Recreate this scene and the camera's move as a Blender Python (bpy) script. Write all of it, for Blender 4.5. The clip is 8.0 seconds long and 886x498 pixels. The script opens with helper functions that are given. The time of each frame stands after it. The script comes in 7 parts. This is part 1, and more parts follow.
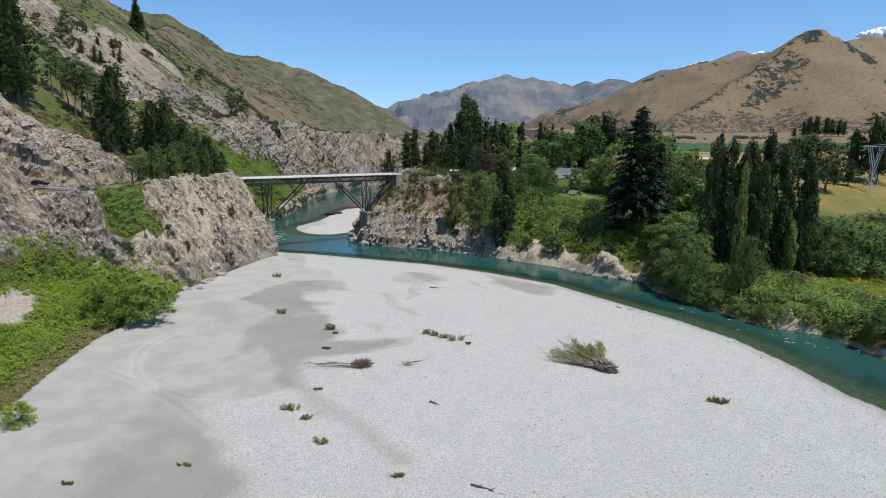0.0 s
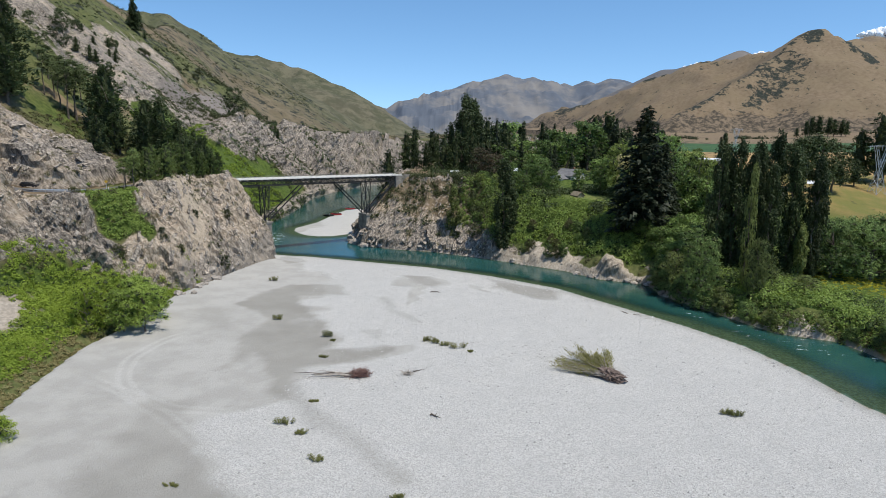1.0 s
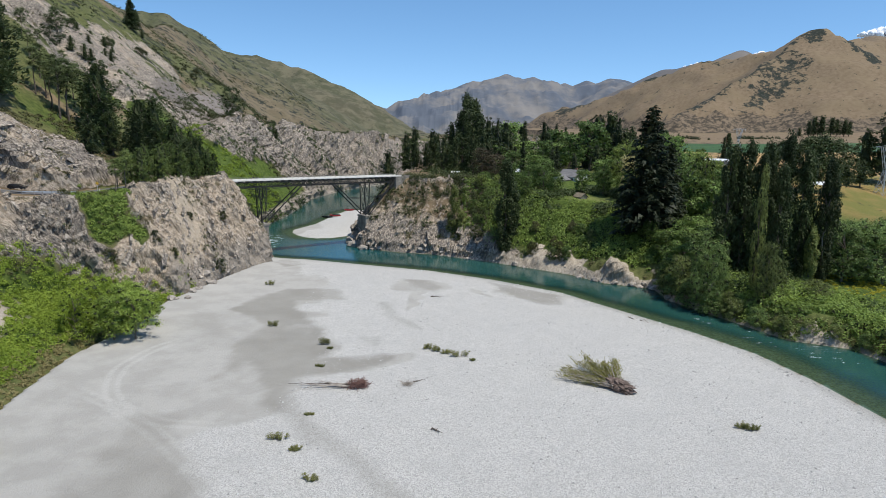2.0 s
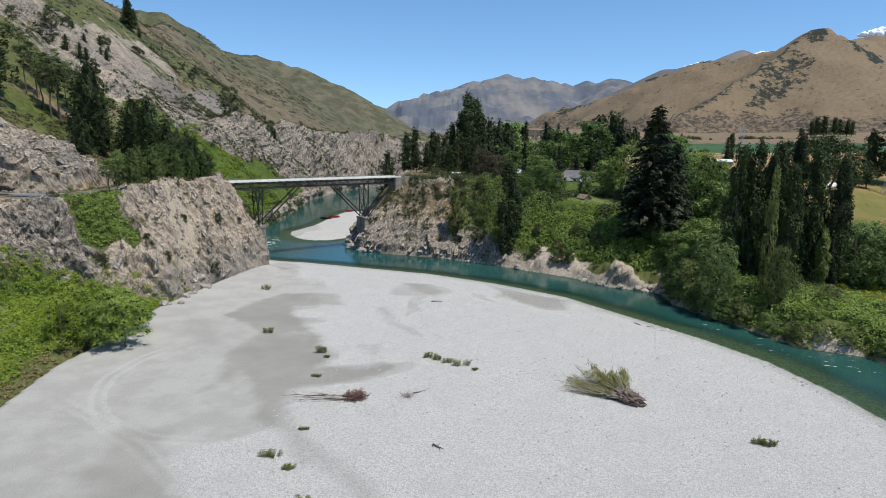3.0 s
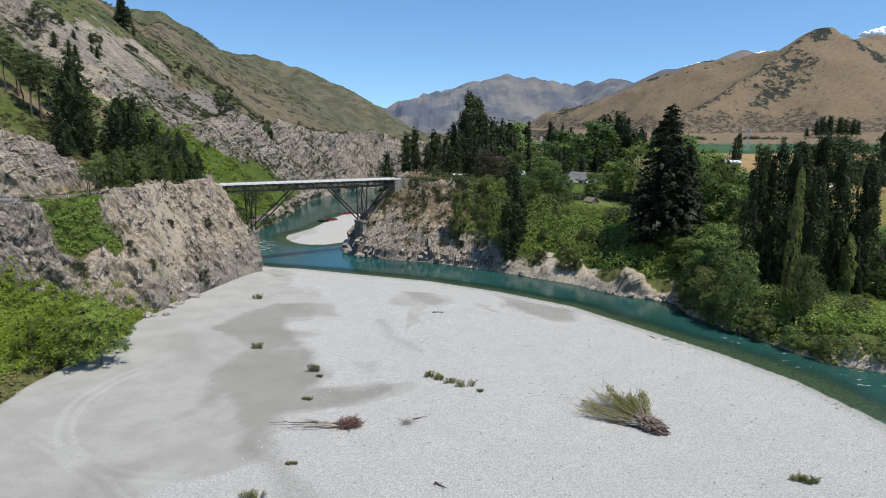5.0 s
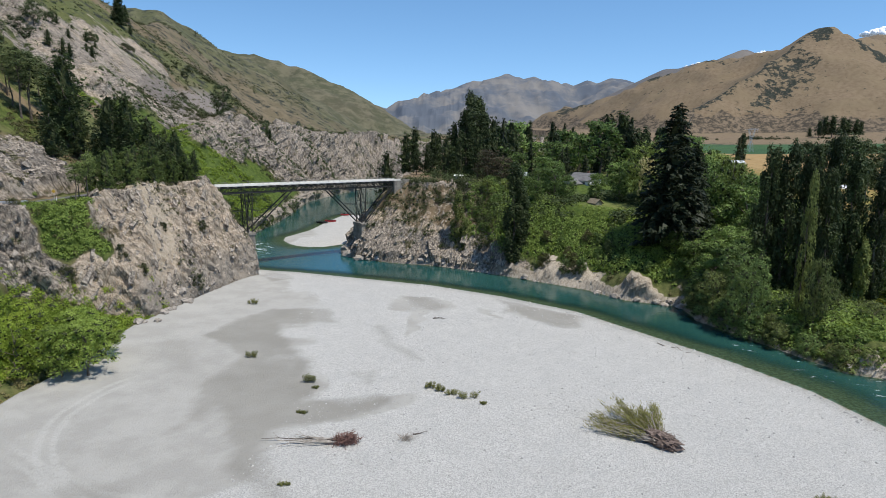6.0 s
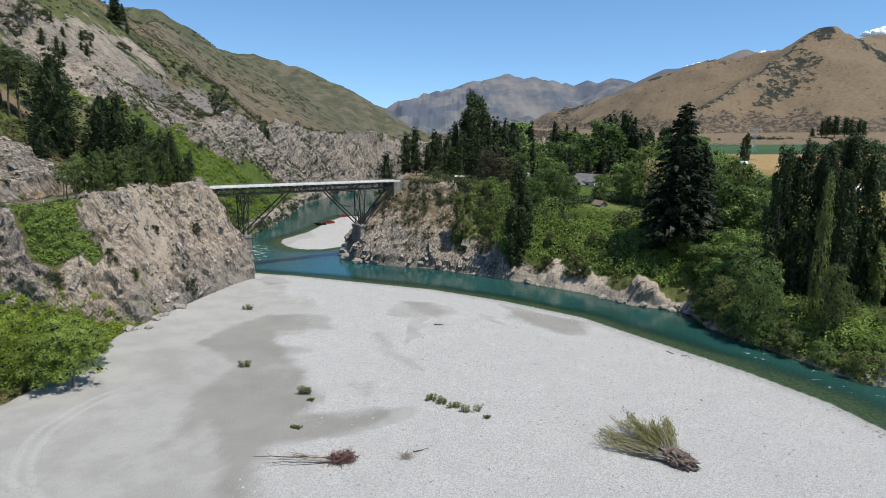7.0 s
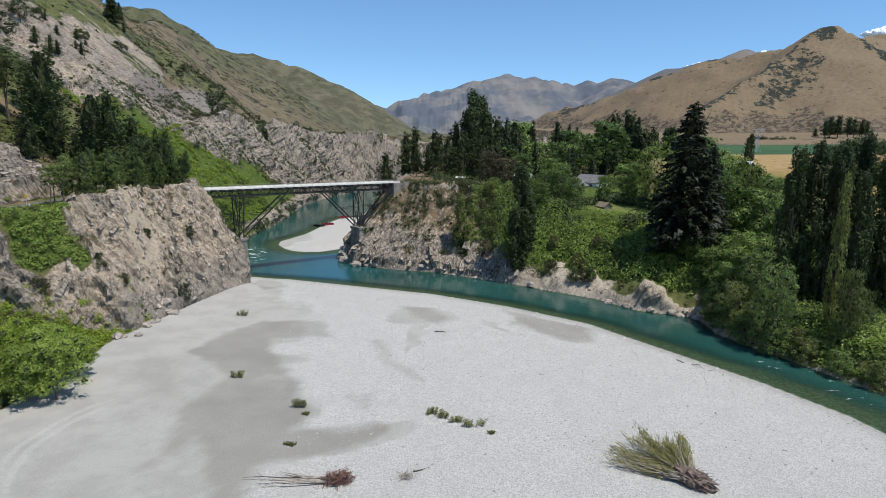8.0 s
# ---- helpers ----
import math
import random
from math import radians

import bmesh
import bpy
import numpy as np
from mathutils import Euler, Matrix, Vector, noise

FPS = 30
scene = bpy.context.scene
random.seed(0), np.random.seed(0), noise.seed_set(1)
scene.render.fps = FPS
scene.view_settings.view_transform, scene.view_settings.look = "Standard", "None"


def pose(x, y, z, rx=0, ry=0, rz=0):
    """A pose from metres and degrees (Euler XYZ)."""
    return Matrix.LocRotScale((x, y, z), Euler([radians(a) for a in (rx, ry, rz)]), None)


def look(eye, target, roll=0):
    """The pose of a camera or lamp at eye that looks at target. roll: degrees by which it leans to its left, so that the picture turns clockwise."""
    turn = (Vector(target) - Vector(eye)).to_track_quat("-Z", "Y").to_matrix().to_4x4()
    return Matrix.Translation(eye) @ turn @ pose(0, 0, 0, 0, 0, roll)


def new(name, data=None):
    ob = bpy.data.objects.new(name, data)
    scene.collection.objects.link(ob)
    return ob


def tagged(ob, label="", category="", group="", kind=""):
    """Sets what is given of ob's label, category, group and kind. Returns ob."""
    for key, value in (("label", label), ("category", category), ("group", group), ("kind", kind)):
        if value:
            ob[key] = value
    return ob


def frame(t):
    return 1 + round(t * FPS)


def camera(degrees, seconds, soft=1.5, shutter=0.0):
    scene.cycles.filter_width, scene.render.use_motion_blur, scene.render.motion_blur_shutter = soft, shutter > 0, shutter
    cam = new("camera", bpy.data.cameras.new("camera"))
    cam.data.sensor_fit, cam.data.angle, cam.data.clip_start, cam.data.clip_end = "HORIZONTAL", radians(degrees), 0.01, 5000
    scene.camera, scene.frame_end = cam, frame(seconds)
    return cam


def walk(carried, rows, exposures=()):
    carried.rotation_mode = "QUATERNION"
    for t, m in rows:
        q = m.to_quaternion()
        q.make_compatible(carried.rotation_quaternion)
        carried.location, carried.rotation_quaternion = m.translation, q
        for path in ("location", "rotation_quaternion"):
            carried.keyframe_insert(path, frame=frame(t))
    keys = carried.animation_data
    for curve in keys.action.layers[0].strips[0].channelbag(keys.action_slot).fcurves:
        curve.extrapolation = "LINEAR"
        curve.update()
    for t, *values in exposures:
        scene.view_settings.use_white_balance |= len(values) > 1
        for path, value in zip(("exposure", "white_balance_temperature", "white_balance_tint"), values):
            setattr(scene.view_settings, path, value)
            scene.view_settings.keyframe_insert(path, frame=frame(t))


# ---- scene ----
# camera: a level, straight flight up the valley
cam = camera(70.6, 8.0, soft=0.7)
PATH = [
    (0.0, (0.28, -0.55, 51.68)),
    (2.0, (-0.31, 10.20, 51.82)),
    (4.0, (-0.88, 21.15, 51.96)),
    (6.0, (-1.46, 32.42, 52.05)),
    (8.0, (-2.12, 44.05, 52.10)),
]
walk(cam, [(t, look(e, (e[0] - 0.0015, e[1] + 1.966, e[2] - 0.366), 1.25)) for t, e in PATH])

# ---- light: high summer sun from the right, a little behind the camera ----
SUN_EL, SUN_DIR = radians(66), (0.84, -0.54)
world = bpy.data.worlds.new("sky")
scene.world = world
world.use_nodes = True
wn = world.node_tree
wn.nodes.clear()
sky = wn.nodes.new("ShaderNodeTexSky")
sky.sky_type = "NISHITA"
sky.sun_disc = False
sky.sun_elevation = SUN_EL
sky.sun_rotation = math.atan2(SUN_DIR[0], SUN_DIR[1])
sky.altitude = 300
sky.air_density, sky.dust_density, sky.ozone_density = 0.8, 0.0, 1.3
where = wn.nodes.new("ShaderNodeTexCoord")
lift = wn.nodes.new("ShaderNodeVectorMath")
lift.operation = "ADD"
lift.inputs[1].default_value = (0, 0, 0.1)
wn.links.new(where.outputs["Generated"], lift.inputs[0])
wn.links.new(lift.outputs[0], sky.inputs["Vector"])
bg = wn.nodes.new("ShaderNodeBackground")
bg.inputs["Strength"].default_value = 0.175
wo = wn.nodes.new("ShaderNodeOutputWorld")
hue = wn.nodes.new("ShaderNodeHueSaturation")
hue.inputs["Hue"].default_value = 0.494
hue.inputs["Saturation"].default_value = 1.15
wn.links.new(sky.outputs[0], hue.inputs["Color"])
wn.links.new(hue.outputs[0], bg.inputs[0])
wn.links.new(bg.outputs[0], wo.inputs[0])
sun = new("sun", bpy.data.lights.new("sun", "SUN"))
sun.data.energy, sun.data.angle, sun.data.color = 4.25, radians(0.53), (1.0, 0.94, 0.835)
sd = Vector((SUN_DIR[0] * math.cos(SUN_EL), SUN_DIR[1] * math.cos(SUN_EL), math.sin(SUN_EL)))
sun.matrix_world = look(sd * 900, (0, 0, 0))
scene.view_settings.exposure = 0.1


# ---- material helpers ----
class Nodes:
    """A short way to write a node material."""

    def __init__(self, name, rough=0.8, spec=0.3):
        self.m = bpy.data.materials.new(name)
        self.m.use_nodes = True
        self.t = self.m.node_tree
        self.p = self.t.nodes["Principled BSDF"]
        self.p.inputs["Roughness"].default_value = rough
        self.p.inputs["Specular IOR Level"].default_value = spec
        self.geo = self.t.nodes.new("ShaderNodeNewGeometry")
        self.pos = self.geo.outputs["Position"]

    def put(self, socket, value):
        if hasattr(value, "is_output"):
            self.t.links.new(value, socket)
        elif isinstance(value, tuple) and len(value) == 3 and socket.type == "RGBA":
            socket.default_value = (*value, 1)
        else:
            socket.default_value = value

    def noise(self, scale, detail=4.0, rough=0.6, vec=None, distort=0.0):
        n = self.t.nodes.new("ShaderNodeTexNoise")
        n.inputs["Scale"].default_value, n.inputs["Detail"].default_value = scale, detail
        n.inputs["Roughness"].default_value, n.inputs["Distortion"].default_value = rough, distort
        self.t.links.new(vec if vec is not None else self.pos, n.inputs["Vector"])
        return n.outputs["Fac"]

    def cells(self, scale, feature="F1", vec=None, out="Distance"):
        n = self.t.nodes.new("ShaderNodeTexVoronoi")
        n.feature = feature
        n.inputs["Scale"].default_value = scale
        self.t.links.new(vec if vec is not None else self.pos, n.inputs["Vector"])
        return n.outputs[out]

    def stretch(self, sx, sy, sz, rx=0.0, ry=0.0, rz=0.0):
        n = self.t.nodes.new("ShaderNodeMapping")
        n.inputs["Scale"].default_value = (sx, sy, sz)
        n.inputs["Rotation"].default_value = (rx, ry, rz)
        self.t.links.new(self.pos, n.inputs["Vector"])
        return n.outputs[0]

    def grain(self, long, wide, thick):
        """Space drawn out along the dip of the beds."""
        n = self.t.nodes.new("ShaderNodeMapping")
        n.vector_type = "TEXTURE"
        n.inputs["Rotation"].default_value = Vector((0.25, 0.55, -0.8)).to_track_quat("X", "Z").to_euler()
        n.inputs["Scale"].default_value = (long, wide, thick)
        self.t.links.new(self.pos, n.inputs["Vector"])
        return n.outputs[0]

    def ramp(self, fac, lo, hi, a=0.0, b=1.0):
        n = self.t.nodes.new("ShaderNodeMapRange")
        n.interpolation_type = "SMOOTHSTEP"
        for i, v in enumerate((fac, lo, hi, a, b)):
            self.put(n.inputs[i], v)
        return n.outputs[0]

    def math(self, op, a, b=0.0):
        n = self.t.nodes.new("ShaderNodeMath")
        n.operation = op
        self.put(n.inputs[0], a)
        self.put(n.inputs[1], b)
        return n.outputs[0]

    def mix(self, fac, a, b):
        n = self.t.nodes.new("ShaderNodeMix")
        n.data_type = "RGBA"
        self.put(n.inputs[0], fac)
        self.put(n.inputs[6], a)
        self.put(n.inputs[7], b)
        return n.outputs[2]

    def attr(self, name):
        n = self.t.nodes.new("ShaderNodeAttribute")
        n.attribute_name = name
        return n.outputs["Fac"]

    def island(self):
        return self.geo.outputs["Random Per Island"]

    def thing(self):
        return self.t.nodes.new("ShaderNodeObjectInfo").outputs["Random"]

    def bump(self, height, strength=0.5, dist=0.1):
        n = self.t.nodes.new("ShaderNodeBump")
        n.inputs["Strength"].default_value, n.inputs["Distance"].default_value = strength, dist
        self.t.links.new(height, n.inputs["Height"])
        self.t.links.new(n.outputs[0], self.p.inputs["Normal"])
        return n

    def done(self, colour, rough=None, metal=None):
        self.put(self.p.inputs["Base Color"], colour)
        if rough is not None:
            self.put(self.p.inputs["Roughness"], rough)
        if metal is not None:
            self.put(self.p.inputs["Metallic"], metal)
        return self.m


def plain(name, a, b, scale=0.6, rough=0.8, metal=0.0, bump=0.2, spec=0.3):
    """Two tones of one surface, mottled at two scales."""
    n = Nodes(name, rough, spec)
    f = n.math("ADD", n.math("MULTIPLY", n.noise(scale), 0.6), n.math("MULTIPLY", n.noise(scale * 9), 0.4))
    if bump:
        n.bump(n.noise(scale * 12), bump, 0.05)
    return n.done(n.mix(n.ramp(f, 0.35, 0.65), a, b), metal=metal)


# ---- terrain: one sheet, shaped by the river's lines, terraces and ridges ----
# >>> plan
def lattice(ix, iy, seed):
    h = (ix.astype(np.int64) * 374761393 + iy.astype(np.int64) * 668265263 + seed * 974634721) & 0x7FFFFFFF
    h = ((h ^ (h >> 13)) * 1274126177) & 0x7FFFFFFF
    h = ((h ^ (h >> 16)) * 1911520717) & 0x7FFFFFFF
    return (h ^ (h >> 15)) % 100003 / 100003.0


def vnoise(x, y, seed=0):
    ix, iy = np.floor(x), np.floor(y)
    fx, fy = x - ix, y - iy
    fx, fy = fx * fx * (3 - 2 * fx), fy * fy * (3 - 2 * fy)
    a, b = lattice(ix, iy, seed), lattice(ix + 1, iy, seed)
    c, d = lattice(ix, iy + 1, seed), lattice(ix + 1, iy + 1, seed)
    return (a + (b - a) * fx) * (1 - fy) + (c + (d - c) * fx) * fy


def fbm(x, y, size, octaves=4, seed=0, gain=0.5):
    total, amp, norm = 0, 1.0, 0.0
    for i in range(octaves):
        k = 2.03 ** i / size
        total = total + amp * vnoise(x * k + 17.3 * i, y * k - 9.1 * i, seed + i)
        norm += amp
        amp *= gain
    return total / norm * 2 - 1


def crag(x, y, size, octaves=4, seed=0):
    """Ridged noise: 0 in the clefts to 1 on the edges."""
    total, amp, norm = 0, 1.0, 0.0
    for i in range(octaves):
        k = 2.1 ** i / size
        total = total + amp * (1 - abs(2 * vnoise(x * k + 31.7 * i, y * k + 5.2 * i, seed + i) - 1))
        norm += amp
        amp *= 0.55
    return total / norm


def ease(x, a, b):
    t = np.clip((x - a) / (b - a), 0, 1)
    return t * t * (3 - 2 * t)


def line_dist(x, y, pts):
    best = np.full(np.shape(x), 1e9)
    for (ax, ay), (bx, by) in zip(pts, pts[1:]):
        dx, dy = bx - ax, by - ay
        s = np.clip(((x - ax) * dx + (y - ay) * dy) / (dx * dx + dy * dy), 0, 1)
        best = np.minimum(best, np.hypot(x - ax - s * dx, y - ay - s * dy))
    return best


def outer_side(x, y, pts):
    """True on the right-hand side of the line, going from its start."""
    best, side = np.full(np.shape(x), 1e9), np.zeros(np.shape(x), bool)
    for (ax, ay), (bx, by) in zip(pts, pts[1:]):
        dx, dy = bx - ax, by - ay
        s = np.clip(((x - ax) * dx + (y - ay) * dy) / (dx * dx + dy * dy), 0, 1)
        d = np.hypot(x - ax - s * dx, y - ay - s * dy)
        side = np.where(d < best, dx * (y - ay) - dy * (x - ax) < 0, side)
        best = np.minimum(best, d)
    return side


def inside(x, y, poly):
    odd = np.zeros(np.shape(x), bool)
    for (ax, ay), (bx, by) in zip(poly, poly[1:] + poly[:1]):
        if ay != by:
            odd ^= ((ay > y) != (by > y)) & (x < (bx - ax) * (y - ay) / (by - ay) + ax)
    return odd


def ridge(x, y, crest, slope):
    best = np.full(np.shape(x), -1e9)
    for (ax, ay, az), (bx, by, bz) in zip(crest, crest[1:]):
        dx, dy = bx - ax, by - ay
        s = np.clip(((x - ax) * dx + (y - ay) * dy) / (dx * dx + dy * dy), 0, 1)
        d = np.hypot(x - ax - s * dx, y - ay - s * dy)
        best = np.maximum(best, az + s * (bz - az) - slope * (np.sqrt(d * d + 64) - 8))
    return best


def softmax(a, b, k=4.0):
    h = np.clip(0.5 + 0.5 * (a - b) / k, 0, 1)
    return b + (a - b) * h + k * h * (1 - h)


# foot of the hill, on the true left of the gravel and on along the gorge
FOOT = [(-60, -700), (-64, 0), (-72, 60), (-76, 100), (-79, 120), (-81, 140), (-78, 163), (-80, 184), (-75, 212),
        (-66.8, 249), (-72.5, 265), (-84, 290), (-97, 345), (-95, 385), (-98, 438), (-101, 484), (-92, 533), (-79, 593),
        (-60, 622), (-20, 640), (60, 640), (150, 605)]
# water's edge on the gravel side
EDGE = [(70, -700), (84, -60), (92, 40), (91, 90), (87.5, 115), (84.5, 122), (82, 139), (77, 157), (68, 173), (56, 190),
        (39, 214), (18, 230), (-5.5, 243), (-34, 252), (-56, 259), (-64, 260), (-71, 262)]
# water's edge under the far bank
BANK = [(104, -700), (118, -60), (124, 40), (120, 100), (114, 125), (108, 145), (104, 162), (91, 168), (82, 187), (73, 206), (73, 222),
        (58, 228), (48, 241), (20, 261), (-4, 275), (-22, 279), (-38, 286), (-46, 300), (-46, 330), (-43, 420),
        (-38, 500), (-24, 560), (0, 592), (60, 605), (150, 605)]
BAR = [(-79, 334), (-77.5, 325), (-73, 317), (-68, 311.5), (-62, 309.5), (-55, 311), (-49, 317), (-42, 330), (-40, 425), (-64, 421), (-68, 397), (-72, 357)]
ROAD = [(-520, 60), (-330, 110), (-210, 168), (-150, 180), (-128, 180.5), (-115, 181), (-108, 185), (-105, 192), (-104, 204),
        (-102.5, 224), (-96, 241), (-90, 250)]
HILL_A = [(-440, -300, 300), (-425, 0, 290), (-395, 250, 265), (-352, 470, 200), (-305, 625, 152), (-330, 760, 150), (-425, 985, 212)]
HILL_B = [(-560, 900, 215), (-424, 985, 210), (-410, 1000, 204), (-393, 1020, 196), (-375, 1040, 181), (-351, 1060, 175), (-343, 1090, 165), (-320, 1180, 150)]
HILL_C = [(-700, 1560, 245), (-468, 1500, 212), (-442, 1500, 207), (-407, 1490, 198), (-347, 1480, 189), (-305, 1460, 176), (-262, 1430, 150), (-210, 1410, 117), (-171, 1390, 98), (-144, 1370, 83), (-112, 1350, 62)]
HILL_D = [(267, 1800, 98), (321, 1760, 122), (382, 1700, 138), (438, 1640, 160), (461, 1600, 170), (494, 1560, 198), (532, 1520, 206), (573, 1480, 225),
          (610, 1450, 228), (649, 1400, 223), (675, 1370, 221), (695, 1345, 235), (732, 1325, 260), (747, 1320, 266), (797, 1330, 259), (840, 1360, 250), (1000, 1420, 262)]
SPUR_D = [(735, 1322, 262), (667, 1290, 226), (622, 1260, 196), (549, 1210, 158), (469, 1160, 118), (397, 1120, 84)]
HILL_R = [(900, 2700, 330), (1090, 2640, 366), (1172, 2630, 406), (1250, 2630, 372), (1500, 2500, 400)]
HILL_S = [(1000, 1700, 255), (1046, 1690, 306), (1078, 1680, 318), (1140, 1690, 312), (1700, 1800, 360)]
HILL_E = [(-1500, 4500, 400), (-900, 4350, 300), (-386, 4300, 190), (-297, 4250, 205), (-150, 4230, 232), (-40, 4210, 268), (33, 4200, 288), (120, 4200, 352), (170, 4200, 384),
          (251, 4200, 332), (287, 4200, 334), (376, 4200, 424), (432, 4200, 382), (560, 4200, 420), (616, 4200, 390), (690, 4200, 344), (763, 4200, 384), (837, 4200, 358),
          (908, 4200, 402), (1000, 4200, 378), (1053, 4200, 420), (1127, 4200, 410), (1194, 4200, 372), (1700, 4200, 500)]
WATER = EDGE + FOOT[10:] + BANK[::-1][1:]
LEFT = FOOT + [(150, 6000), (-6000, 6000), (-6000, -700)]
RIGHT = BANK + [(150, 6000), (6000, 6000), (6000, -700)]


def land(x, y):
    """Height of the ground and the covers it wears."""
    x, y = np.asarray(x, float), np.asarray(y, float)
    wob = fbm(x, y, 9, 3, 5)
    wx, wy = x + 2.0 * fbm(x, y, 14, 3, 2), y + 2.0 * fbm(x, y, 14, 3, 3)
    far = np.hypot(x, y)
    in_water = inside(x, y, WATER)
    in_left = inside(x, y, LEFT) & ~in_water
    in_right = inside(x, y, RIGHT) & ~in_water & ~in_left
    in_bar = inside(x, y, BAR) & in_water
    gravel = ~in_water & ~in_left & ~in_right
    d_foot, d_edge, d_bank = line_dist(x, y, FOOT), line_dist(x, y, EDGE), line_dist(x, y, BANK)

    # hills: ridges with gullied flanks
    gully = crag(x + 0.25 * y, y, 95, 4, 11) - 0.5
    rough = np.clip(far / 900, 0.25, 1.6)
    flank = fbm(x, y, 160, 4, 21)
    hill_a = ridge(x, y, HILL_A, 0.84) + 9 * fbm(x, y, 70, 4, 8) + 5 * gully
    hill_b = ridge(x, y, HILL_B, 0.62) + 16 * gully * rough + 8 * flank
    hill_c = ridge(x, y, HILL_C, 0.52) + 26 * gully + 8 * flank
    hill_d = softmax(ridge(x, y, HILL_D, 0.66), ridge(x, y, SPUR_D, 0.8), 6) + 26 * gully + 9 * flank
    big = crag(x, y, 520, 5, 31) - 0.5
    hill_r = softmax(ridge(x, y, HILL_R, 0.5) + 50 * big * ease(2600 - y, 0, 150), ridge(x, y, HILL_S, 0.6) + 14 * gully, 6)
    hill_e = ridge(x, y, HILL_E, 0.42) + 4 * (crag(x, y * 0.6, 85, 3, 37) - 0.5) + 130 * big * np.clip((4230 - y) / 300, 0.12, 1) + 125 * (crag(x + 0.4 * y, y - 0.3 * x, 330, 4, 35) - 0.5) * np.clip((4230 - y) / 260, 0.1, 1)
    hills = softmax(softmax(hill_b, hill_c, 10), softmax(hill_r, hill_e, 20), 10)
    hills = softmax(softmax(hills, hill_d, 8), hill_a, 10)

    # terraces and plain
    w = y - 0.75 * x
    terrace = np.interp(w, [-200, 60, 105, 140, 175, 208, 262, 290, 420], [7, 5, 7, 8.5, 14, 23, 26, 30.5, 31])
    terrace = terrace + (np.interp(y, [300, 420, 1000, 1500, 5000], [0, 0, 27, 34, 60]) + np.interp(x - 0.3 * y, [90, 500], [0, 12])) * ease(far, 260, 520)
    terrace = terrace + 0.5 * fbm(x, y, 40, 3, 41)

    # true left: apron, cliff, bench, hill
    apron = np.interp(y, [60, 120, 150, 172, 196], [34, 30, 26, 17, 0])
    cliff_slope = np.interp(y, [150, 190, 232, 250, 275, 300, 360, 480, 600], [1.7, 2.05, 1.95, 1.45, 1.5, 0.8, 0.75, 1.15, 1.9])
    d = np.maximum(d_foot + 4.5 * fbm(x, y, 17, 3, 51) * ease(d_foot, 0, 9), 0)
    cliff = np.minimum(0.6, 0.5 * d_foot) + np.minimum(d, apron) * 0.45 + np.maximum(d - apron, 0) * cliff_slope
    nose = np.interp(d, [0, 3.6, 5, 11.5, 16, 20, 26, 400], [0.3, 7.2, 11.5, 23.5, 30.5, 34, 40, 600])
    cliff = cliff + (nose - cliff) * ease(y, 222, 240) * (1 - ease(y, 258, 268))
    bench = np.interp(y, [100, 200, 235, 262, 285, 320, 400, 470, 600, 760], [34, 34, 36, 33, 26, 30, 48, 60, 47, 44])
    bench = bench + ease(y, 330, 400) * 6 * fbm(x, y, 34, 4, 45)
    upper = softmax(bench + 1.2 * wob, hill_a, 6)
    z_left = np.minimum(cliff, softmax(upper, hills, 8))
    steep_left = ease(d - apron, 0.5, 3.5) * (cliff < upper + 2)
    # the road's bench, cut into the hill
    d_road = line_dist(x, y, ROAD)
    z_road = np.interp(x, [-520, -130, -90], [36, 34, 31.4])
    cut = z_road + np.maximum(d_road - 3.6, 0) * 1.7
    cutting = in_left & (z_left > cut) & (d_road < 24)
    z_left = np.where(in_left & (d_road < 24), np.minimum(z_left, cut), z_left)
    z_left = np.where(in_left & (d_road < 3.6), np.maximum(z_left, z_road), z_left)
    shoulder = z_road - 0.1 + np.maximum(d_road - 3.6, 0) * np.interp(y, [190, 198, 246, 253], [-0.35, 0.3, 0.3, -0.1]) + np.maximum(d_road - 11, 0) * 2.5
    z_left = np.where(in_left & outer_side(x, y, ROAD) & (d_road < 22) & (d_road > 3.0), np.minimum(z_left, shoulder), z_left)

    # true right: bank, scarp, terrace
    scarp_slope = np.interp(x, [-60, -10, 14, 30, 70, 80, 120], [1.5, 1.35, 1.25, 0.95, 0.85, 1.1, 0.9])
    dr = np.maximum(d_bank + 3.5 * fbm(x, y, 13, 3, 61) * ease(d_bank, 0, 6), 0)
    scarp = np.minimum(d_bank * 1.2, dr * scarp_slope + 0.3)
    z_right = np.minimum(scarp, softmax(terrace, hills, 8))
    steep_right = ((scarp < terrace) & in_right) * ease(dr, 0, 2)

    # gravel and bed
    z_gravel = np.minimum(0.06 * d_edge, 1.6) + 0.35 * fbm(x, y, 45, 3, 71) * ease(d_edge, 2, 14) + 0.05 * fbm(x, y, 6, 2, 72) * ease(d_edge, 1, 6)
    z_gravel = z_gravel + 0.6 * ease(30 - d_foot, 18, 30) * ease(d_edge, 5, 20)
    near_edge = np.minimum(d_edge, 40)
    z_bed = -np.minimum(np.minimum(np.interp(y, [100, 175, 225], [0.05, 0.065, 0.1]) * near_edge, 0.5 * d_bank), 1.9) + 0.12 * fbm(x, y, 7, 3, 81) * ease(np.minimum(d_edge, d_bank), 0.5, 4)
    z_bed = np.minimum(z_bed, -0.004)
    d_bar = line_dist(x, y, BAR + BAR[:1])
    z_bar = np.minimum(0.1 * d_bar, 1.0)
    z_bed = np.where(d_bar < 18, np.maximum(z_bed, -0.1 * d_bar), z_bed)

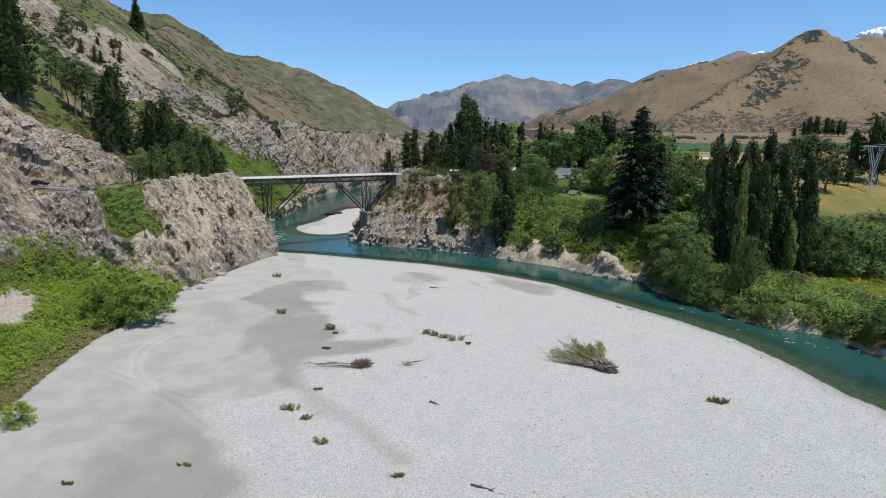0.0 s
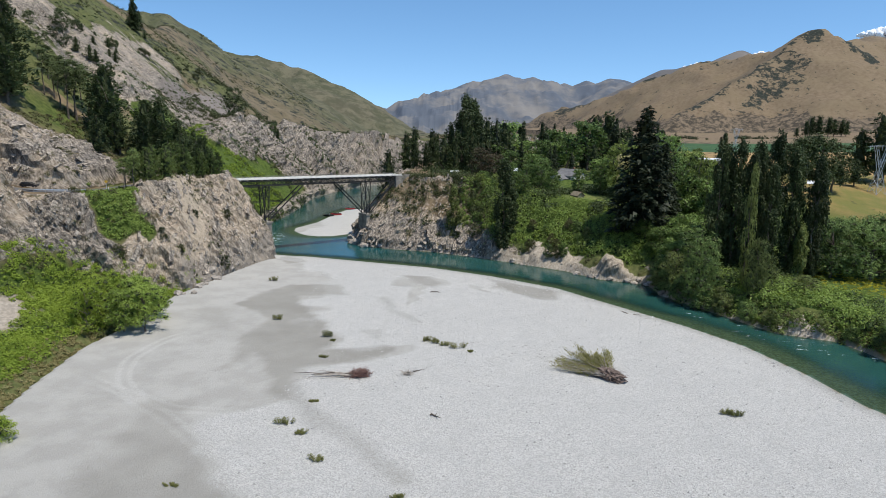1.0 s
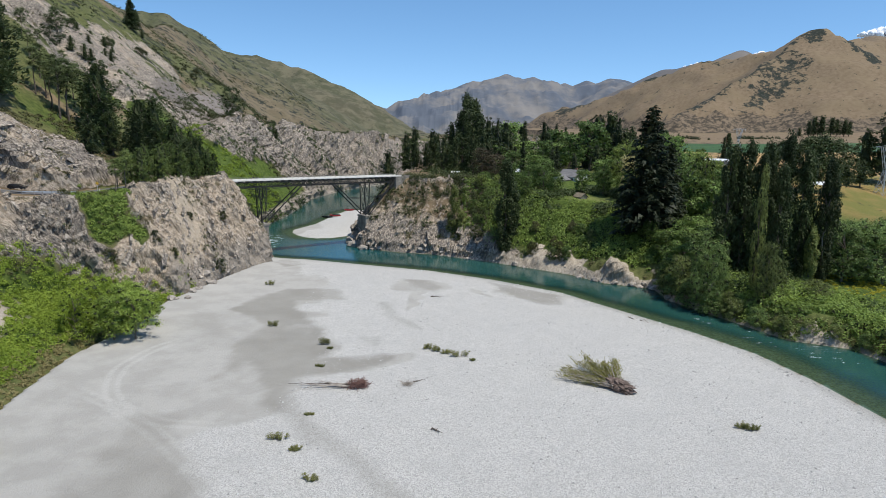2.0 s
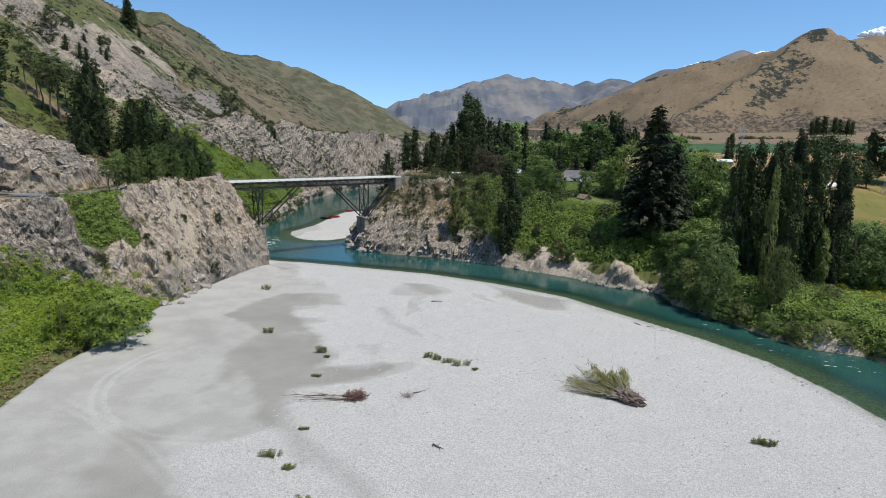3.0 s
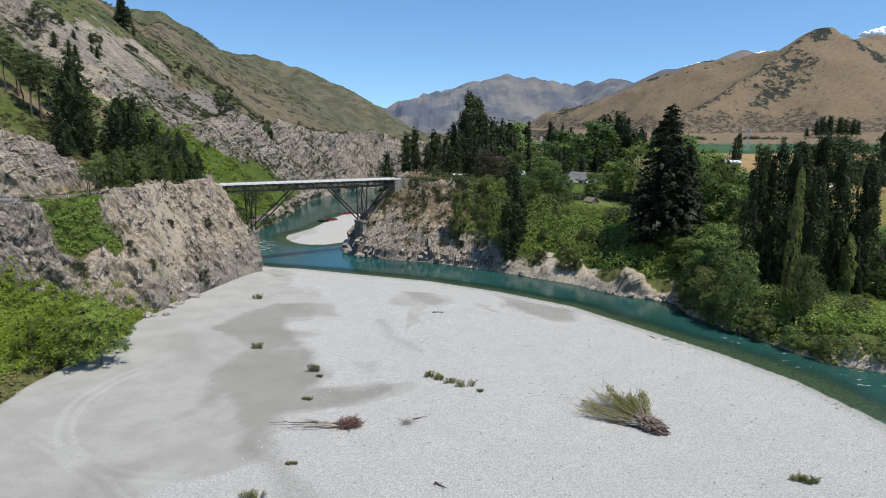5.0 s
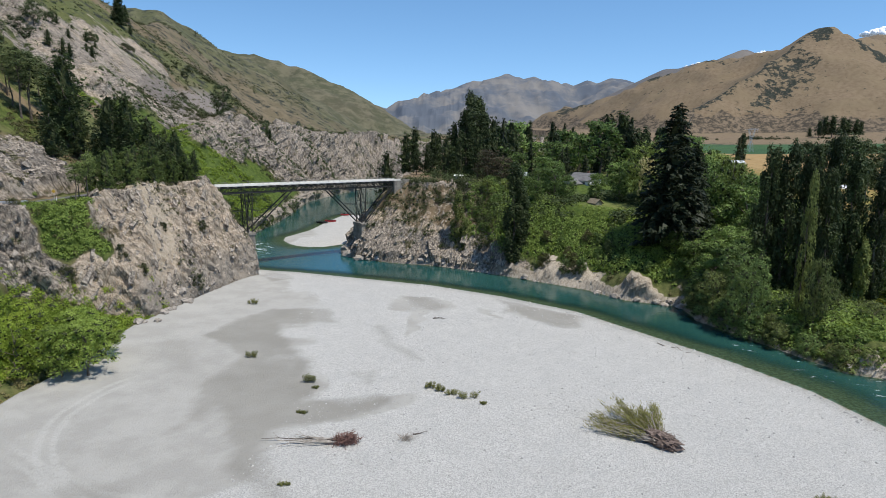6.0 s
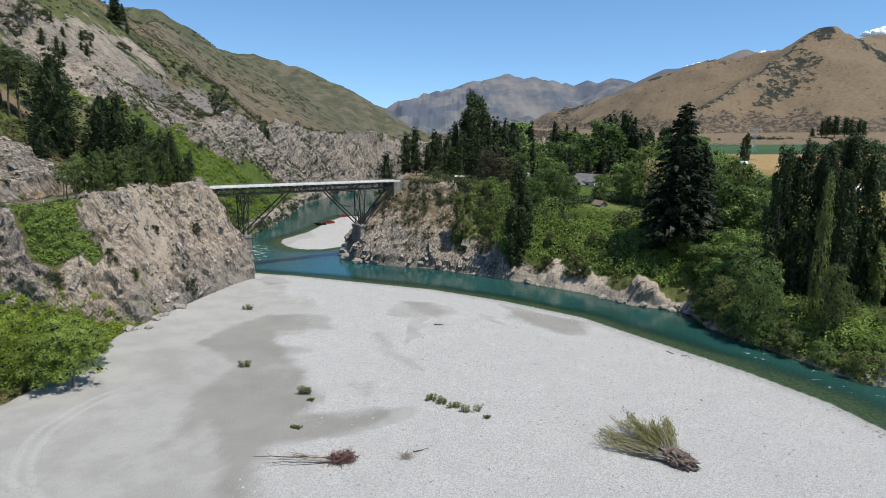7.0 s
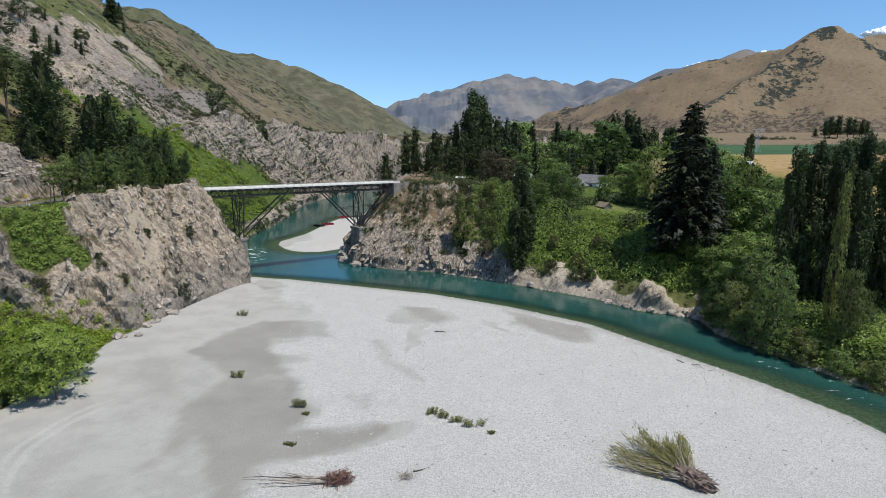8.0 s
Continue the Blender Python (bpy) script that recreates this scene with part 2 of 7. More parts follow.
    z = np.where(in_left, z_left, np.where(in_right, z_right, np.where(in_bar, z_bar, np.where(in_water, z_bed, z_gravel))))

    # rock relief
    slab = crag(x * 0.8 + 0.5 * z, y + 0.6 * z, 13, 4, 91) - 0.5
    chip = crag(x + 0.4 * z, y - 0.3 * z, 4.2, 3, 95) - 0.5
    rock = np.clip(np.where(in_left, steep_left, np.where(in_right, steep_right * ease(30 - x, -8, 6), 0.0)), 0, 1)
    rock = np.maximum(rock, cutting * ease(d_road, 3.6, 6) * 1.0)
    pale = in_right * ease(dr, -0.5, 0.3) * ease(np.interp(x, [20, 25, 33, 37, 43, 50, 58, 68, 75, 80], [2, 3.5, 6.5, 10.5, 8, 6.5, 5.5, 4.5, 2.5, 1]) - dr + 6.0 * wob, -1, 1) * (x > 16)
    z = z + (rock * (2.2 * slab + 1.0 * chip) + pale * (1.6 * slab + 0.8 * chip)) * ease(np.minimum(d_foot, d_bank), 0, 5)
    covers = dict(gravel=gravel | in_bar, water=in_water & ~in_bar, left=in_left, right=in_right, rock=rock, pale=pale,
                  d_foot=d_foot, d_edge=d_edge, d_bank=d_bank, d_road=d_road, terrace=terrace, cutting=cutting)
    return z, covers


def ground_z(x, y):
    return float(land(np.array([x]), np.array([y]))[0][0])
# <<< plan


def spread(stops):
    """Grid lines from (position, step) pairs, the step growing evenly from one to the next."""
    out = [stops[0][0]]
    while out[-1] < stops[-1][0]:
        out.append(out[-1] + float(np.interp(out[-1], [s[0] for s in stops], [s[1] for s in stops])))
    return np.array(out)


gx = spread([(-4200, 160), (-1500, 45), (-480, 12), (-230, 3.4), (-135, 1.1), (-118, 0.6), (-106, 0.52), (-64, 0.52), (-56, 1.0), (-40, 1.4), (90, 1.4), (150, 2.4), (330, 9), (1200, 18), (1700, 30), (4500, 160)])
gy = spread([(-650, 60), (0, 10), (60, 3), (120, 1.3), (150, 0.9), (176, 0.65), (256, 0.65), (275, 0.9), (310, 1.0), (360, 2.2), (640, 5), (1100, 11), (1500, 13), (1900, 50), (3500, 45), (4150, 25), (4280, 25), (4950, 110)])
GX, GY = np.meshgrid(gx, gy)
GZ, COV = land(GX, GY)
nx, ny = len(gx), len(gy)
dzx, dzy = np.gradient(GZ, gx, axis=1), np.gradient(GZ, gy, axis=0)
SLOPE = np.hypot(dzx, dzy)


def sheet(name, vx, vy, vz, keep, attrs, material, flat=None):
    """A grid mesh from arrays of x, y, z with float attributes on its points."""
    rows, cols = vx.shape
    idx = np.arange(rows * cols).reshape(rows, cols)
    quads = np.stack([idx[:-1, :-1], idx[:-1, 1:], idx[1:, 1:], idx[1:, :-1]], -1)[keep]
    used, quads = np.unique(quads, return_inverse=True)
    quads = quads.reshape(-1, 4)
    co = np.stack([vx, vy, vz], -1).reshape(-1, 3)[used]
    me = bpy.data.meshes.new(name)
    me.vertices.add(len(co))
    me.vertices.foreach_set("co", co.astype(np.float32).ravel())
    me.loops.add(quads.size)
    me.loops.foreach_set("vertex_index", quads.astype(np.int32).ravel())
    me.polygons.add(len(quads))
    me.polygons.foreach_set("loop_start", np.arange(0, quads.size, 4, dtype=np.int32))
    smooth = np.ones(len(quads), bool) if flat is None else ~flat[keep]
    me.polygons.foreach_set("use_smooth", smooth)
    for key, value in attrs.items():
        a = me.attributes.new(key, "FLOAT", "POINT")
        a.data.foreach_set("value", np.asarray(value, np.float32).reshape(-1)[used])
    me.update()
    me.validate()
    me.materials.append(material)
    return new(name, me)


def blob(x, y, cx, cy, rx, ry, turn=0.0, soft=0.35):
    c, s = math.cos(radians(turn)), math.sin(radians(turn))
    u, v = (x - cx) * c + (y - cy) * s, -(x - cx) * s + (y - cy) * c
    return 1 - ease(np.hypot(u / rx, v / ry), 1 - soft, 1 + soft)


# damp silt on the bar: rough outlines
# dark scrub on the flank of the brown hill
SCRUB_D = [(664, 1262), (672, 1210), (640, 1170), (598, 1145), (551, 1138), (497, 1124), (464, 1116), (536, 1174), (582, 1215), (640, 1258)]
WET_MAIN = [(-34.5, 206), (-30.7, 193.6), (-44.7, 190.7), (-42.3, 184), (-35.8, 172), (-31, 163.6), (-26.6, 150.5), (-27, 143.5), (-11.7, 146.4), (-11.5, 143), (-17, 138.4), (-25.3, 135),
            (-30.6, 131.5), (-29.4, 127), (-31.4, 121), (-27, 116), (-26.5, 112), (-32.3, 119), (-38, 134.4), (-42.6, 140), (-42.7, 133.6), (-47, 129), (-47, 139.6), (-49.3, 149),
            (-46.6, 162.6), (-52.8, 175.7), (-59.6, 180), (-56.3, 191.6), (-50, 204.7)]
WET_SAND = [(-53.6, 114), (-47, 111.6), (-38.6, 101.3), (-33, 90.7), (-28, 81.3), (-20, 64.8), (-50.3, 63.8), (-50.6, 75), (-52.6, 90), (-55, 100.5)]
WET_SPOTS = [[(-14.7, 222.4), (-5.2, 221.7), (-0.4, 212.4), (-1.5, 203), (-8.3, 209)], [(15.9, 225), (37.7, 208.7), (35.6, 194), (26.9, 196), (20.2, 211)],
             [(-25.3, 110.5), (-23.9, 110.6), (-20.2, 105.6), (-20.8, 102.7), (-23.4, 104.7)], [(-66, 257), (-58, 253), (-54, 245), (-59, 238), (-66, 247)]]


def terrain_covers(x, y, z, slope, cov):
    n1, n2, n3 = fbm(x, y, 26, 4, 101), fbm(x, y, 8, 3, 105), fbm(x, y, 120, 4, 109)
    left, right, rock = cov["left"], cov["right"], cov["rock"]
    far = np.hypot(x, y)
    # smooth silt on the inner half of the bar, stones outside
    x_silt = np.interp(y, [60, 90, 110, 128, 150, 166, 190, 212, 235, 260], [-36, -31, -33, -30, -28, -34, -42, -40, -50, -70])
    silt = ease(x_silt - x + 12 * n1 + 7 * n2, -5, 6)
    for b in ((-7, 213, 10, 10, 0), (28, 209, 13, 9, -38), (-9, 196, 2.2, 13, -6), (12, 205, 2.0, 8, 15), (-24, 140, 12, 4, 6), (-12, 144, 6, 3, 10)):
        silt = np.maximum(silt, 0.8 * blob(x + 5 * n2, y + 4 * n2 + 3 * n1, *b))
    damp = np.zeros_like(x)
    fray = fbm(x, y, 4.5, 3, 117)
    for wet, much, edge in [(WET_MAIN, 0.9, 1.2), (WET_SAND, 0.72, 3.2)] + [(p, 0.75, 1.0) for p in WET_SPOTS]:
        d_wet = line_dist(x, y, wet + wet[:1])
        damp = np.maximum(damp, much * ease(np.where(inside(x, y, wet), d_wet, -d_wet) + edge * (0.9 * n2 + 0.8 * n1) + 1.5 * fray, -edge, edge))
    for line, wide in (([(-18.5, 190.5), (-13.7, 177), (-6.5, 166.6)], 1.6), ([(-19.3, 157.6), (-16.7, 152), (-16.4, 158.5)], 1.2), ([(-64, 172), (-56, 158), (-48, 150)], 5.0)):
        damp = np.maximum(damp, (0.6 if wide < 3 else 0.35) * (1 - ease(line_dist(x + n2, y + n2, line), 0.3 * wide, 1.3 * wide)))
    damp = np.maximum(damp, 0.7 * ease(5 - cov["d_edge"], 0, 4) * cov["gravel"])
    damp = np.maximum(damp, 0.75 * (1 - ease(line_dist(x + n2, y + n2, [(-33, 128), (-27, 116), (-20, 107), (-12, 97), (-5, 89)]), 0.6, 2.6)))
    track = [(-72, 158), (-68.5, 143.5), (-64.5, 129), (-56, 116.7), (-46.8, 108.5), (-36, 98.5), (-26.6, 86), (-10, 66)]
    damp = damp * np.clip(0.9 + 0.35 * n1 + 0.25 * fray, 0, 1)
    tracks = 0.5 * (1 - ease(line_dist(x, y, track), 4, 9))
    # ground cover off the bar
    lush = np.zeros_like(x)
    lush = np.maximum(lush, left * ease(np.interp(y, [60, 150, 168, 176, 184, 192], [32, 29, 26, 19, 11, 2]) - cov["d_foot"] + 3 * n1, 0, 4) * ease(22 - z + 4 * n2, 0, 3) * ease(cov["d_foot"] + 3 * n2, 3, 7))
    lush = lush * ease(3.2 - slope, 0, 0.6)
    lush = np.maximum(lush, blob(x + 5 * fbm(x + 1.3 * z, y - z, 9, 3, 115) - 0.3 * (27 - z), y + 3 * n2, -99, 190, 7.5, 8, 20, 0.2) * left * ease(z + 5 * n2, 19, 23))
    lush = np.maximum(lush, left * ease(y, 285, 310) * ease(np.interp(cov["d_foot"], [8, 16, 32, 46, 60, 80], [470, 455, 425, 400, 398, 404]) - y + 16 * n1 + 18 * n2, 0, 10) * ease(80 - cov["d_foot"] + 16 * n1 + 12 * n2, 0, 8) * ease(cov["d_foot"] + 2 * n2, 2, 6))
    lush = np.maximum(lush, 0.7 * left * blob(x + 9 * n2, y + 9 * n2, -136, 222, 12, 14, -10))
    lush = np.maximum(lush, right * ease(cov["d_bank"], 4, 9) * ease(420 - far, 0, 60) * ease(x + 5 * n1, 14, 26))
    scree = left * blob(x + 4 * n2, y + 5 * n2, -101, 138, 5, 12, 8)
    scree = np.maximum(scree, left * ease(6 - cov["d_foot"], 0, 3) * ease(y, 184, 194))
    lush = lush * (1 - scree) * (1 - cov["pale"])
    rocky = np.maximum(rock, ease(slope + 0.25 * n1, 1.15, 1.5) * (far < 700))
    rocky = np.maximum(rocky, left * blob(x + 14 * n2, y + 14 * n2, -198, 400, 48, 95, -14) * ease(n1 + 0.45, -0.2, 0.3))
    rocky = np.maximum(rocky, left * ease(y, 330, 380) * ease(640 - y, 0, 30) * ease(62 - cov["d_foot"] + 16 * n1, 0, 16) * ease(slope, 0.55, 0.9))
    rocky = np.maximum(rocky, left * ease(27 - cov["d_road"] + 5 * n1, 0, 6) * ease(cov["d_road"], 3.8, 5) * (x > -240) * ease(224 - y + 6 * n1, 0, 8) * (cov["d_foot"] > 24))
    rocky = rocky * (1 - lush * 0.92)
    pale = cov["pale"]
    tan_rock = np.maximum(1 - ease(line_dist(x + 3 * n2, y + 3 * n1, [(-97, 205), (-92, 215), (-90, 222), (-86, 217), (-84, 212), (-80, 210), (-76, 212)]), 2, 6), left * ease(n1, -0.15, 0.45) * 0.75 * ease(300 - y, 0, 30))
    tan_rock = np.maximum(tan_rock, left * (x > -112) * ease(y, 186, 200) * ease(264 - y, 0, 10) * ease(38 - z, 0, 3) * (0.74 + 0.5 * n1 + 0.3 * n2))
    # dark weathered face under the road
    tan_rock = tan_rock - 1.1 * left * ease(193 - y + 5 * n2, 0, 6) * ease(y, 130, 150) * ease(31 - cov["d_foot"], 0, 3) * ease(cov["d_foot"] + 4 * n2, 15, 20)
    tan_rock = tan_rock + 0.35 * left * ease(y, 172, 182) * ease(204 - y, 0, 8) * ease(17 - cov["d_foot"] + 4 * n1, 0, 5)
    earth = left * (1 - ease(line_dist(x + 2 * n2, y + 2 * n1, [(-97, 209), (-92, 215), (-88, 218), (-85, 211), (-83, 208), (-80.5, 207), (-77, 207)]), 2.2, 6.0)) * ease(n2 + 0.9, 0.1, 0.7)
    slide = 1 - ease(line_dist(x + 10 * n2, y + 14 * n1, [(-262, 330), (-250, 390), (-222, 402), (-225, 450), (-238, 535)]), 12, 26)
    slide = np.maximum(slide, 1 - ease(line_dist(x + 8 * n2, y + 10 * n1, [(-176, 290), (-198, 335), (-232, 380)]), 12, 24))
    slide = np.maximum(slide, 1 - ease(line_dist(x + 8 * n2, y + 10 * n1, [(-228, 460), (-206, 440), (-190, 425), (-186, 375)]), 10, 24))
    slide = slide * (0.8 + 0.9 * n2 + 0.6 * n1)
    tan_rock = np.maximum(tan_rock, 0.6 * slide * left)
    rocky = np.maximum(rocky, slide * left)
    talus = left * (1 - ease(line_dist(x + 8 * n2, y + 10 * n1, [(-187, 450), (-200, 520), (-198, 590)]), 9, 18))
    # hills: dry grass, scrub in the gullies, bare faces
    dry = np.clip(np.where(right, ease(far, 430, 600), ease(n3 + 0.9 * n1 + 0.35, -0.1, 0.6)), 0, 1)
    dry = np.where(left & (y > 540), np.maximum(dry, 0.62 + 0.5 * n1), dry)
    strip = 1 - ease(line_dist(x + 10 * n2, y + 14 * n1, [(-300, 500), (-283, 535), (-264, 560), (-236, 604), (-211, 615), (-180, 690)]), 8, 22)
    dry = np.where(left, dry * (1 - 0.85 * strip), dry)
    dry = np.where(left & (y < 200) & (cov["d_foot"] < 12), 0.22, dry)
    dry = np.maximum(dry, right * ease(18 - x, 0, 10) * ease(y, 262, 275))
    scarp = right & (x < 24) & (z < 29.5) & (cov["d_bank"] < 40)
    upper = ease(z + 6 * n1 + 5 * n2, 12, 19)
    rocky = np.where(scarp, 0.95 - 0.52 * upper, rocky) * (1 - lush * 0.8)
    dry = np.where(scarp, 0.9, dry)
    tan_rock = np.where(scarp, ease(z + 6 * n1, 10, 18), tan_rock)
    dry = np.where(y > 900, np.where(x < 150, 0.42 + 0.35 * n3 + 0.25 * n1, 0.95), dry)
    gully = crag(x + 0.25 * y, y, 95, 4, 11)
    scrub = ease(0.52 - gully + 0.35 * n3 + 0.25 * n1, 0.0, 0.14) * ease(far, 380, 700)
    scrub = scrub * 0.5
    d_patch = line_dist(x, y, SCRUB_D + SCRUB_D[:1])
    d_patch = np.where(inside(x, y, SCRUB_D), d_patch, -d_patch)
    scrub = np.maximum(scrub, 0.66 * ease(d_patch + 22 * n1 + 14 * n2 + 12 * n3, -18, 12) * right)
    spur = line_dist(x + 5 * n1, y + 5 * n1, [p[:2] for p in SPUR_D])
    scrub = np.maximum(scrub, 0.75 * (1 - ease(spur + 8 * n1, 3, 14)) * right)
    for b in ((722, 1300, 26, 16, 30), (785, 1262, 26, 14, -40), (792, 1230, 16, 22, 0), (800, 1328, 24, 8, 5), (494, 1560, 34, 14, -35), (573, 1480, 30, 10, -35), (329, 1725, 46, 24, -30), (371, 1712, 36, 20, -30)):
        scrub = np.maximum(scrub, 0.95 * blob(x + 8 * n1, y + 8 * n1, *b))
    scrub = np.maximum(scrub, np.where(left, np.where(y < 1120, 0.42, 0.12), 0.16) * (far > 420))
    base = (x > 150) * (y > 850) * ease(104 - z + 26 * n1, 0, 22) * ease(slope, 0.08, 0.2)
    crop = right * ((y > 595) & (y < 730) & (x > 180)) * ease(0.35 - slope, 0, 0.1)
    stubble = right * ((y > 440) & (y <= 595) & (x > 150)) * ease(0.35 - slope, 0, 0.1)
    lawn = right * np.maximum(blob(x + 3 * n2, y + 3 * n2, 70, 283, 16, 9, 10), 0.0)
    paddock = right * ease(x - 0.2 * y, 68, 84) * ease(470 - y, 0, 30)
    return dict(c_gravel=cov["gravel"] | cov["water"], c_bed=cov["water"], c_silt=silt, c_damp=damp, c_track=tracks, c_lush=lush, c_rock=rocky, c_tan=tan_rock,
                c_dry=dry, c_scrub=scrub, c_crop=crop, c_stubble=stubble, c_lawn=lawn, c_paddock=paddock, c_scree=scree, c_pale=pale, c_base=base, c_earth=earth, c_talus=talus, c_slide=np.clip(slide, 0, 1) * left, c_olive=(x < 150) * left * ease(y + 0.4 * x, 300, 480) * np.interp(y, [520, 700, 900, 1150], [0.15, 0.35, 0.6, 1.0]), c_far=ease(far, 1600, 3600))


def rock_colour(n, fine, mid, tint, tan):
    """Grey jointed rock with tan loose faces and weeds; returns the colour, its strata and its blocks."""
    strata = n.noise(0.95, 10, 0.76, n.grain(4.0, 0.55, 0.8), 0.6)
    joint = n.ramp(n.math("ADD", n.cells(0.3, "DISTANCE_TO_EDGE", n.grain(2.2, 0.7, 0.9)), n.math("MULTIPLY", n.math("SUBTRACT", n.noise(1.1, 5), 0.5), 0.12)), 0.0, 0.05, 0.5, 0.0)
    rock = n.mix(n.ramp(strata, 0.42, 0.6), (0.11, 0.093, 0.077), (0.64, 0.545, 0.44))
    block = n.t.nodes.new("ShaderNodeSeparateColor")
    n.t.links.new(n.cells(0.75, vec=n.stretch(0.6, 0.6, 1.4, 0.5, 0.7, 0.2), out="Color"), block.inputs[0])
    rock = n.mix(n.ramp(block.outputs[0], 0.0, 1.0, 0.0, 0.5), rock, n.mix(n.ramp(n.noise(2.6, 8, 0.75), 0.42, 0.58), (0.14, 0.12, 0.102), (0.5, 0.43, 0.36)))
    rock = n.mix(n.ramp(n.noise(0.35, 8, 0.75), 0.5, 0.7, 0.0, 0.6), rock, (0.42, 0.365, 0.305))
    tanr = n.mix(n.ramp(strata, 0.38, 0.62), (0.38, 0.295, 0.21), (0.72, 0.59, 0.45))
    rock = n.mix(n.ramp(n.math("ADD", tan, n.math("MULTIPLY", n.math("SUBTRACT", mid, 0.5), 1.0)), 0.45, 0.8, 0.0, 0.85), rock, tanr)
    rock = n.mix(n.math("MULTIPLY", n.ramp(n.noise(0.07, 6, 0.7), 0.45, 0.62, 0.0, 0.62), n.math("SUBTRACT", 1.0, n.math("MULTIPLY", tan, 0.8))), rock, n.mix(n.ramp(strata, 0.42, 0.6), (0.075, 0.067, 0.06), (0.34, 0.3, 0.255)))
    rock = n.mix(joint, rock, (0.05, 0.044, 0.04))
    weeds = n.ramp(n.noise(0.22, 7, 0.75), 0.56, 0.63, 0.0, 0.8)
    rock = n.mix(weeds, rock, n.mix(n.ramp(tint, 0.4, 0.6), (0.065, 0.072, 0.026), (0.16, 0.125, 0.065)))
    return rock, strata, block.outputs[0]


def ground_material():
    n = Nodes("ground_cover", 0.95, 0.15)
    fine, mid, wide = n.noise(1.4, 6, 0.65), n.noise(0.16, 5), n.noise(0.02, 5)
    # stones and silt
    cell = n.cells(5.2, out="Color")
    sep = n.t.nodes.new("ShaderNodeSeparateColor")
    n.t.links.new(cell, sep.inputs[0])
    stone = n.mix(n.ramp(sep.outputs[0], 0.05, 0.95), (0.38, 0.372, 0.351), (0.57, 0.557, 0.527))
    stone = n.mix(n.ramp(fine, 0.45, 0.75, 0.0, 0.5), stone, (0.505, 0.497, 0.476))
    stone = n.mix(n.ramp(mid, 0.35, 0.7, 0.0, 0.35), stone, (0.41, 0.403, 0.386))
    silt = n.mix(n.ramp(mid, 0.35, 0.65), (0.36, 0.348, 0.32), (0.415, 0.402, 0.372))
    damp = n.mix(n.ramp(wide, 0.4, 0.6), (0.25, 0.239, 0.212), (0.288, 0.276, 0.246))
    for cx, cy, r in ((-40.0, 137.2, 27.5), (-134.0, 12.0, 128.0)):
        away = n.t.nodes.new("ShaderNodeVectorMath")
        away.operation = "DISTANCE"
        n.t.links.new(n.stretch(1, 1, 0), away.inputs[0])
        away.inputs[1].default_value = (cx, cy, 0)
        rut = n.math("ABSOLUTE", n.math("SUBTRACT", n.math("ABSOLUTE", n.math("SUBTRACT", n.math("ADD", away.outputs["Value"], n.math("MULTIPLY", mid, 1.6)), r + 0.8)), 1.1))
        silt = n.mix(n.math("MULTIPLY", n.ramp(rut, 0.9, 0.2), n.math("MULTIPLY", n.attr("c_track"), n.ramp(fine, 0.25, 0.6))), silt, (0.5, 0.49, 0.46))
    gravel = n.mix(n.ramp(n.math("ADD", n.attr("c_silt"), n.math("MULTIPLY", fine, 0.5)), 0.45, 0.95), stone, silt)
    gravel = n.mix(n.math("MULTIPLY", n.attr("c_damp"), n.ramp(n.attr("c_silt"), 0.0, 1.0, 0.7, 1.0)), gravel, damp)
    gravel = n.mix(n.attr("c_bed"), gravel, n.mix(n.ramp(fine, 0.35, 0.65), (0.15, 0.122, 0.075), (0.27, 0.225, 0.15)))
    # grass
    tint = n.noise(0.55, 5, 0.7)
    grass = n.mix(n.ramp(tint, 0.3, 0.7), (0.068, 0.084, 0.028), (0.145, 0.146, 0.058))
    dry = n.mix(n.ramp(mid, 0.3, 0.7), (0.16, 0.116, 0.072), (0.226, 0.168, 0.109))
    dry = n.mix(n.ramp(wide, 0.35, 0.7, 0.0, 0.7), dry, (0.2, 0.152, 0.092))
    land_c = n.mix(n.ramp(n.math("ADD", n.attr("c_dry"), n.math("MULTIPLY", n.math("SUBTRACT", tint, 0.5), 1.2)), 0.3, 0.7), grass, dry)
    land_c = n.mix(n.attr("c_stubble"), land_c, n.mix(n.ramp(mid, 0.3, 0.7), (0.3, 0.2, 0.085), (0.36, 0.25, 0.12)))
    land_c = n.mix(n.attr("c_paddock"), land_c, n.mix(n.ramp(n.noise(0.03, 4), 0.42, 0.62), (0.15, 0.145, 0.042), (0.26, 0.18, 0.068)))
    land_c = n.mix(n.attr("c_crop"), land_c, n.mix(n.ramp(wide, 0.3, 0.7), (0.042, 0.09, 0.04), (0.055, 0.11, 0.045)))
    land_c = n.mix(n.math("MULTIPLY", n.attr("c_olive"), 0.85), land_c, n.mix(n.ramp(n.noise(0.03, 7, 0.75), 0.42, 0.6), (0.066, 0.069, 0.044), (0.135, 0.124, 0.084)))
    scr = n.math("ADD", n.attr("c_scrub"), n.math("MULTIPLY", n.math("SUBTRACT", n.noise(0.085, 7, 0.75), 0.5), 3.4))
    land_c = n.mix(n.ramp(scr, 0.5, 0.7), land_c, n.mix(n.ramp(n.noise(0.3, 8, 0.78), 0.5, 0.66), (0.026, 0.031, 0.024), (0.1, 0.094, 0.078)))
    land_c = n.mix(n.ramp(n.math("ADD", n.attr("c_base"), n.math("SUBTRACT", mid, 0.5)), 0.4, 0.6), land_c, n.mix(n.ramp(n.noise(0.11, 8, 0.78), 0.44, 0.56), (0.06, 0.05, 0.037), (0.185, 0.14, 0.095)))
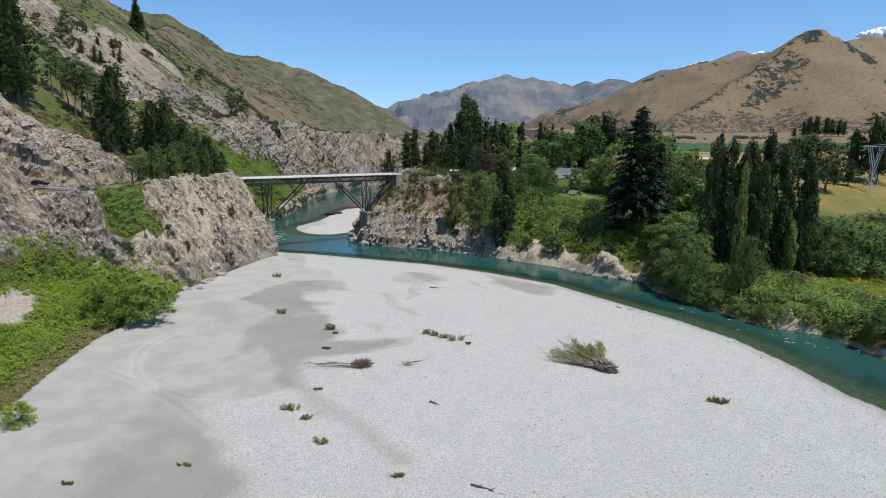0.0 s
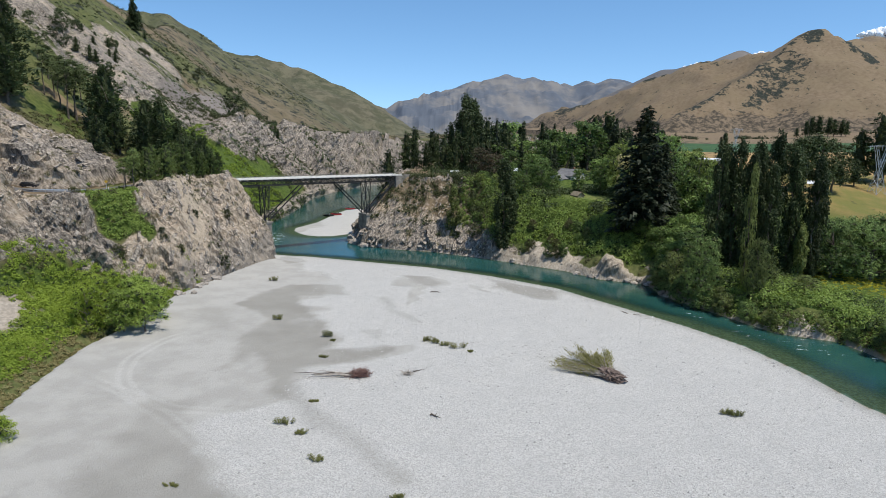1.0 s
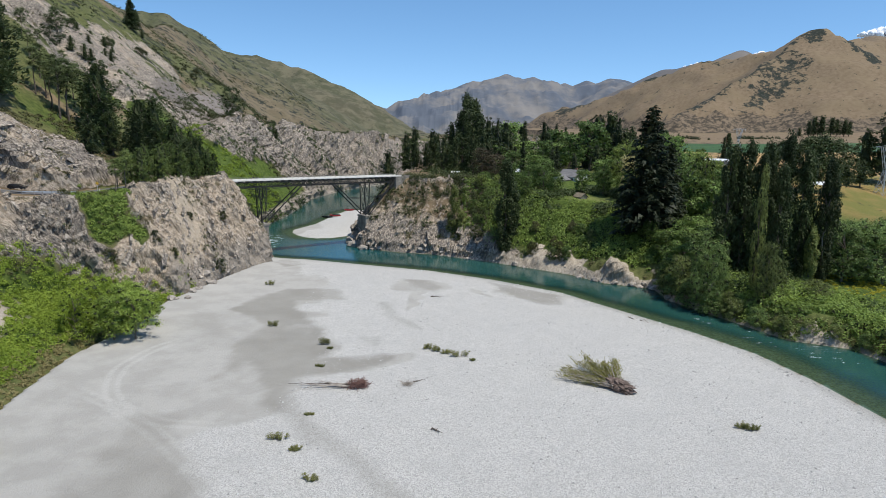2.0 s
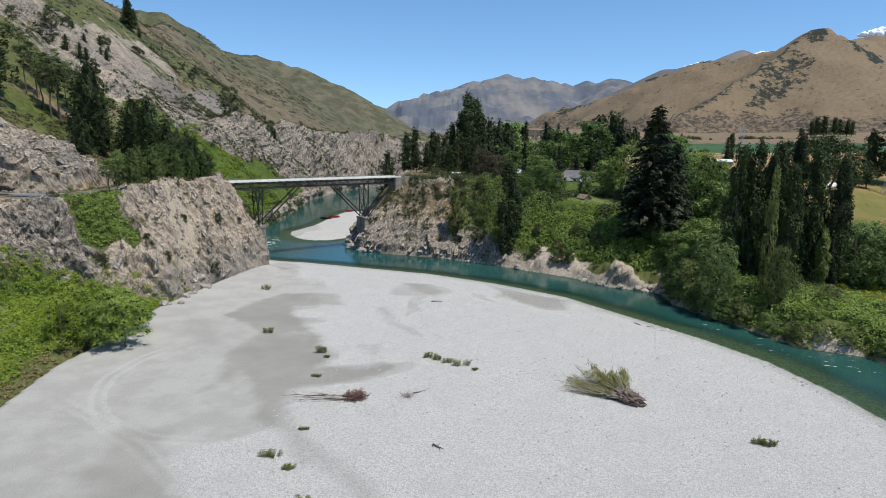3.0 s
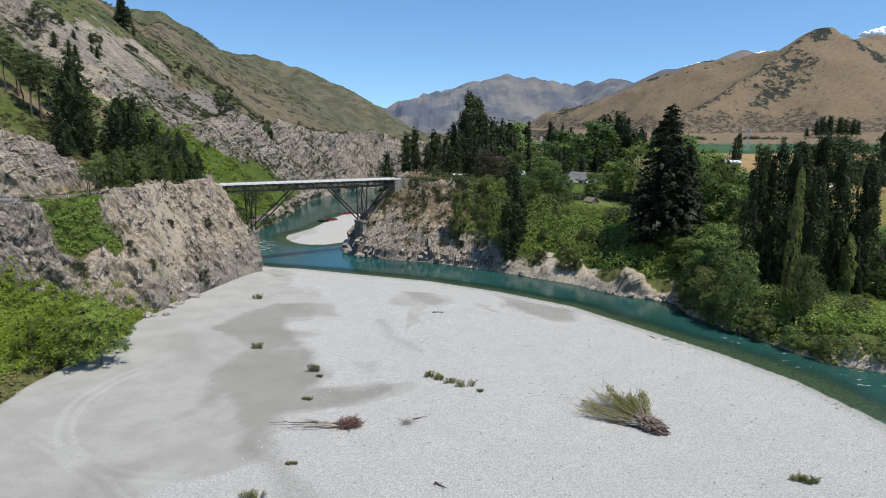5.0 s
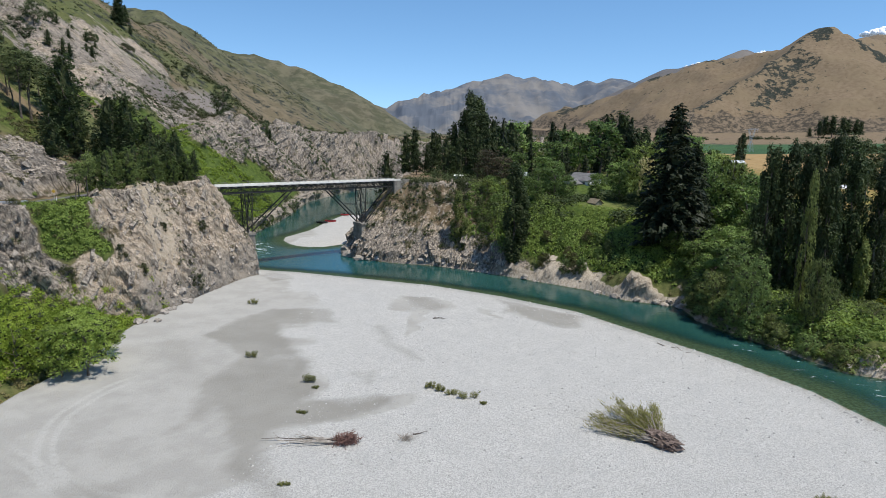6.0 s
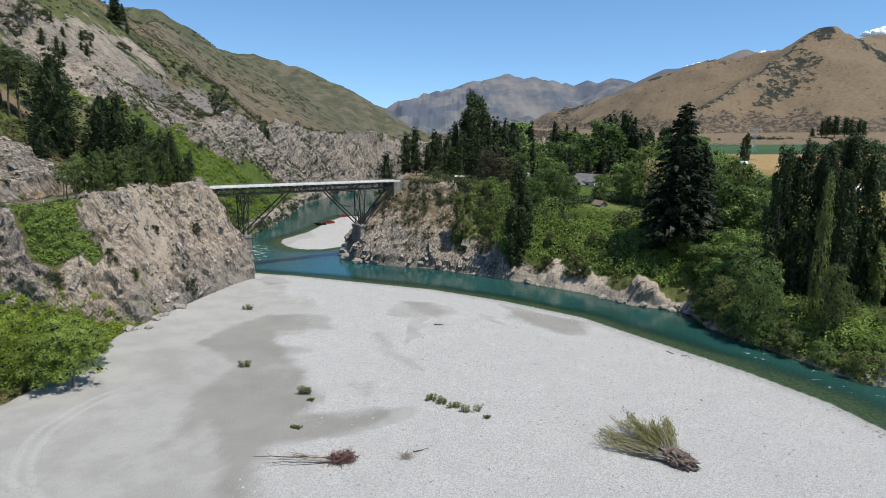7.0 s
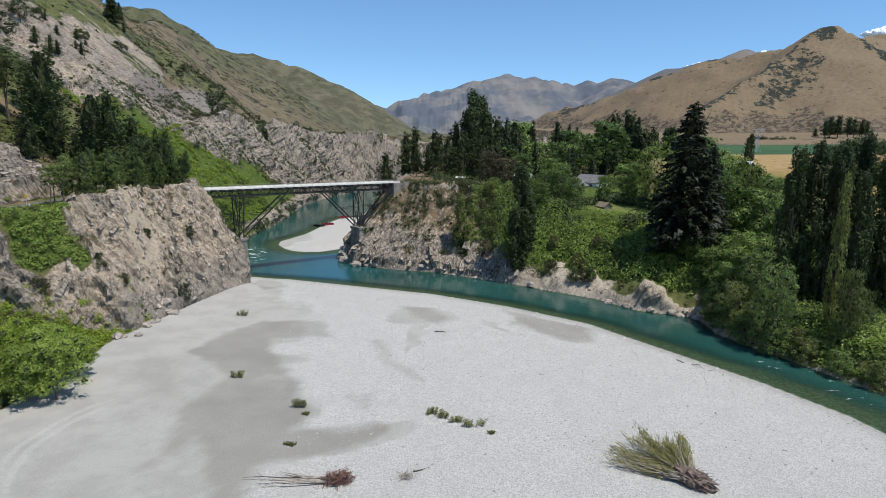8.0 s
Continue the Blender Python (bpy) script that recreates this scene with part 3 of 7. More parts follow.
    land_c = n.mix(n.attr("c_lush"), land_c, n.mix(n.ramp(tint, 0.3, 0.7), (0.036, 0.062, 0.012), (0.105, 0.142, 0.03)))
    land_c = n.mix(n.attr("c_lawn"), land_c, n.mix(n.ramp(tint, 0.3, 0.7), (0.1, 0.13, 0.036), (0.17, 0.185, 0.06)))
    rock, strata, crack = rock_colour(n, fine, mid, tint, n.attr("c_tan"))
    rk = n.math("ADD", n.attr("c_rock"), n.math("MULTIPLY", n.math("SUBTRACT", n.noise(0.4, 6, 0.7), 0.5), 1.0))
    land_c = n.mix(n.ramp(rk, 0.4, 0.6), land_c, rock)
    land_c = n.mix(n.ramp(n.math("ADD", n.attr("c_earth"), n.math("MULTIPLY", n.math("SUBTRACT", fine, 0.5), 0.9)), 0.3, 0.7), land_c, n.mix(n.ramp(strata, 0.35, 0.65), (0.46, 0.37, 0.27), (0.66, 0.55, 0.42)))
    land_c = n.mix(n.attr("c_talus"), land_c, n.mix(n.ramp(n.noise(0.5, 7, 0.75), 0.35, 0.65), (0.15, 0.13, 0.115), (0.26, 0.228, 0.2)))
    land_c = n.mix(n.attr("c_scree"), land_c, n.mix(n.ramp(fine, 0.3, 0.7), (0.27, 0.235, 0.195), (0.43, 0.375, 0.31)))
    land_c = n.mix(n.ramp(n.math("ADD", n.attr("c_pale"), n.math("MULTIPLY", n.math("SUBTRACT", mid, 0.5), 0.8)), 0.35, 0.6), land_c, n.mix(n.ramp(strata, 0.3, 0.65), (0.2, 0.168, 0.13), (0.5, 0.435, 0.35)))
    # far ranges: bare greywacke under thin tussock, blue distance haze put into the colour
    hazy_far = n.mix(n.ramp(n.noise(0.004, 7, 0.65), 0.4, 0.62), (0.1, 0.115, 0.14), (0.2, 0.19, 0.18))
    land_c = n.mix(n.attr("c_far"), land_c, hazy_far)
    colour = n.mix(n.attr("c_gravel"), land_c, gravel)
    relief = n.math("ADD", n.math("MULTIPLY", n.math("ADD", strata, n.math("MULTIPLY", crack, 0.22)), n.math("ADD", n.math("MULTIPLY", n.attr("c_rock"), 1.1), 0.25)), n.math("MULTIPLY", n.noise(2.6, 8, 0.78), n.math("ADD", n.math("MULTIPLY", n.attr("c_rock"), 0.7), 0.3)))
    relief = n.math("ADD", relief, n.math("MULTIPLY", n.math("MULTIPLY", n.math("MULTIPLY", n.cells(5.2), 0.17), n.attr("c_gravel")), n.math("SUBTRACT", 1.0, n.attr("c_silt"))))
    n.bump(relief, 0.9, 0.75)
    return n.done(colour)


COVERS = terrain_covers(GX, GY, GZ, SLOPE, COV)
# broken rock: push the faces in and out along their normals
CRAGGY = np.clip(np.maximum(np.maximum(COV["rock"], 0.6 * COV["pale"]), 0.9 * COVERS["c_rock"] * (np.hypot(GX, GY) < 760)) * ease(SLOPE, 0.35, 0.8), 0, 1) * (1 - COVERS["c_lush"]) * ease(COV["d_road"], 3.8, 7.5) * ease(np.minimum(COV["d_foot"], COV["d_bank"]), 0.2, 2.4)
along = np.where(COV["left"], 0.95 * GY + 0.35 * GX, 0.85 * GX - 0.5 * GY)
tilt = 0.55 * GZ
push = 5.2 * (crag(along + tilt, 0.14 * GZ, 17, 2, 201) - 0.55) + 3.6 * (crag(along * 1.2 + tilt, GZ * 0.22, 6.5, 2, 205) - 0.5) + 3.6 * (crag(along + tilt, GZ * 0.5, 3.0, 2, 209) - 0.5) + 1.8 * (crag(along * 1.1 - tilt, GZ * 0.9, 1.7, 2, 213) - 0.5)
push = push + 10.0 * (crag(along + 0.8 * GZ, 0.25 * GZ, 36, 2, 221) - 0.55) * ease(np.hypot(GX, GY), 330, 400)
push = push * CRAGGY * (1 - 0.7 * COVERS["c_earth"]) * (1 - 0.35 * COVERS["c_tan"]) * (1 - 0.8 * COVERS["c_talus"]) * (1 - 0.65 * COVERS["c_slide"]) * np.interp(np.hypot(GX, GY), [320, 450, 700], [1.0, 1.25, 1.5])
down = np.sqrt(SLOPE * SLOPE + 1)
GXP, GYP, GZP = GX - push * dzx / down, GY - push * dzy / down, GZ + push / down * 0.7

flat_rock = (COVERS["c_rock"][:-1, :-1] > 0.5) & (np.hypot(GX, GY)[:-1, :-1] < 700)
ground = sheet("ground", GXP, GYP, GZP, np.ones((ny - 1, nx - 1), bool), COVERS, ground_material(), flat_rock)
tagged(ground, "pale gravel bar, grey rock cliffs and dry grassy hills", "ground", kind="structure")


# ---- water ----
def water_material():
    n = Nodes("river_water", 0.08, 0.5)
    n.p.inputs["IOR"].default_value = 1.33
    ripple = n.noise(0.5, 5, 0.6, n.stretch(1.0, 1.6, 1.0))
    n.bump(ripple, 0.22, 0.25)
    deep = n.mix(n.ramp(n.noise(0.03, 3), 0.35, 0.65), (0.014, 0.058, 0.052), (0.021, 0.078, 0.068))
    blue = n.mix(n.attr("c_pool"), deep, (0.012, 0.074, 0.078))
    foam = n.ramp(n.math("ADD", n.noise(0.45, 6, 0.75, n.stretch(0.5, 1.4, 1.0, 0, 0, 0.6)), n.math("MULTIPLY", n.attr("c_rapid"), 0.26)), 0.8, 0.88)
    colour = n.mix(foam, blue, (0.75, 0.78, 0.78))
    n.done(colour, rough=n.ramp(foam, 0, 1, 0.08, 0.7))
    clear = n.t.nodes.new("ShaderNodeBsdfTransparent")
    clear.inputs[0].default_value = (0.55, 0.72, 0.62, 1)
    both = n.t.nodes.new("ShaderNodeMixShader")
    out = n.t.nodes["Material Output"]
    n.t.links.new(n.ramp(n.attr("c_deep"), 0.0, 1.0, 0.15, 1.0), both.inputs[0])
    n.t.links.new(clear.outputs[0], both.inputs[1])
    n.t.links.new(n.p.outputs[0], both.inputs[2])
    n.t.links.new(both.outputs[0], out.inputs["Surface"])
    return n.m


wx_, wy_ = np.meshgrid(np.arange(-130, 200, 2.5), spread([(-650, 40), (0, 6), (60, 2.5), (350, 2.5), (660, 6)]))
wz_, wc_ = land(wx_, wy_)
w_in = inside(wx_, wy_, WATER) | (line_dist(wx_, wy_, EDGE) < 6) | (line_dist(wx_, wy_, BANK) < 6) | (line_dist(wx_, wy_, FOOT[9:]) < 6)
w_keep = w_in[:-1, :-1] | w_in[1:, 1:] | w_in[1:, :-1] | w_in[:-1, 1:]
rapid = np.maximum(blob(wx_, wy_, -84, 300, 10, 26, 10), 0.75 * blob(wx_, wy_, 92, 165, 12, 40, 35))
rapid = np.maximum(rapid, 0.55 * ease(6 - wc_["d_bank"], 0, 5) * (wy_ < 215))
water = sheet("river_water", wx_, wy_, np.zeros_like(wx_), w_keep,
              dict(c_deep=ease(-wz_, 0.02, 1.15), c_rapid=rapid, c_pool=blob(wx_, wy_, -52, 288, 34, 26)), water_material())
tagged(water, "clear teal river water with small rapids", "water", kind="structure")


# ---- builders ----
def part(name, data, material, parent=None, label=""):
    """Links a bmesh or mesh as one object, under a thing or a part of it."""
    if isinstance(data, bmesh.types.BMesh):
        me = bpy.data.meshes.new(name)
        data.to_mesh(me)
        data.free()
    else:
        me = data
    if material and not me.materials:
        me.materials.append(material)
    ob = new(name, me)
    if parent is not None:
        ob.parent = parent
    return tagged(ob, label)


def root(name, x, y, z, label, category, group="", turn=0.0, scale=1.0):
    ob = new(name)
    ob.matrix_world = pose(x, y, z, 0, 0, turn) @ Matrix.Diagonal((scale, scale, scale, 1))
    ob.empty_display_size = 0.5
    return tagged(ob, label, category, group)


def quads_mesh(name, co, material, smooth=False, twigs=0, inner=None):
    """A mesh of loose faces from an array (n, corners, 3); the last ones (twigs) may be shade cores of another, dark
    material.
    """
    k, q = co.shape[:2]
    me = bpy.data.meshes.new(name)
    me.vertices.add(q * k)
    me.vertices.foreach_set("co", co.astype(np.float32).ravel())
    me.loops.add(q * k)
    me.loops.foreach_set("vertex_index", np.arange(q * k, dtype=np.int32))
    me.polygons.add(k)
    me.polygons.foreach_set("loop_start", np.arange(0, q * k, q, dtype=np.int32))
    me.polygons.foreach_set("use_smooth", np.full(k, smooth))
    me.update()
    me.validate()
    me.materials.append(material)
    if twigs:
        me.materials.append(inner)
        me.polygons.foreach_set("material_index", (np.arange(k) >= k - twigs).astype(np.int32))
    return me


def unit(v):
    return v / np.maximum(np.linalg.norm(v, axis=-1, keepdims=True), 1e-9)


def leaves(rng, clumps, per, size, up=0.25, slim=0.34):
    """Folded leaf sprays over the shells of clumps (x, y, z, rx, ry, rz); returns (n, 3, 3)."""
    per, size = per * 2, size * 0.72
    c = np.repeat(np.asarray(clumps, float), per, axis=0)
    u = unit(rng.normal(size=(len(c), 3)))
    centre = c[:, :3] + u * c[:, 3:] * rng.uniform(0.62, 1.08, (len(c), 1))
    n = unit(u + 0.42 * rng.normal(size=u.shape) + (0, 0, up))
    t = unit(np.cross(n, rng.normal(size=u.shape)))
    b = np.cross(n, t)
    s = size * rng.uniform(0.6, 1.35, (len(c), 1))
    wide = b * s * slim * 1.05
    return np.stack([centre - t * s * 0.45 + wide, centre - t * s * 0.45 - wide, centre + t * s * 0.7 + n * s * rng.normal(size=s.shape) * 0.2], 1)


def tube(bm, pts, radii, sides=6):
    """A bent, tapered tube through the points."""
    rings = []
    for i, (p, r) in enumerate(zip(pts, radii)):
        p = Vector(p)
        ahead = (Vector(pts[min(i + 1, len(pts) - 1)]) - Vector(pts[max(i - 1, 0)])).normalized()
        side = ahead.cross(Vector((0.3, 0.9, 0.2))).normalized()
        other = ahead.cross(side)
        rings.append([bm.verts.new(p + r * (math.cos(a) * side + math.sin(a) * other)) for a in (math.tau * k / sides for k in range(sides))])
    for a, b in zip(rings, rings[1:]):
        for k in range(sides):
            bm.faces.new((a[k], a[(k + 1) % sides], b[(k + 1) % sides], b[k]))
    bm.faces.new(rings[0][::-1])
    bm.faces.new(rings[-1])
    return bm


def leaf_material(name, dark, light, pass_light=0.25, rough=0.6):
    n = Nodes(name, rough, 0.25)
    f = n.math("ADD", n.math("MULTIPLY", n.island(), 0.22), n.math("MULTIPLY", n.thing(), 0.36))
    f = n.math("ADD", f, n.math("MULTIPLY", n.noise(0.35, 3), 0.56))
    colour = n.mix(n.ramp(f, 0.2, 0.95), dark, light)
    n.done(colour)
    tr = n.t.nodes.new("ShaderNodeBsdfTranslucent")
    n.t.links.new(n.mix(0.5, colour, light), tr.inputs[0])
    both = n.t.nodes.new("ShaderNodeMixShader")
    both.inputs[0].default_value = pass_light
    n.t.links.new(n.p.outputs[0], both.inputs[1])
    n.t.links.new(tr.outputs[0], both.inputs[2])
    n.t.links.new(both.outputs[0], n.t.nodes["Material Output"].inputs["Surface"])
    return n.m


# dark cores inside crowns and shrubs: shade between leaves put into a colour
INNER_SHADE = plain("foliage_inner_shade", (0.018, 0.024, 0.009), (0.055, 0.066, 0.024), 1.5, 0.95)
BARK = plain("bark", (0.07, 0.055, 0.042), (0.16, 0.135, 0.11), 1.5, 0.9)
LEAF = {
    "poplar": leaf_material("poplar_leaf", (0.012, 0.021, 0.007), (0.07, 0.098, 0.034)),
    "young_poplar": leaf_material("young_poplar_leaf", (0.065, 0.086, 0.022), (0.225, 0.263, 0.075)),
    "pine": leaf_material("pine_needles", (0.017, 0.029, 0.011), (0.09, 0.122, 0.043), 0.15),
    "slope_pine": leaf_material("slope_pine_needles", (0.045, 0.066, 0.022), (0.19, 0.23, 0.085), 0.25),
    "young_pine": leaf_material("young_pine_needles", (0.06, 0.098, 0.026), (0.24, 0.3, 0.09), 0.25),
    "fir": leaf_material("fir_needles", (0.012, 0.02, 0.01), (0.042, 0.056, 0.024), 0.12),
    "broadleaf": leaf_material("broadleaf_leaf", (0.034, 0.065, 0.016), (0.23, 0.335, 0.086)),
    "yellow_broadleaf": leaf_material("yellow_green_leaf", (0.07, 0.105, 0.02), (0.31, 0.38, 0.09)),
    "willow": leaf_material("willow_leaf", (0.061, 0.084, 0.024), (0.276, 0.325, 0.106)),
    "dark_willow": leaf_material("dark_willow_leaf", (0.045, 0.08, 0.024), (0.25, 0.35, 0.105)),
    "blossom": leaf_material("pale_blossom", (0.55, 0.46, 0.18), (0.85, 0.75, 0.4)),
    "brown": leaf_material("rusty_leaf", (0.05, 0.04, 0.022), (0.13, 0.1, 0.06)),
    "bank": leaf_material("bank_shrub_leaf", (0.065, 0.11, 0.021), (0.35, 0.47, 0.11), 0.35),
    "lush": leaf_material("bracken_frond", (0.12, 0.185, 0.022), (0.42, 0.52, 0.08), 0.4),
    "edge_tree": leaf_material("riverside_tree_leaf", (0.075, 0.125, 0.02), (0.34, 0.44, 0.09), 0.35),
    "yellow_flower": leaf_material("yellow_weed_flower", (0.16, 0.18, 0.02), (0.5, 0.45, 0.04), 0.3),
    "bramble": leaf_material("bramble_leaf", (0.065, 0.11, 0.02), (0.28, 0.37, 0.08), 0.3),
    "scarp_leaf": leaf_material("scarp_scrub_leaf", (0.04, 0.052, 0.018), (0.14, 0.15, 0.055), 0.25),
    "scrub": leaf_material("scrub_leaf", (0.03, 0.042, 0.016), (0.085, 0.09, 0.035), 0.25),
    "dark_scrub": leaf_material("dark_shrub_leaf", (0.02, 0.034, 0.012), (0.11, 0.15, 0.052), 0.25),
    "olive": leaf_material("olive_shrub_leaf", (0.066, 0.072, 0.028), (0.165, 0.154, 0.066), 0.3),
    "tussock": leaf_material("dry_grass_blade", (0.14, 0.13, 0.045), (0.31, 0.27, 0.12), 0.3),
}


def crown_clumps(rng, kind):
    """Clumps of a crown of height 1, for each habit."""
    out = []
    if kind in ("poplar", "young_poplar"):
        for i in range(78):
            h = 0.06 + 0.92 * rng.random()
            wide = 0.092 * min(1.0, (h - 0.02) / 0.16) * (1 - max(0, (h - 0.55) / 0.47) ** 1.6) + 0.012
            a, k = rng.uniform(0, math.tau), rng.uniform(0.35, 1.05)
            r = 0.030 + 0.012 * rng.random()
            out.append((math.cos(a) * wide * k, math.sin(a) * wide * k, h, r, r, r * 2.1))
    elif kind == "fir":
        for i in range(150):
            h = 0.04 + 0.95 * rng.random() ** 1.2
            wide = 0.255 * (1 - h) ** 0.8 * rng.uniform(0.75, 1.1) + 0.008
            a, k = rng.uniform(0, math.tau), rng.uniform(0.4, 1.0)
            r = 0.03 + 0.055 * (1 - h)
            out.append((math.cos(a) * wide * k, math.sin(a) * wide * k, h - 0.03 * k, r * 1.15, r * 1.15, r * 0.5))
    elif kind == "pine":
        for i in range(84):
            h = 0.1 + 0.88 * rng.random()
            wide = 0.22 * (1 - max(0, (h - 0.3) / 0.72) ** 1.4) * rng.uniform(0.6, 1.15) + 0.01
            a, k = rng.uniform(0, math.tau), rng.uniform(0.45, 1.0)
            r = rng.uniform(0.05, 0.085)
            out.append((math.cos(a) * wide * k, math.sin(a) * wide * k, h, r, r, r * 0.62))
    elif kind == "bare_pine":
        for i in range(34):
            h = 0.55 + 0.43 * rng.random()
            wide = 0.19 * math.sqrt(max(0.02, 1 - ((h - 0.72) / 0.3) ** 2)) * rng.uniform(0.5, 1.1)
            a, k = rng.uniform(0, math.tau), rng.uniform(0.4, 1.0)
            r = rng.uniform(0.05, 0.08)
            out.append((math.cos(a) * wide * k, math.sin(a) * wide * k, h, r, r, r * 0.7))
    elif kind == "edge_tree":
        for i in range(84):
            h = 0.26 + 0.7 * rng.random()
            wide = 0.52 * math.sqrt(max(0.02, 1 - ((h - 0.45) / 0.55) ** 2)) * rng.uniform(0.6, 1.1)
            a, k = rng.uniform(0, math.tau), rng.uniform(0.3, 1.0)
            r = rng.uniform(0.08, 0.15)
            out.append((math.cos(a) * wide * k, math.sin(a) * wide * k, h, r, r, r * 0.7))
    elif kind in ("willow", "dark_willow"):
        for i in range(66):
            h = 0.1 + 0.84 * rng.random()
            wide = 0.5 * math.sqrt(max(0.02, 1 - ((h - 0.35) / 0.65) ** 2)) * rng.uniform(0.7, 1.1)
            a, k = rng.uniform(0, math.tau), rng.uniform(0.55, 1.0)
            r = rng.uniform(0.09, 0.16)
            out.append((math.cos(a) * wide * k, math.sin(a) * wide * k, h, r, r, r * 0.75))
    else:
        for i in range(60):
            h = 0.22 + 0.72 * rng.random()
            wide = 0.36 * math.sqrt(max(0.02, 1 - ((h - 0.55) / 0.47) ** 2)) * rng.uniform(0.7, 1.12)
            a, k = rng.uniform(0, math.tau), rng.uniform(0.5, 1.0)
            r = rng.uniform(0.07, 0.125)
            out.append((math.cos(a) * wide * k, math.sin(a) * wide * k, h, r, r, r * 0.8))
    return out


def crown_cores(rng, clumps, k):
    """Dark hearts that stand in for shade inside the clumps: an uneven octahedron each; returns (n, 3, 3)."""
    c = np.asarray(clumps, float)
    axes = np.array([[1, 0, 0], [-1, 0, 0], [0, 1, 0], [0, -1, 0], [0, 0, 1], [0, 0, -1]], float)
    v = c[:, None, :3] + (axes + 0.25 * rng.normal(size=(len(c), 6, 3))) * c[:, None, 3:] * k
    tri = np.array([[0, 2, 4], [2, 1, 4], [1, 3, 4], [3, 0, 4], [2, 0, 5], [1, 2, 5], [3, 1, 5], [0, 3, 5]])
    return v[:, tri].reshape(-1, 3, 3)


def conifer_sprays(rng, habit, fine):
    """Needle sprays set along whorled boughs, round a dark heart that stands in for inner shade; returns (n, 3, 3)."""
    fir = habit == "fir"
    whorls, per, num = ({0: (13, 6, 9), 1: (20, 7, 14), 2: (38, 9, 32)} if fir else {0: (11, 6, 11), 1: (14, 6, 20), 2: (19, 6, 36)})[fine]
    low = 0.03 if fir else 0.13
    rise, droop = (0.16, 0.3) if fir else (0.5, 0.38)

    def reach(h):
        if fir:
            return 0.24 * (1 - h) ** 0.68 + 0.014
        return 0.19 * (1 - np.maximum(0, (h - 0.25) / 0.78) ** 2.3) + 0.02

    h = np.repeat(np.linspace(low, 0.97 if fir else 0.94, whorls), per) + rng.normal(size=whorls * per) * 0.4 / whorls
    h = np.clip(h, low, 0.985 if fir else 0.955)
    long = reach(h) * rng.uniform(0.72 if fir else 0.5, 1.15, len(h))
    a = rng.uniform(0, math.tau, len(h))
    h, long, a = (np.repeat(v, num)[:, None] for v in (h, long, a))
    k = len(h)
    f, s = rng.uniform(0.12 if fir else 0.3, 1, (k, 1)) ** 0.75, rng.uniform(-1, 1, (k, 1))
    zero = np.zeros((k, 1))
    out, side = np.hstack([np.cos(a), np.sin(a), zero]), np.hstack([-np.sin(a), np.cos(a), zero])
    up = np.array([0, 0, 1.0])
    rough = 0.5 if fir else 0.75
    p = out * long * f + side * s * long * 0.3 * (1.15 - f) + up * (h + long * (rise * f - droop * f * f - 0.06 * abs(s)) + long * rng.normal(size=(k, 1)) * (0.04 if fir else 0.12))
    d = unit(out * 0.8 + side * s * 0.7 + up * (rise - 2 * droop * f + (0.0 if fir else 0.5)) + rough * 0.7 * rng.normal(size=(k, 3)))
    w = unit(np.cross(d, up + rough * rng.normal(size=(k, 3))))
    size = (0.008 + (0.115 if fir else 0.1) * long) * rng.uniform(0.65, 1.3, (k, 1)) * {0: 1.6, 1: 1.25, 2: 1.0}[fine]
    sprays = np.stack([p - d * size * 0.4 + w * size * 0.34, p - d * size * 0.4 - w * size * 0.34, p + d * size * 0.8], 1)
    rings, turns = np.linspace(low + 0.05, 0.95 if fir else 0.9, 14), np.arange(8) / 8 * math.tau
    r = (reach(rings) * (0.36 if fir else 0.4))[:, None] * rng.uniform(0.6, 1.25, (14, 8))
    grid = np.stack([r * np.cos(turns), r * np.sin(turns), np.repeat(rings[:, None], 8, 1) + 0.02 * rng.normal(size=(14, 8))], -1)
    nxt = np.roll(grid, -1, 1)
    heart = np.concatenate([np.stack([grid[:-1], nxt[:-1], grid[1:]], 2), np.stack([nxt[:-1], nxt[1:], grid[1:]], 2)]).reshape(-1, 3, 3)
    return np.concatenate([sprays, heart])


TREES = {}


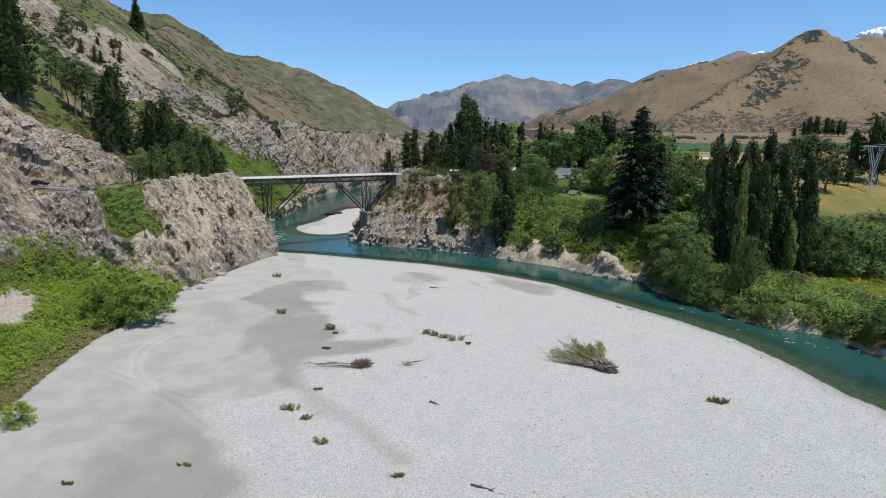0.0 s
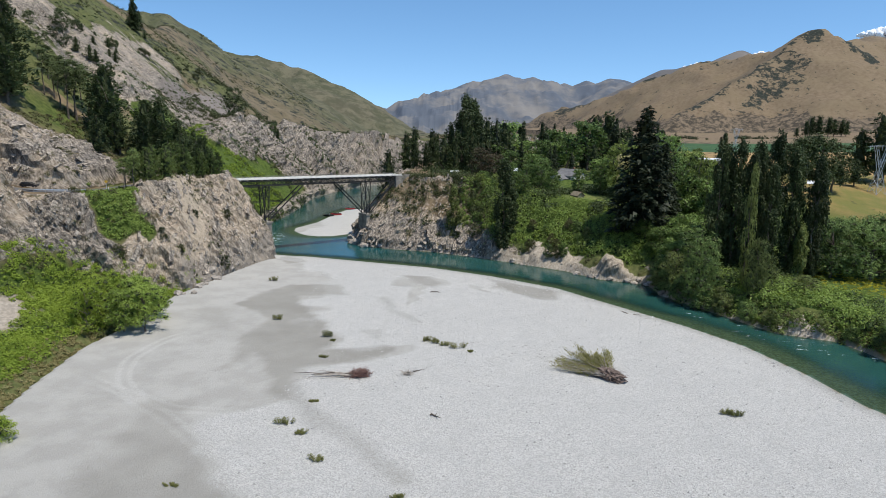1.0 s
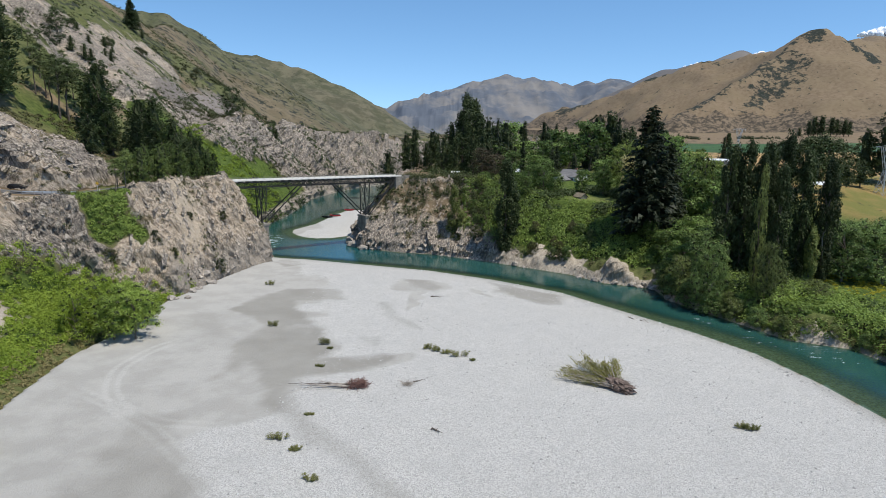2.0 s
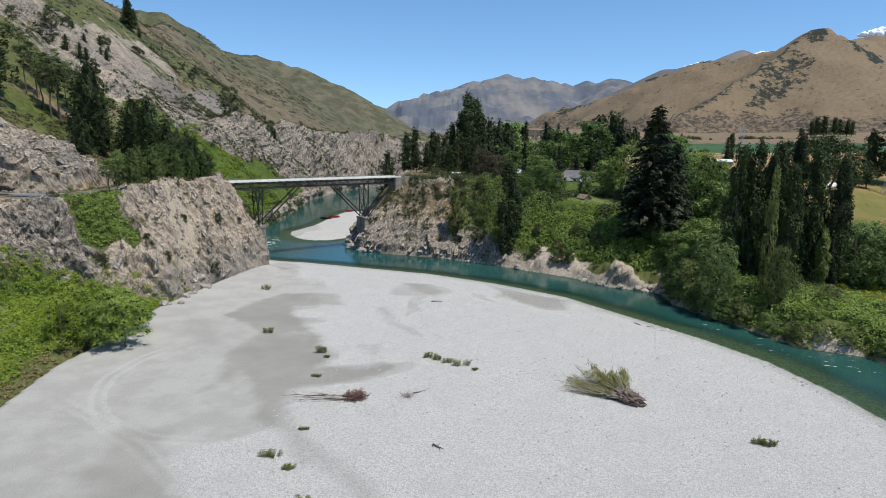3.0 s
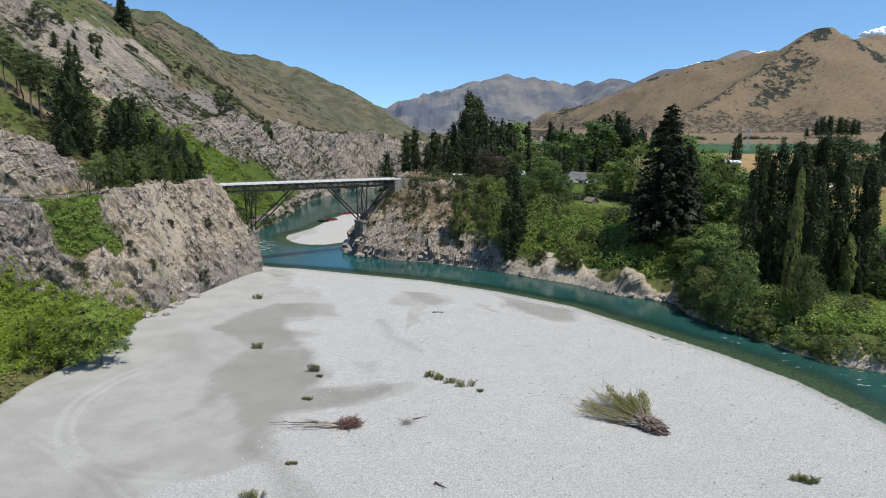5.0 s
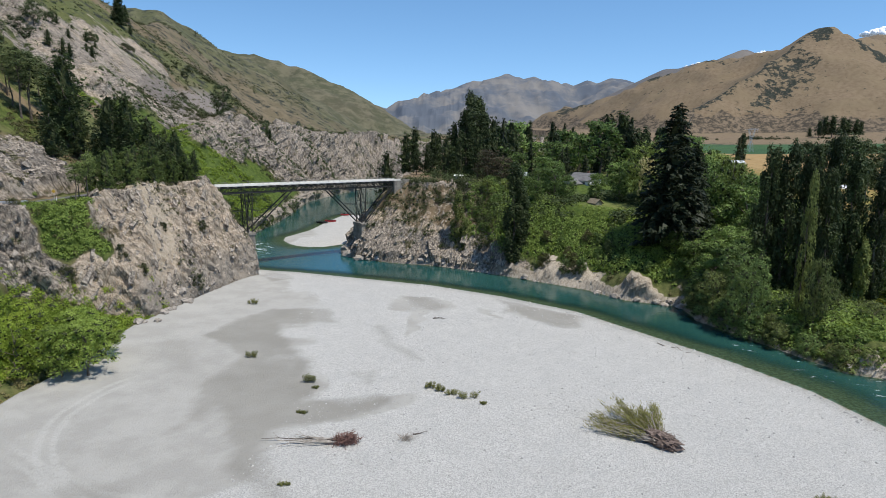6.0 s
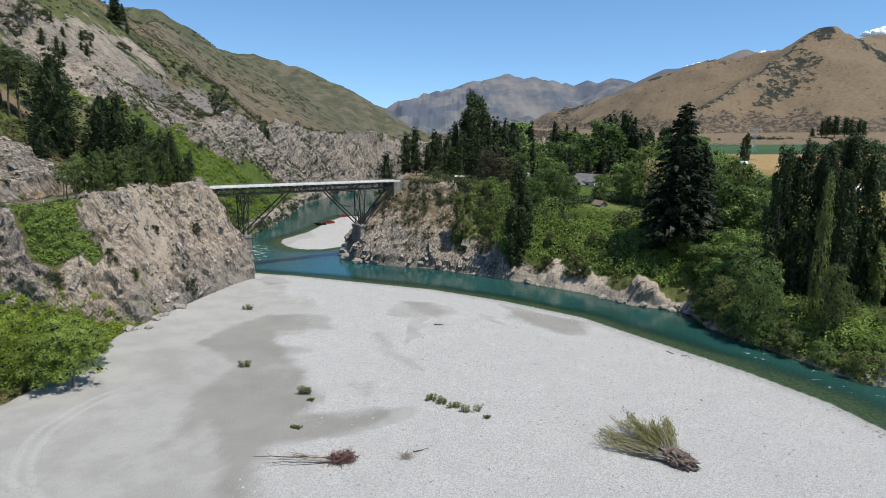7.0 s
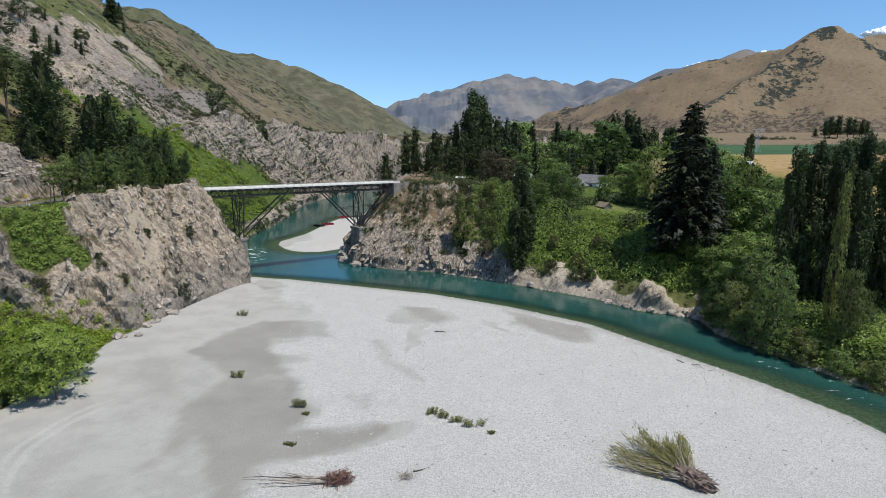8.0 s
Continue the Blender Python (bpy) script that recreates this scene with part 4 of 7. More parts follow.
def tree_meshes(kind, habit, variant, fine):
    """Trunk and crown meshes of a tree 1 m tall, made once."""
    key = (kind, habit, variant, fine)
    if key not in TREES:
        rng = np.random.default_rng(variant * 31 + len(kind) * 7 + len(habit))
        clumps = crown_clumps(rng, habit)
        if fine < 2:
            clumps = clumps[:: 2 - fine] if fine else clumps[: len(clumps) * 2 // 3]
            clumps = [(a, b, c, d * (1.25 - 0.25 * fine), e * (1.25 - 0.25 * fine), f * (1.25 - 0.25 * fine)) for a, b, c, d, e, f in clumps]
        per, size = {0: (16, 0.068), 1: (27, 0.0445), 2: (33, 0.0325)}[fine]
        if habit not in ("poplar", "young_poplar", "bare_pine", "willow", "dark_willow", "edge_tree"):
            size = size * 1.3
        if habit in ("willow", "dark_willow", "edge_tree"):
            size, per = size * 1.3, int(per * 1.5)
        if habit in ("pine", "fir"):
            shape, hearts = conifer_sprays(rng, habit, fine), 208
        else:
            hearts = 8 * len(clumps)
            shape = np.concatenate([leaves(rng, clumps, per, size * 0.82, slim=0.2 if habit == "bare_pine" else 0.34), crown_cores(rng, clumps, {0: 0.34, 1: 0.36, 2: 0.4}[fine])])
        crown = quads_mesh("crown", shape, LEAF[kind], False, hearts, INNER_SHADE)
        bm = bmesh.new()
        thick = {"poplar": 0.013, "fir": 0.02, "pine": 0.014, "bare_pine": 0.013}.get(habit, 0.022)
        top = {"poplar": 0.8, "fir": 0.95, "pine": 0.9, "bare_pine": 0.9}.get(habit, 0.6)
        bend = rng.normal(size=(5, 2)) * 0.012
        pts = [(bend[i, 0] * i, bend[i, 1] * i, -0.03 + i / 4 * top) for i in range(5)]
        tube(bm, pts, [thick * (1.25 - 0.28 * i) for i in range(5)])
        for q in clumps[:: 5 if fine else 8]:
            h = max(0.12, q[2] - 0.1 - 0.35 * math.hypot(q[0], q[1]))
            mid = (q[0] * 0.5, q[1] * 0.5, (h + q[2]) / 2 + 0.01)
            tube(bm, [(0, 0, min(h, top)), mid, q[:3]], [thick * 0.4, thick * 0.28, thick * 0.1], 4)
        trunk = bpy.data.meshes.new("trunk")
        bm.to_mesh(trunk)
        bm.free()
        trunk.materials.append(BARK)
        TREES[key] = (trunk, crown)
    return TREES[key]


def plant(name, kind, x, y, h, label, category="tree", group="", wide=1.0, fine=1, habit="", sink=0.3, z=None, lean=0.0):
    """A tree with its trunk and crown on the ground at x, y."""
    variant = int(abs(x * 7 + y * 3)) % 3
    trunk, crown = tree_meshes(kind, habit or kind, variant, fine)
    g = (ground_z(x, y) if z is None else z) - sink
    ob = new(name)
    ob.empty_display_size = 0.5
    ob.matrix_world = pose(x, y, g, lean, lean * 0.6, (x * 37 + y * 91) % 360) @ Matrix.Diagonal((h * wide, h * wide, h, 1))
    tagged(ob, label, category, group)
    part("trunk", trunk, None, ob)
    part("crown", crown, None, ob)
    return ob


def thicket(name, region, count, kind, label, radius=(0.7, 1.6), tall=0.8, per=34, leaf=0.5, seed=1, group="", lift=0.0):
    """Uncountable low growth over the ground where region(x, y, covers) is above a random threshold."""
    rng = np.random.default_rng(seed)
    (x0, x1, y0, y1), rule = region
    x, y = rng.uniform(x0, x1, count * 6), rng.uniform(y0, y1, count * 6)
    z, cov = land(x, y)
    ok = np.flatnonzero(rule(x, y, z, cov) > rng.random(len(x)))[:count]
    r = rng.uniform(*radius, len(ok))
    clumps = np.stack([x[ok], y[ok], z[ok] + lift + r * tall * 0.25, r, r, r * tall], 1)
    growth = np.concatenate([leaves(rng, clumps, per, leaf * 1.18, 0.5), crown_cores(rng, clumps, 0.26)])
    ob = part(name, quads_mesh(name, growth, LEAF[kind], False, 8 * len(clumps), INNER_SHADE), None)
    return tagged(ob, label, "vegetation", group, kind="stuff")


# ---- built things ----
STEEL = plain("dark_painted_steel", (0.02, 0.022, 0.023), (0.05, 0.048, 0.045), 0.8, 0.6, 0.3)
TIMBER = plain("weathered_timber", (0.2, 0.19, 0.17), (0.36, 0.345, 0.32), 0.7, 0.9)
DECK = plain("pale_deck_planks", (0.62, 0.6, 0.55), (0.78, 0.76, 0.7), 0.5, 0.9)
CONCRETE = plain("stained_concrete", (0.14, 0.127, 0.11), (0.31, 0.29, 0.255), 0.35, 0.92)
ASPHALT = plain("asphalt", (0.085, 0.085, 0.088), (0.14, 0.14, 0.142), 0.4, 0.9)
GALV = plain("galvanised_steel", (0.42, 0.44, 0.46), (0.6, 0.62, 0.64), 0.6, 0.45, 0.6)
WHITE = plain("white_paint", (0.68, 0.68, 0.66), (0.82, 0.82, 0.8), 0.5, 0.6)
ROOF = plain("grey_roof_tiles", (0.11, 0.108, 0.11), (0.2, 0.195, 0.195), 0.8, 0.85)
LIGHT_ROOF = plain("pale_roof_iron", (0.6, 0.62, 0.64), (0.78, 0.8, 0.82), 0.5, 0.45, 0.2)
BRICK = plain("red_brown_brick", (0.2, 0.1, 0.07), (0.3, 0.16, 0.11), 1.2, 0.9)
DARK_GLASS = plain("dark_window_glass", (0.015, 0.018, 0.02), (0.03, 0.035, 0.04), 0.5, 0.08, 0.0, 0.0, 0.6)
RED = plain("red_boat_paint", (0.42, 0.02, 0.03), (0.55, 0.04, 0.05), 0.8, 0.3, 0.0, 0.0, 0.5)
BLACK = plain("black_rubber", (0.012, 0.012, 0.013), (0.03, 0.03, 0.032), 0.8, 0.55)
YELLOW = plain("yellow_sign_paint", (0.5, 0.31, 0.04), (0.6, 0.38, 0.07), 1.0, 0.5)
STRAW = plain("dry_straw_hedge", (0.15, 0.125, 0.085), (0.25, 0.21, 0.15), 1.2, 0.95)


def bevelled(sx, sy, sz, bevel=0.02, base=True):
    """A block with softened edges; base: it stands on z = 0."""
    bm = bmesh.new()
    bmesh.ops.create_cube(bm, size=1)
    bmesh.ops.scale(bm, vec=(sx, sy, sz), verts=bm.verts)
    if base:
        bmesh.ops.translate(bm, vec=(0, 0, sz / 2), verts=bm.verts)
    if bevel:
        bmesh.ops.bevel(bm, geom=bm.edges[:], offset=bevel, segments=1, affect="EDGES")
    return bm


def to_mesh(bm, name, material):
    me = bpy.data.meshes.new(name)
    bm.to_mesh(me)
    bm.free()
    me.materials.append(material)
    return me


BEAMS = {}


def beam(name, a, b, wide, deep, material, parent, label=""):
    """A rolled beam from a to b in the parent's space, on a mesh shared by all of its kind."""
    a, b = Vector(a), Vector(b)
    key = material.name
    if key not in BEAMS:
        BEAMS[key] = to_mesh(bevelled(1, 1, 1, 0.05, False), "beam", material)
    ob = new(name, BEAMS[key])
    d = b - a
    turn = d.to_track_quat("X", "Z").to_matrix().to_4x4()
    ob.parent = parent
    ob.matrix_basis = Matrix.Translation((a + b) / 2) @ turn @ Matrix.Diagonal((d.length, wide, deep, 1))
    return tagged(ob, label)


def bridge():
    """One-lane deck on two lattice girders, carried by two trestles on concrete piers."""
    ang = math.degrees(math.atan2(31, 38))
    top, s0, s1 = 31.5, -20.0, 67.5
    br = root("bridge", -74.5, 262.5, 0, "old one-lane iron truss bridge with a pale deck over the gorge", "bridge", turn=ang)
    part("deck", bevelled(s1 - s0, 4.7, 0.22, 0.03, False), DECK, br, "pale plank deck").location = ((s0 + s1) / 2, 0, top - 0.11)
    for side in (-1, 1):
        part("parapet", bevelled(s1 - s0, 0.16, 0.6, 0.03), DECK, br, "pale timber side boards").location = ((s0 + s1) / 2, side * 2.4, top - 0.2)
    n = int((s1 - s0) / 1.5)
    for i in range(n + 1):
        s = s0 + 0.3 + i * 1.5
        beam("transom", (s, -2.55, top - 0.45), (s, 2.55, top - 0.45), 0.5, 0.44, STEEL if i % 2 else TIMBER, br)
    for side in (-1, 1):
        girder = new("girder")
        girder.parent = br
        tagged(girder, "dark riveted lattice girder")
        y = side * 1.75
        beam("top_chord", (s0, y, top - 0.85), (s1, y, top - 0.85), 0.36, 0.34, STEEL, girder)
        beam("bottom_chord", (s0, y, top - 2.75), (s1, y, top - 2.75), 0.36, 0.36, STEEL, girder)
        pitch = 1.75
        for i in range(int((s1 - s0) / pitch)):
            a, b = s0 + i * pitch, s0 + (i + 1) * pitch
            beam("lattice_bar", (a, y - 0.04, top - 2.65), (b, y - 0.04, top - 0.95), 0.07, 0.17, STEEL, girder)
            beam("lattice_bar", (a, y + 0.04, top - 0.95), (b, y + 0.04, top - 2.65), 0.07, 0.17, STEEL, girder)
            if i % 2 == 0:
                beam("upright", (a, y, top - 2.7), (a, y, top - 0.9), 0.2, 0.14, STEEL, girder)
        rail = new("railing")
        rail.parent = br
        tagged(rail, "thin wire and post railing")
        for i in range(int((s1 - s0) / 2.5) + 1):
            s = s0 + 0.2 + i * 2.5
            beam("post", (s, side * 2.3, top - 0.1), (s, side * 2.3, top + 1.05), 0.07, 0.07, TIMBER, rail)
        for z in (0.5, 1.02):
            beam("rail", (s0, side * 2.3, top + z), (s1, side * 2.3, top + z), 0.035, 0.035, TIMBER, rail)
    for i in range(12):
        s = s0 + 3 + i * 7.2
        beam("cross_brace", (s, -1.75, top - 2.7), (s, 1.75, top - 1.0), 0.1, 0.14, STEEL, br)
        beam("cross_brace", (s, 1.75, top - 2.7), (s, -1.75, top - 1.0), 0.1, 0.14, STEEL, br)
    for s in (0.0, 49.0):
        tower = new("trestle")
        tower.parent = br
        tagged(tower, "dark iron trestle with raking struts")
        zb, zt = 14.2, top - 2.9
        for side in (-1, 1):
            foot, head = side * 2.3, side * 1.75
            for k in (-1, 1):
                beam("leg", (s + k * 0.7, foot, zb), (s + k * 1.5, head, zt), 0.3, 0.3, STEEL, tower)
            for k, reach in ((-1, 14.5 if s < 1 else 16), (1, 17 if s < 1 else 14.5)):
                beam("strut", (s + k * 0.9, foot, zb + 0.3), (s + k * reach, head, zt), 0.34, 0.42, STEEL, tower)
                beam("strut_tie", (s + k * 1.2, (foot + head) / 2, zb + 0.55 * (zt - zb)), (s + k * (0.9 + 0.55 * (reach - 0.9)), (foot + head) / 2, zb + 0.55 * (zt - zb)), 0.14, 0.16, STEEL, tower)
                beam("upper_tie", (s + k * 0.9, head, zt - 1.0), (s + k * reach * 0.62, head, zt - 0.1), 0.12, 0.14, STEEL, tower)
            for f in (0.3, 0.62):
                z = zb + f * (zt - zb)
                beam("girt", (s - 1.2, foot + (head - foot) * f, z), (s + 1.2, foot + (head - foot) * f, z), 0.16, 0.18, STEEL, tower)
            for a, b in ((0.02, 0.62), (0.62, 0.98)):
                beam("diagonal", (s - 1.1, side * 2.05, zb + a * (zt - zb)), (s + 1.1, side * 1.95, zb + b * (zt - zb)), 0.1, 0.13, STEEL, tower)
                beam("diagonal", (s + 1.1, side * 2.05, zb + a * (zt - zb)), (s - 1.1, side * 1.95, zb + b * (zt - zb)), 0.1, 0.13, STEEL, tower)
        for k in (-1, 1):
            for f, g in ((0.0, 0.5), (0.5, 1.0)):
                beam("sway_brace", (s + k * 0.9, -2.1, zb + f * (zt - zb)), (s + k * 1.2, 2.0, zb + g * (zt - zb)), 0.11, 0.14, STEEL, tower)
                beam("sway_brace", (s + k * 0.9, 2.1, zb + f * (zt - zb)), (s + k * 1.2, -2.0, zb + g * (zt - zb)), 0.11, 0.14, STEEL, tower)
        # pier: battered shaft and a wider cap
        bm = bmesh.new()
        for z, hx, hy in ((-2.0, 2.0, 3.9), (13.3, 1.5, 3.2)):
            for sx, sy in ((-1, -1), (1, -1), (1, 1), (-1, 1)):
                bm.verts.new((s + sx * hx, sy * hy, z))
        v = bm.verts[:]
        for q in ((3, 2, 1, 0), (4, 5, 6, 7), (0, 1, 5, 4), (1, 2, 6, 5), (2, 3, 7, 6), (3, 0, 4, 7)):
            bm.faces.new([v[i] for i in q])
        bmesh.ops.bevel(bm, geom=bm.edges[:], offset=0.12, segments=1, affect="EDGES")
        pier = part("pier", bm, CONCRETE, br, "stained concrete pier")
        part("pier_cap", bevelled(3.6, 7.0, 0.9, 0.08), CONCRETE, pier).location = (s, 0, 13.25)
    part("abutment", bevelled(5.0, 6.0, 9.5, 0.1), CONCRETE, br, "concrete abutment block").location = (66.5, 0, top - 9.8)
    part("abutment", bevelled(5.0, 6.0, 9.5, 0.1), CONCRETE, br, "concrete abutment block").location = (-21, 0, top - 9.8)
    for side in (-1, 1):
        part("wing_wall", bevelled(6.5, 0.5, 3.6, 0.05), CONCRETE, br, "pale concrete wing wall").location = (71.5, side * 2.7, top - 3.4)


bridge()

# road along the cliff, with its guard rail
def road_points(step=2.0):
    out = []
    for (ax, ay), (bx, by) in zip(ROAD, ROAD[1:]):
        k = max(1, int(math.hypot(bx - ax, by - ay) / step))
        out += [(ax + (bx - ax) * i / k, ay + (by - ay) * i / k) for i in range(k)]
    return out + [ROAD[-1]]


def road_height(x):
    return float(np.interp(x, [-520, -130, -90], [36, 34, 31.4]))


def ribbon(pts, half, lift):
    bm = bmesh.new()
    rows = []
    for i, (x, y) in enumerate(pts):
        a, b = pts[max(i - 1, 0)], pts[min(i + 1, len(pts) - 1)]
        d = Vector((b[0] - a[0], b[1] - a[1], 0)).normalized()
        n = Vector((-d.y, d.x, 0))
        p = Vector((x, y, road_height(x) + lift))
        rows.append([bm.verts.new(p + n * half), bm.verts.new(p - n * half), bm.verts.new(p - n * half - Vector((0, 0, 0.4))), bm.verts.new(p + n * half - Vector((0, 0, 0.4)))])
    for a, b in zip(rows, rows[1:]):
        for k in range(4):
            bm.faces.new((a[k], a[(k + 1) % 4], b[(k + 1) % 4], b[k]))
    return bm


RP = road_points()
tagged(part("road", ribbon(RP, 2.6, 0.12), ASPHALT), "narrow grey sealed road cut into the cliff", "road", kind="structure")
guard = root("guard_rail", 0, 0, 0, "pale guard rail along the cliff road", "guard rail")
GP = [p for p in RP if -140 < p[0] < -106]
side_pts = []
for i, (x, y) in enumerate(GP):
    a, b = GP[max(i - 1, 0)], GP[min(i + 1, len(GP) - 1)]
    d = Vector((b[0] - a[0], b[1] - a[1], 0)).normalized()
    side_pts.append(Vector((x + d.y * 2.9, y - d.x * 2.9, road_height(x))))
for a, b in zip(side_pts, side_pts[1:]):
    beam("rail", a + Vector((0, 0, 0.75)), b + Vector((0, 0, 0.75)), 0.08, 0.36, GALV, guard)
for p in side_pts:
    beam("post", p - Vector((0, 0, 0.3)), p + Vector((0, 0, 0.85)), 0.14, 0.14, TIMBER, guard)


def road_sign(x, y, z):
    sg = root("road_sign", x, y, z, "yellow diamond road sign beside the cliff road", "road sign", turn=15)
    beam("post", (0, 0, -0.3), (0, 0, 2.3), 0.09, 0.09, GALV, sg)
    bm = bevelled(0.72, 0.05, 0.72, 0.01, False)
    bmesh.ops.rotate(bm, verts=bm.verts, matrix=Matrix.Rotation(radians(45), 3, "Y"))
    part("plate", bm, YELLOW, sg).location = (0, -0.08, 2.1)


road_sign(-100.6, 190.6, 33.2)
marker = root("marker_post", -99.6, 189.9, 33.0, "white roadside marker post on the cliff edge", "marker post")
beam("post", (0, 0, -0.3), (0, 0, 1.1), 0.16, 0.06, plain("marker_white", (0.7, 0.7, 0.7), (0.8, 0.8, 0.8), 2.0, 0.6), marker)
beam("reflector", (0, 0, 0.8), (0, 0, 0.98), 0.165, 0.065, plain("reflector_red", (0.4, 0.03, 0.02), (0.5, 0.05, 0.03), 2.0, 0.4), marker)


def car(x, y, z, turn, paint, label):
    """A parked estate car: body, cabin glass, four wheels."""
    c = root("parked_car", x, y, z, label, "car", turn=turn)
    bm = bmesh.new()
    prof = [(-2.2, 0.35), (2.2, 0.35), (2.2, 0.75), (1.1, 0.9), (0.5, 1.42), (-1.7, 1.45), (-2.2, 0.95)]
    ring = [[bm.verts.new((px, sy * 0.85, pz)) for px, pz in prof] for sy in (-1, 1)]
    for i in range(len(prof)):
        j = (i + 1) % len(prof)
        bm.faces.new((ring[0][i], ring[0][j], ring[1][j], ring[1][i]))
    bm.faces.new(ring[0][::-1])
    bm.faces.new(ring[1])
    bmesh.ops.bevel(bm, geom=bm.edges[:], offset=0.06, segments=1, affect="EDGES")
    part("body", bm, paint, c)
    part("windows", bevelled(1.9, 1.74, 0.36, 0.05), DARK_GLASS, c).location = (-0.6, 0, 0.98)
    for sx in (-1.35, 1.35):
        for sy in (-0.8, 0.8):
            bm = bmesh.new()
            bmesh.ops.create_cone(bm, segments=14, radius1=0.32, radius2=0.32, depth=0.22, cap_ends=True)
            w = part("wheel", bm, BLACK, c)
            w.matrix_basis = pose(sx, sy, 0.32, 90, 0, 0)


DARK_PAINT = plain("black_car_paint", (0.01, 0.011, 0.013), (0.02, 0.021, 0.024), 0.5, 0.2, 0.0, 0.0, 0.6)
car(-116.5, 180.0, 34.2, 8, DARK_PAINT, "black car on the cliff road by the rail")


def gable_block(bm, w, d, eave, ridge, over=0.0, y0=0.0):
    """Walls with gable ends, the ridge along y."""
    pts = [(-w / 2, 0), (w / 2, 0), (w / 2, eave), (0, ridge), (-w / 2, eave)]
    ends = [[bm.verts.new((px, y0 + sy * d / 2, pz)) for px, pz in pts] for sy in (-1, 1)]
    for i in range(5):
        j = (i + 1) % 5
        bm.faces.new((ends[0][i], ends[0][j], ends[1][j], ends[1][i]))
    bm.faces.new(ends[0][::-1])
    bm.faces.new(ends[1])
    return bm


def roof_slope(w, d, eave, ridge, side, over=0.5, thick=0.18):
    """One pitched roof plane with thickness."""
    bm = bmesh.new()
    run = w / 2 + over
    drop = (ridge - eave) * over / (w / 2)
    a = [(0, ridge + 0.08), (side * run, eave - drop + 0.08), (side * run, eave - drop + 0.08 + thick), (0, ridge + 0.08 + thick)]
    ends = [[bm.verts.new((px, sy * (d / 2 + over), pz)) for px, pz in a] for sy in (-1, 1)]
    for i in range(4):
        j = (i + 1) % 4
        bm.faces.new((ends[0][i], ends[0][j], ends[1][j], ends[1][i]))
    bm.faces.new(ends[0][::-1])
    bm.faces.new(ends[1])
    bmesh.ops.recalc_face_normals(bm, faces=bm.faces)
    return bm


def house(x, y, z, turn, w, d, eave, ridge, wall_m, roof_m, label, name="house", windows=True, chimney=False):
    hs = root(name, x, y, z, label, "house" if name == "house" else "building", turn=turn)
    part("wall", gable_block(bmesh.new(), w, d, eave, ridge - 0.05), wall_m, hs)
    roof = new("roof")
    roof.parent = hs
    for side in (-1, 1):
        part("roof_plane", roof_slope(w, d, eave, ridge, side), roof_m, roof)
    if chimney:
        ch = part("chimney", bevelled(0.9, 0.9, 2.2, 0.04), BRICK, roof, "pale chimney stack")
        ch.location = (1.2, -d * 0.1, ridge - 1.2)
    if windows:
        for sx in (-w / 4, w / 4):
            win = new("window")
            win.parent = hs
            part("window_frame", bevelled(1.5, 0.14, 1.3, 0.02), WHITE, win).location = (sx, -d / 2 - 0.05, eave - 1.9)
            part("pane", bevelled(1.26, 0.06, 1.06, 0.01), DARK_GLASS, win).location = (sx, -d / 2 - 0.11, eave - 1.78)
        for sy in (-d / 4, d / 4):
            win = new("window")
            win.parent = hs
            part("window_frame", bevelled(0.14, 1.7, 1.2, 0.02), WHITE, win).location = (-w / 2 - 0.05, sy, eave - 1.8)
            part("pane", bevelled(0.06, 1.46, 0.96, 0.01), DARK_GLASS, win).location = (-w / 2 - 0.11, sy, eave - 1.68)
    return hs


house(66, 336, 28.4, 50, 12, 11, 2.7, 5.8, WHITE, ROOF, "white two-storey house with a grey tiled roof", chimney=True)
house(58.5, 330, 27.6, -40, 8, 9, 2.1, 4.2, WHITE, ROOF, "low white wing with a grey hipped roof", name="house_wing", windows=False)
house(34, 334, 30.4, 70, 5.5, 7.0, 2.4, 3.7, WHITE, LIGHT_ROOF, "white garden building with a pale iron roof", name="garden_building", windows=False)
house(5, 331, 30.3, 80, 2.0, 3.4, 1.7, 2.1, WHITE, WHITE, "small white caravan under the pines", name="caravan", windows=False)
house(59.5, 285, 23.9, 30, 3.6, 4.2, 1.6, 3.0, TIMBER, STRAW, "small brown garden hut on the lawn", name="garden_hut", windows=False)
house(194, 470, 32.6, 84, 9, 20, 3.2, 4.6, TIMBER, LIGHT_ROOF, "long farm shed with a pale iron roof", name="farm_shed", windows=False)
house(236, 405, 21.6, 60, 7, 9, 3.0, 4.8, WHITE, LIGHT_ROOF, "small white farm building by the paddock", name="farm_building", windows=False)


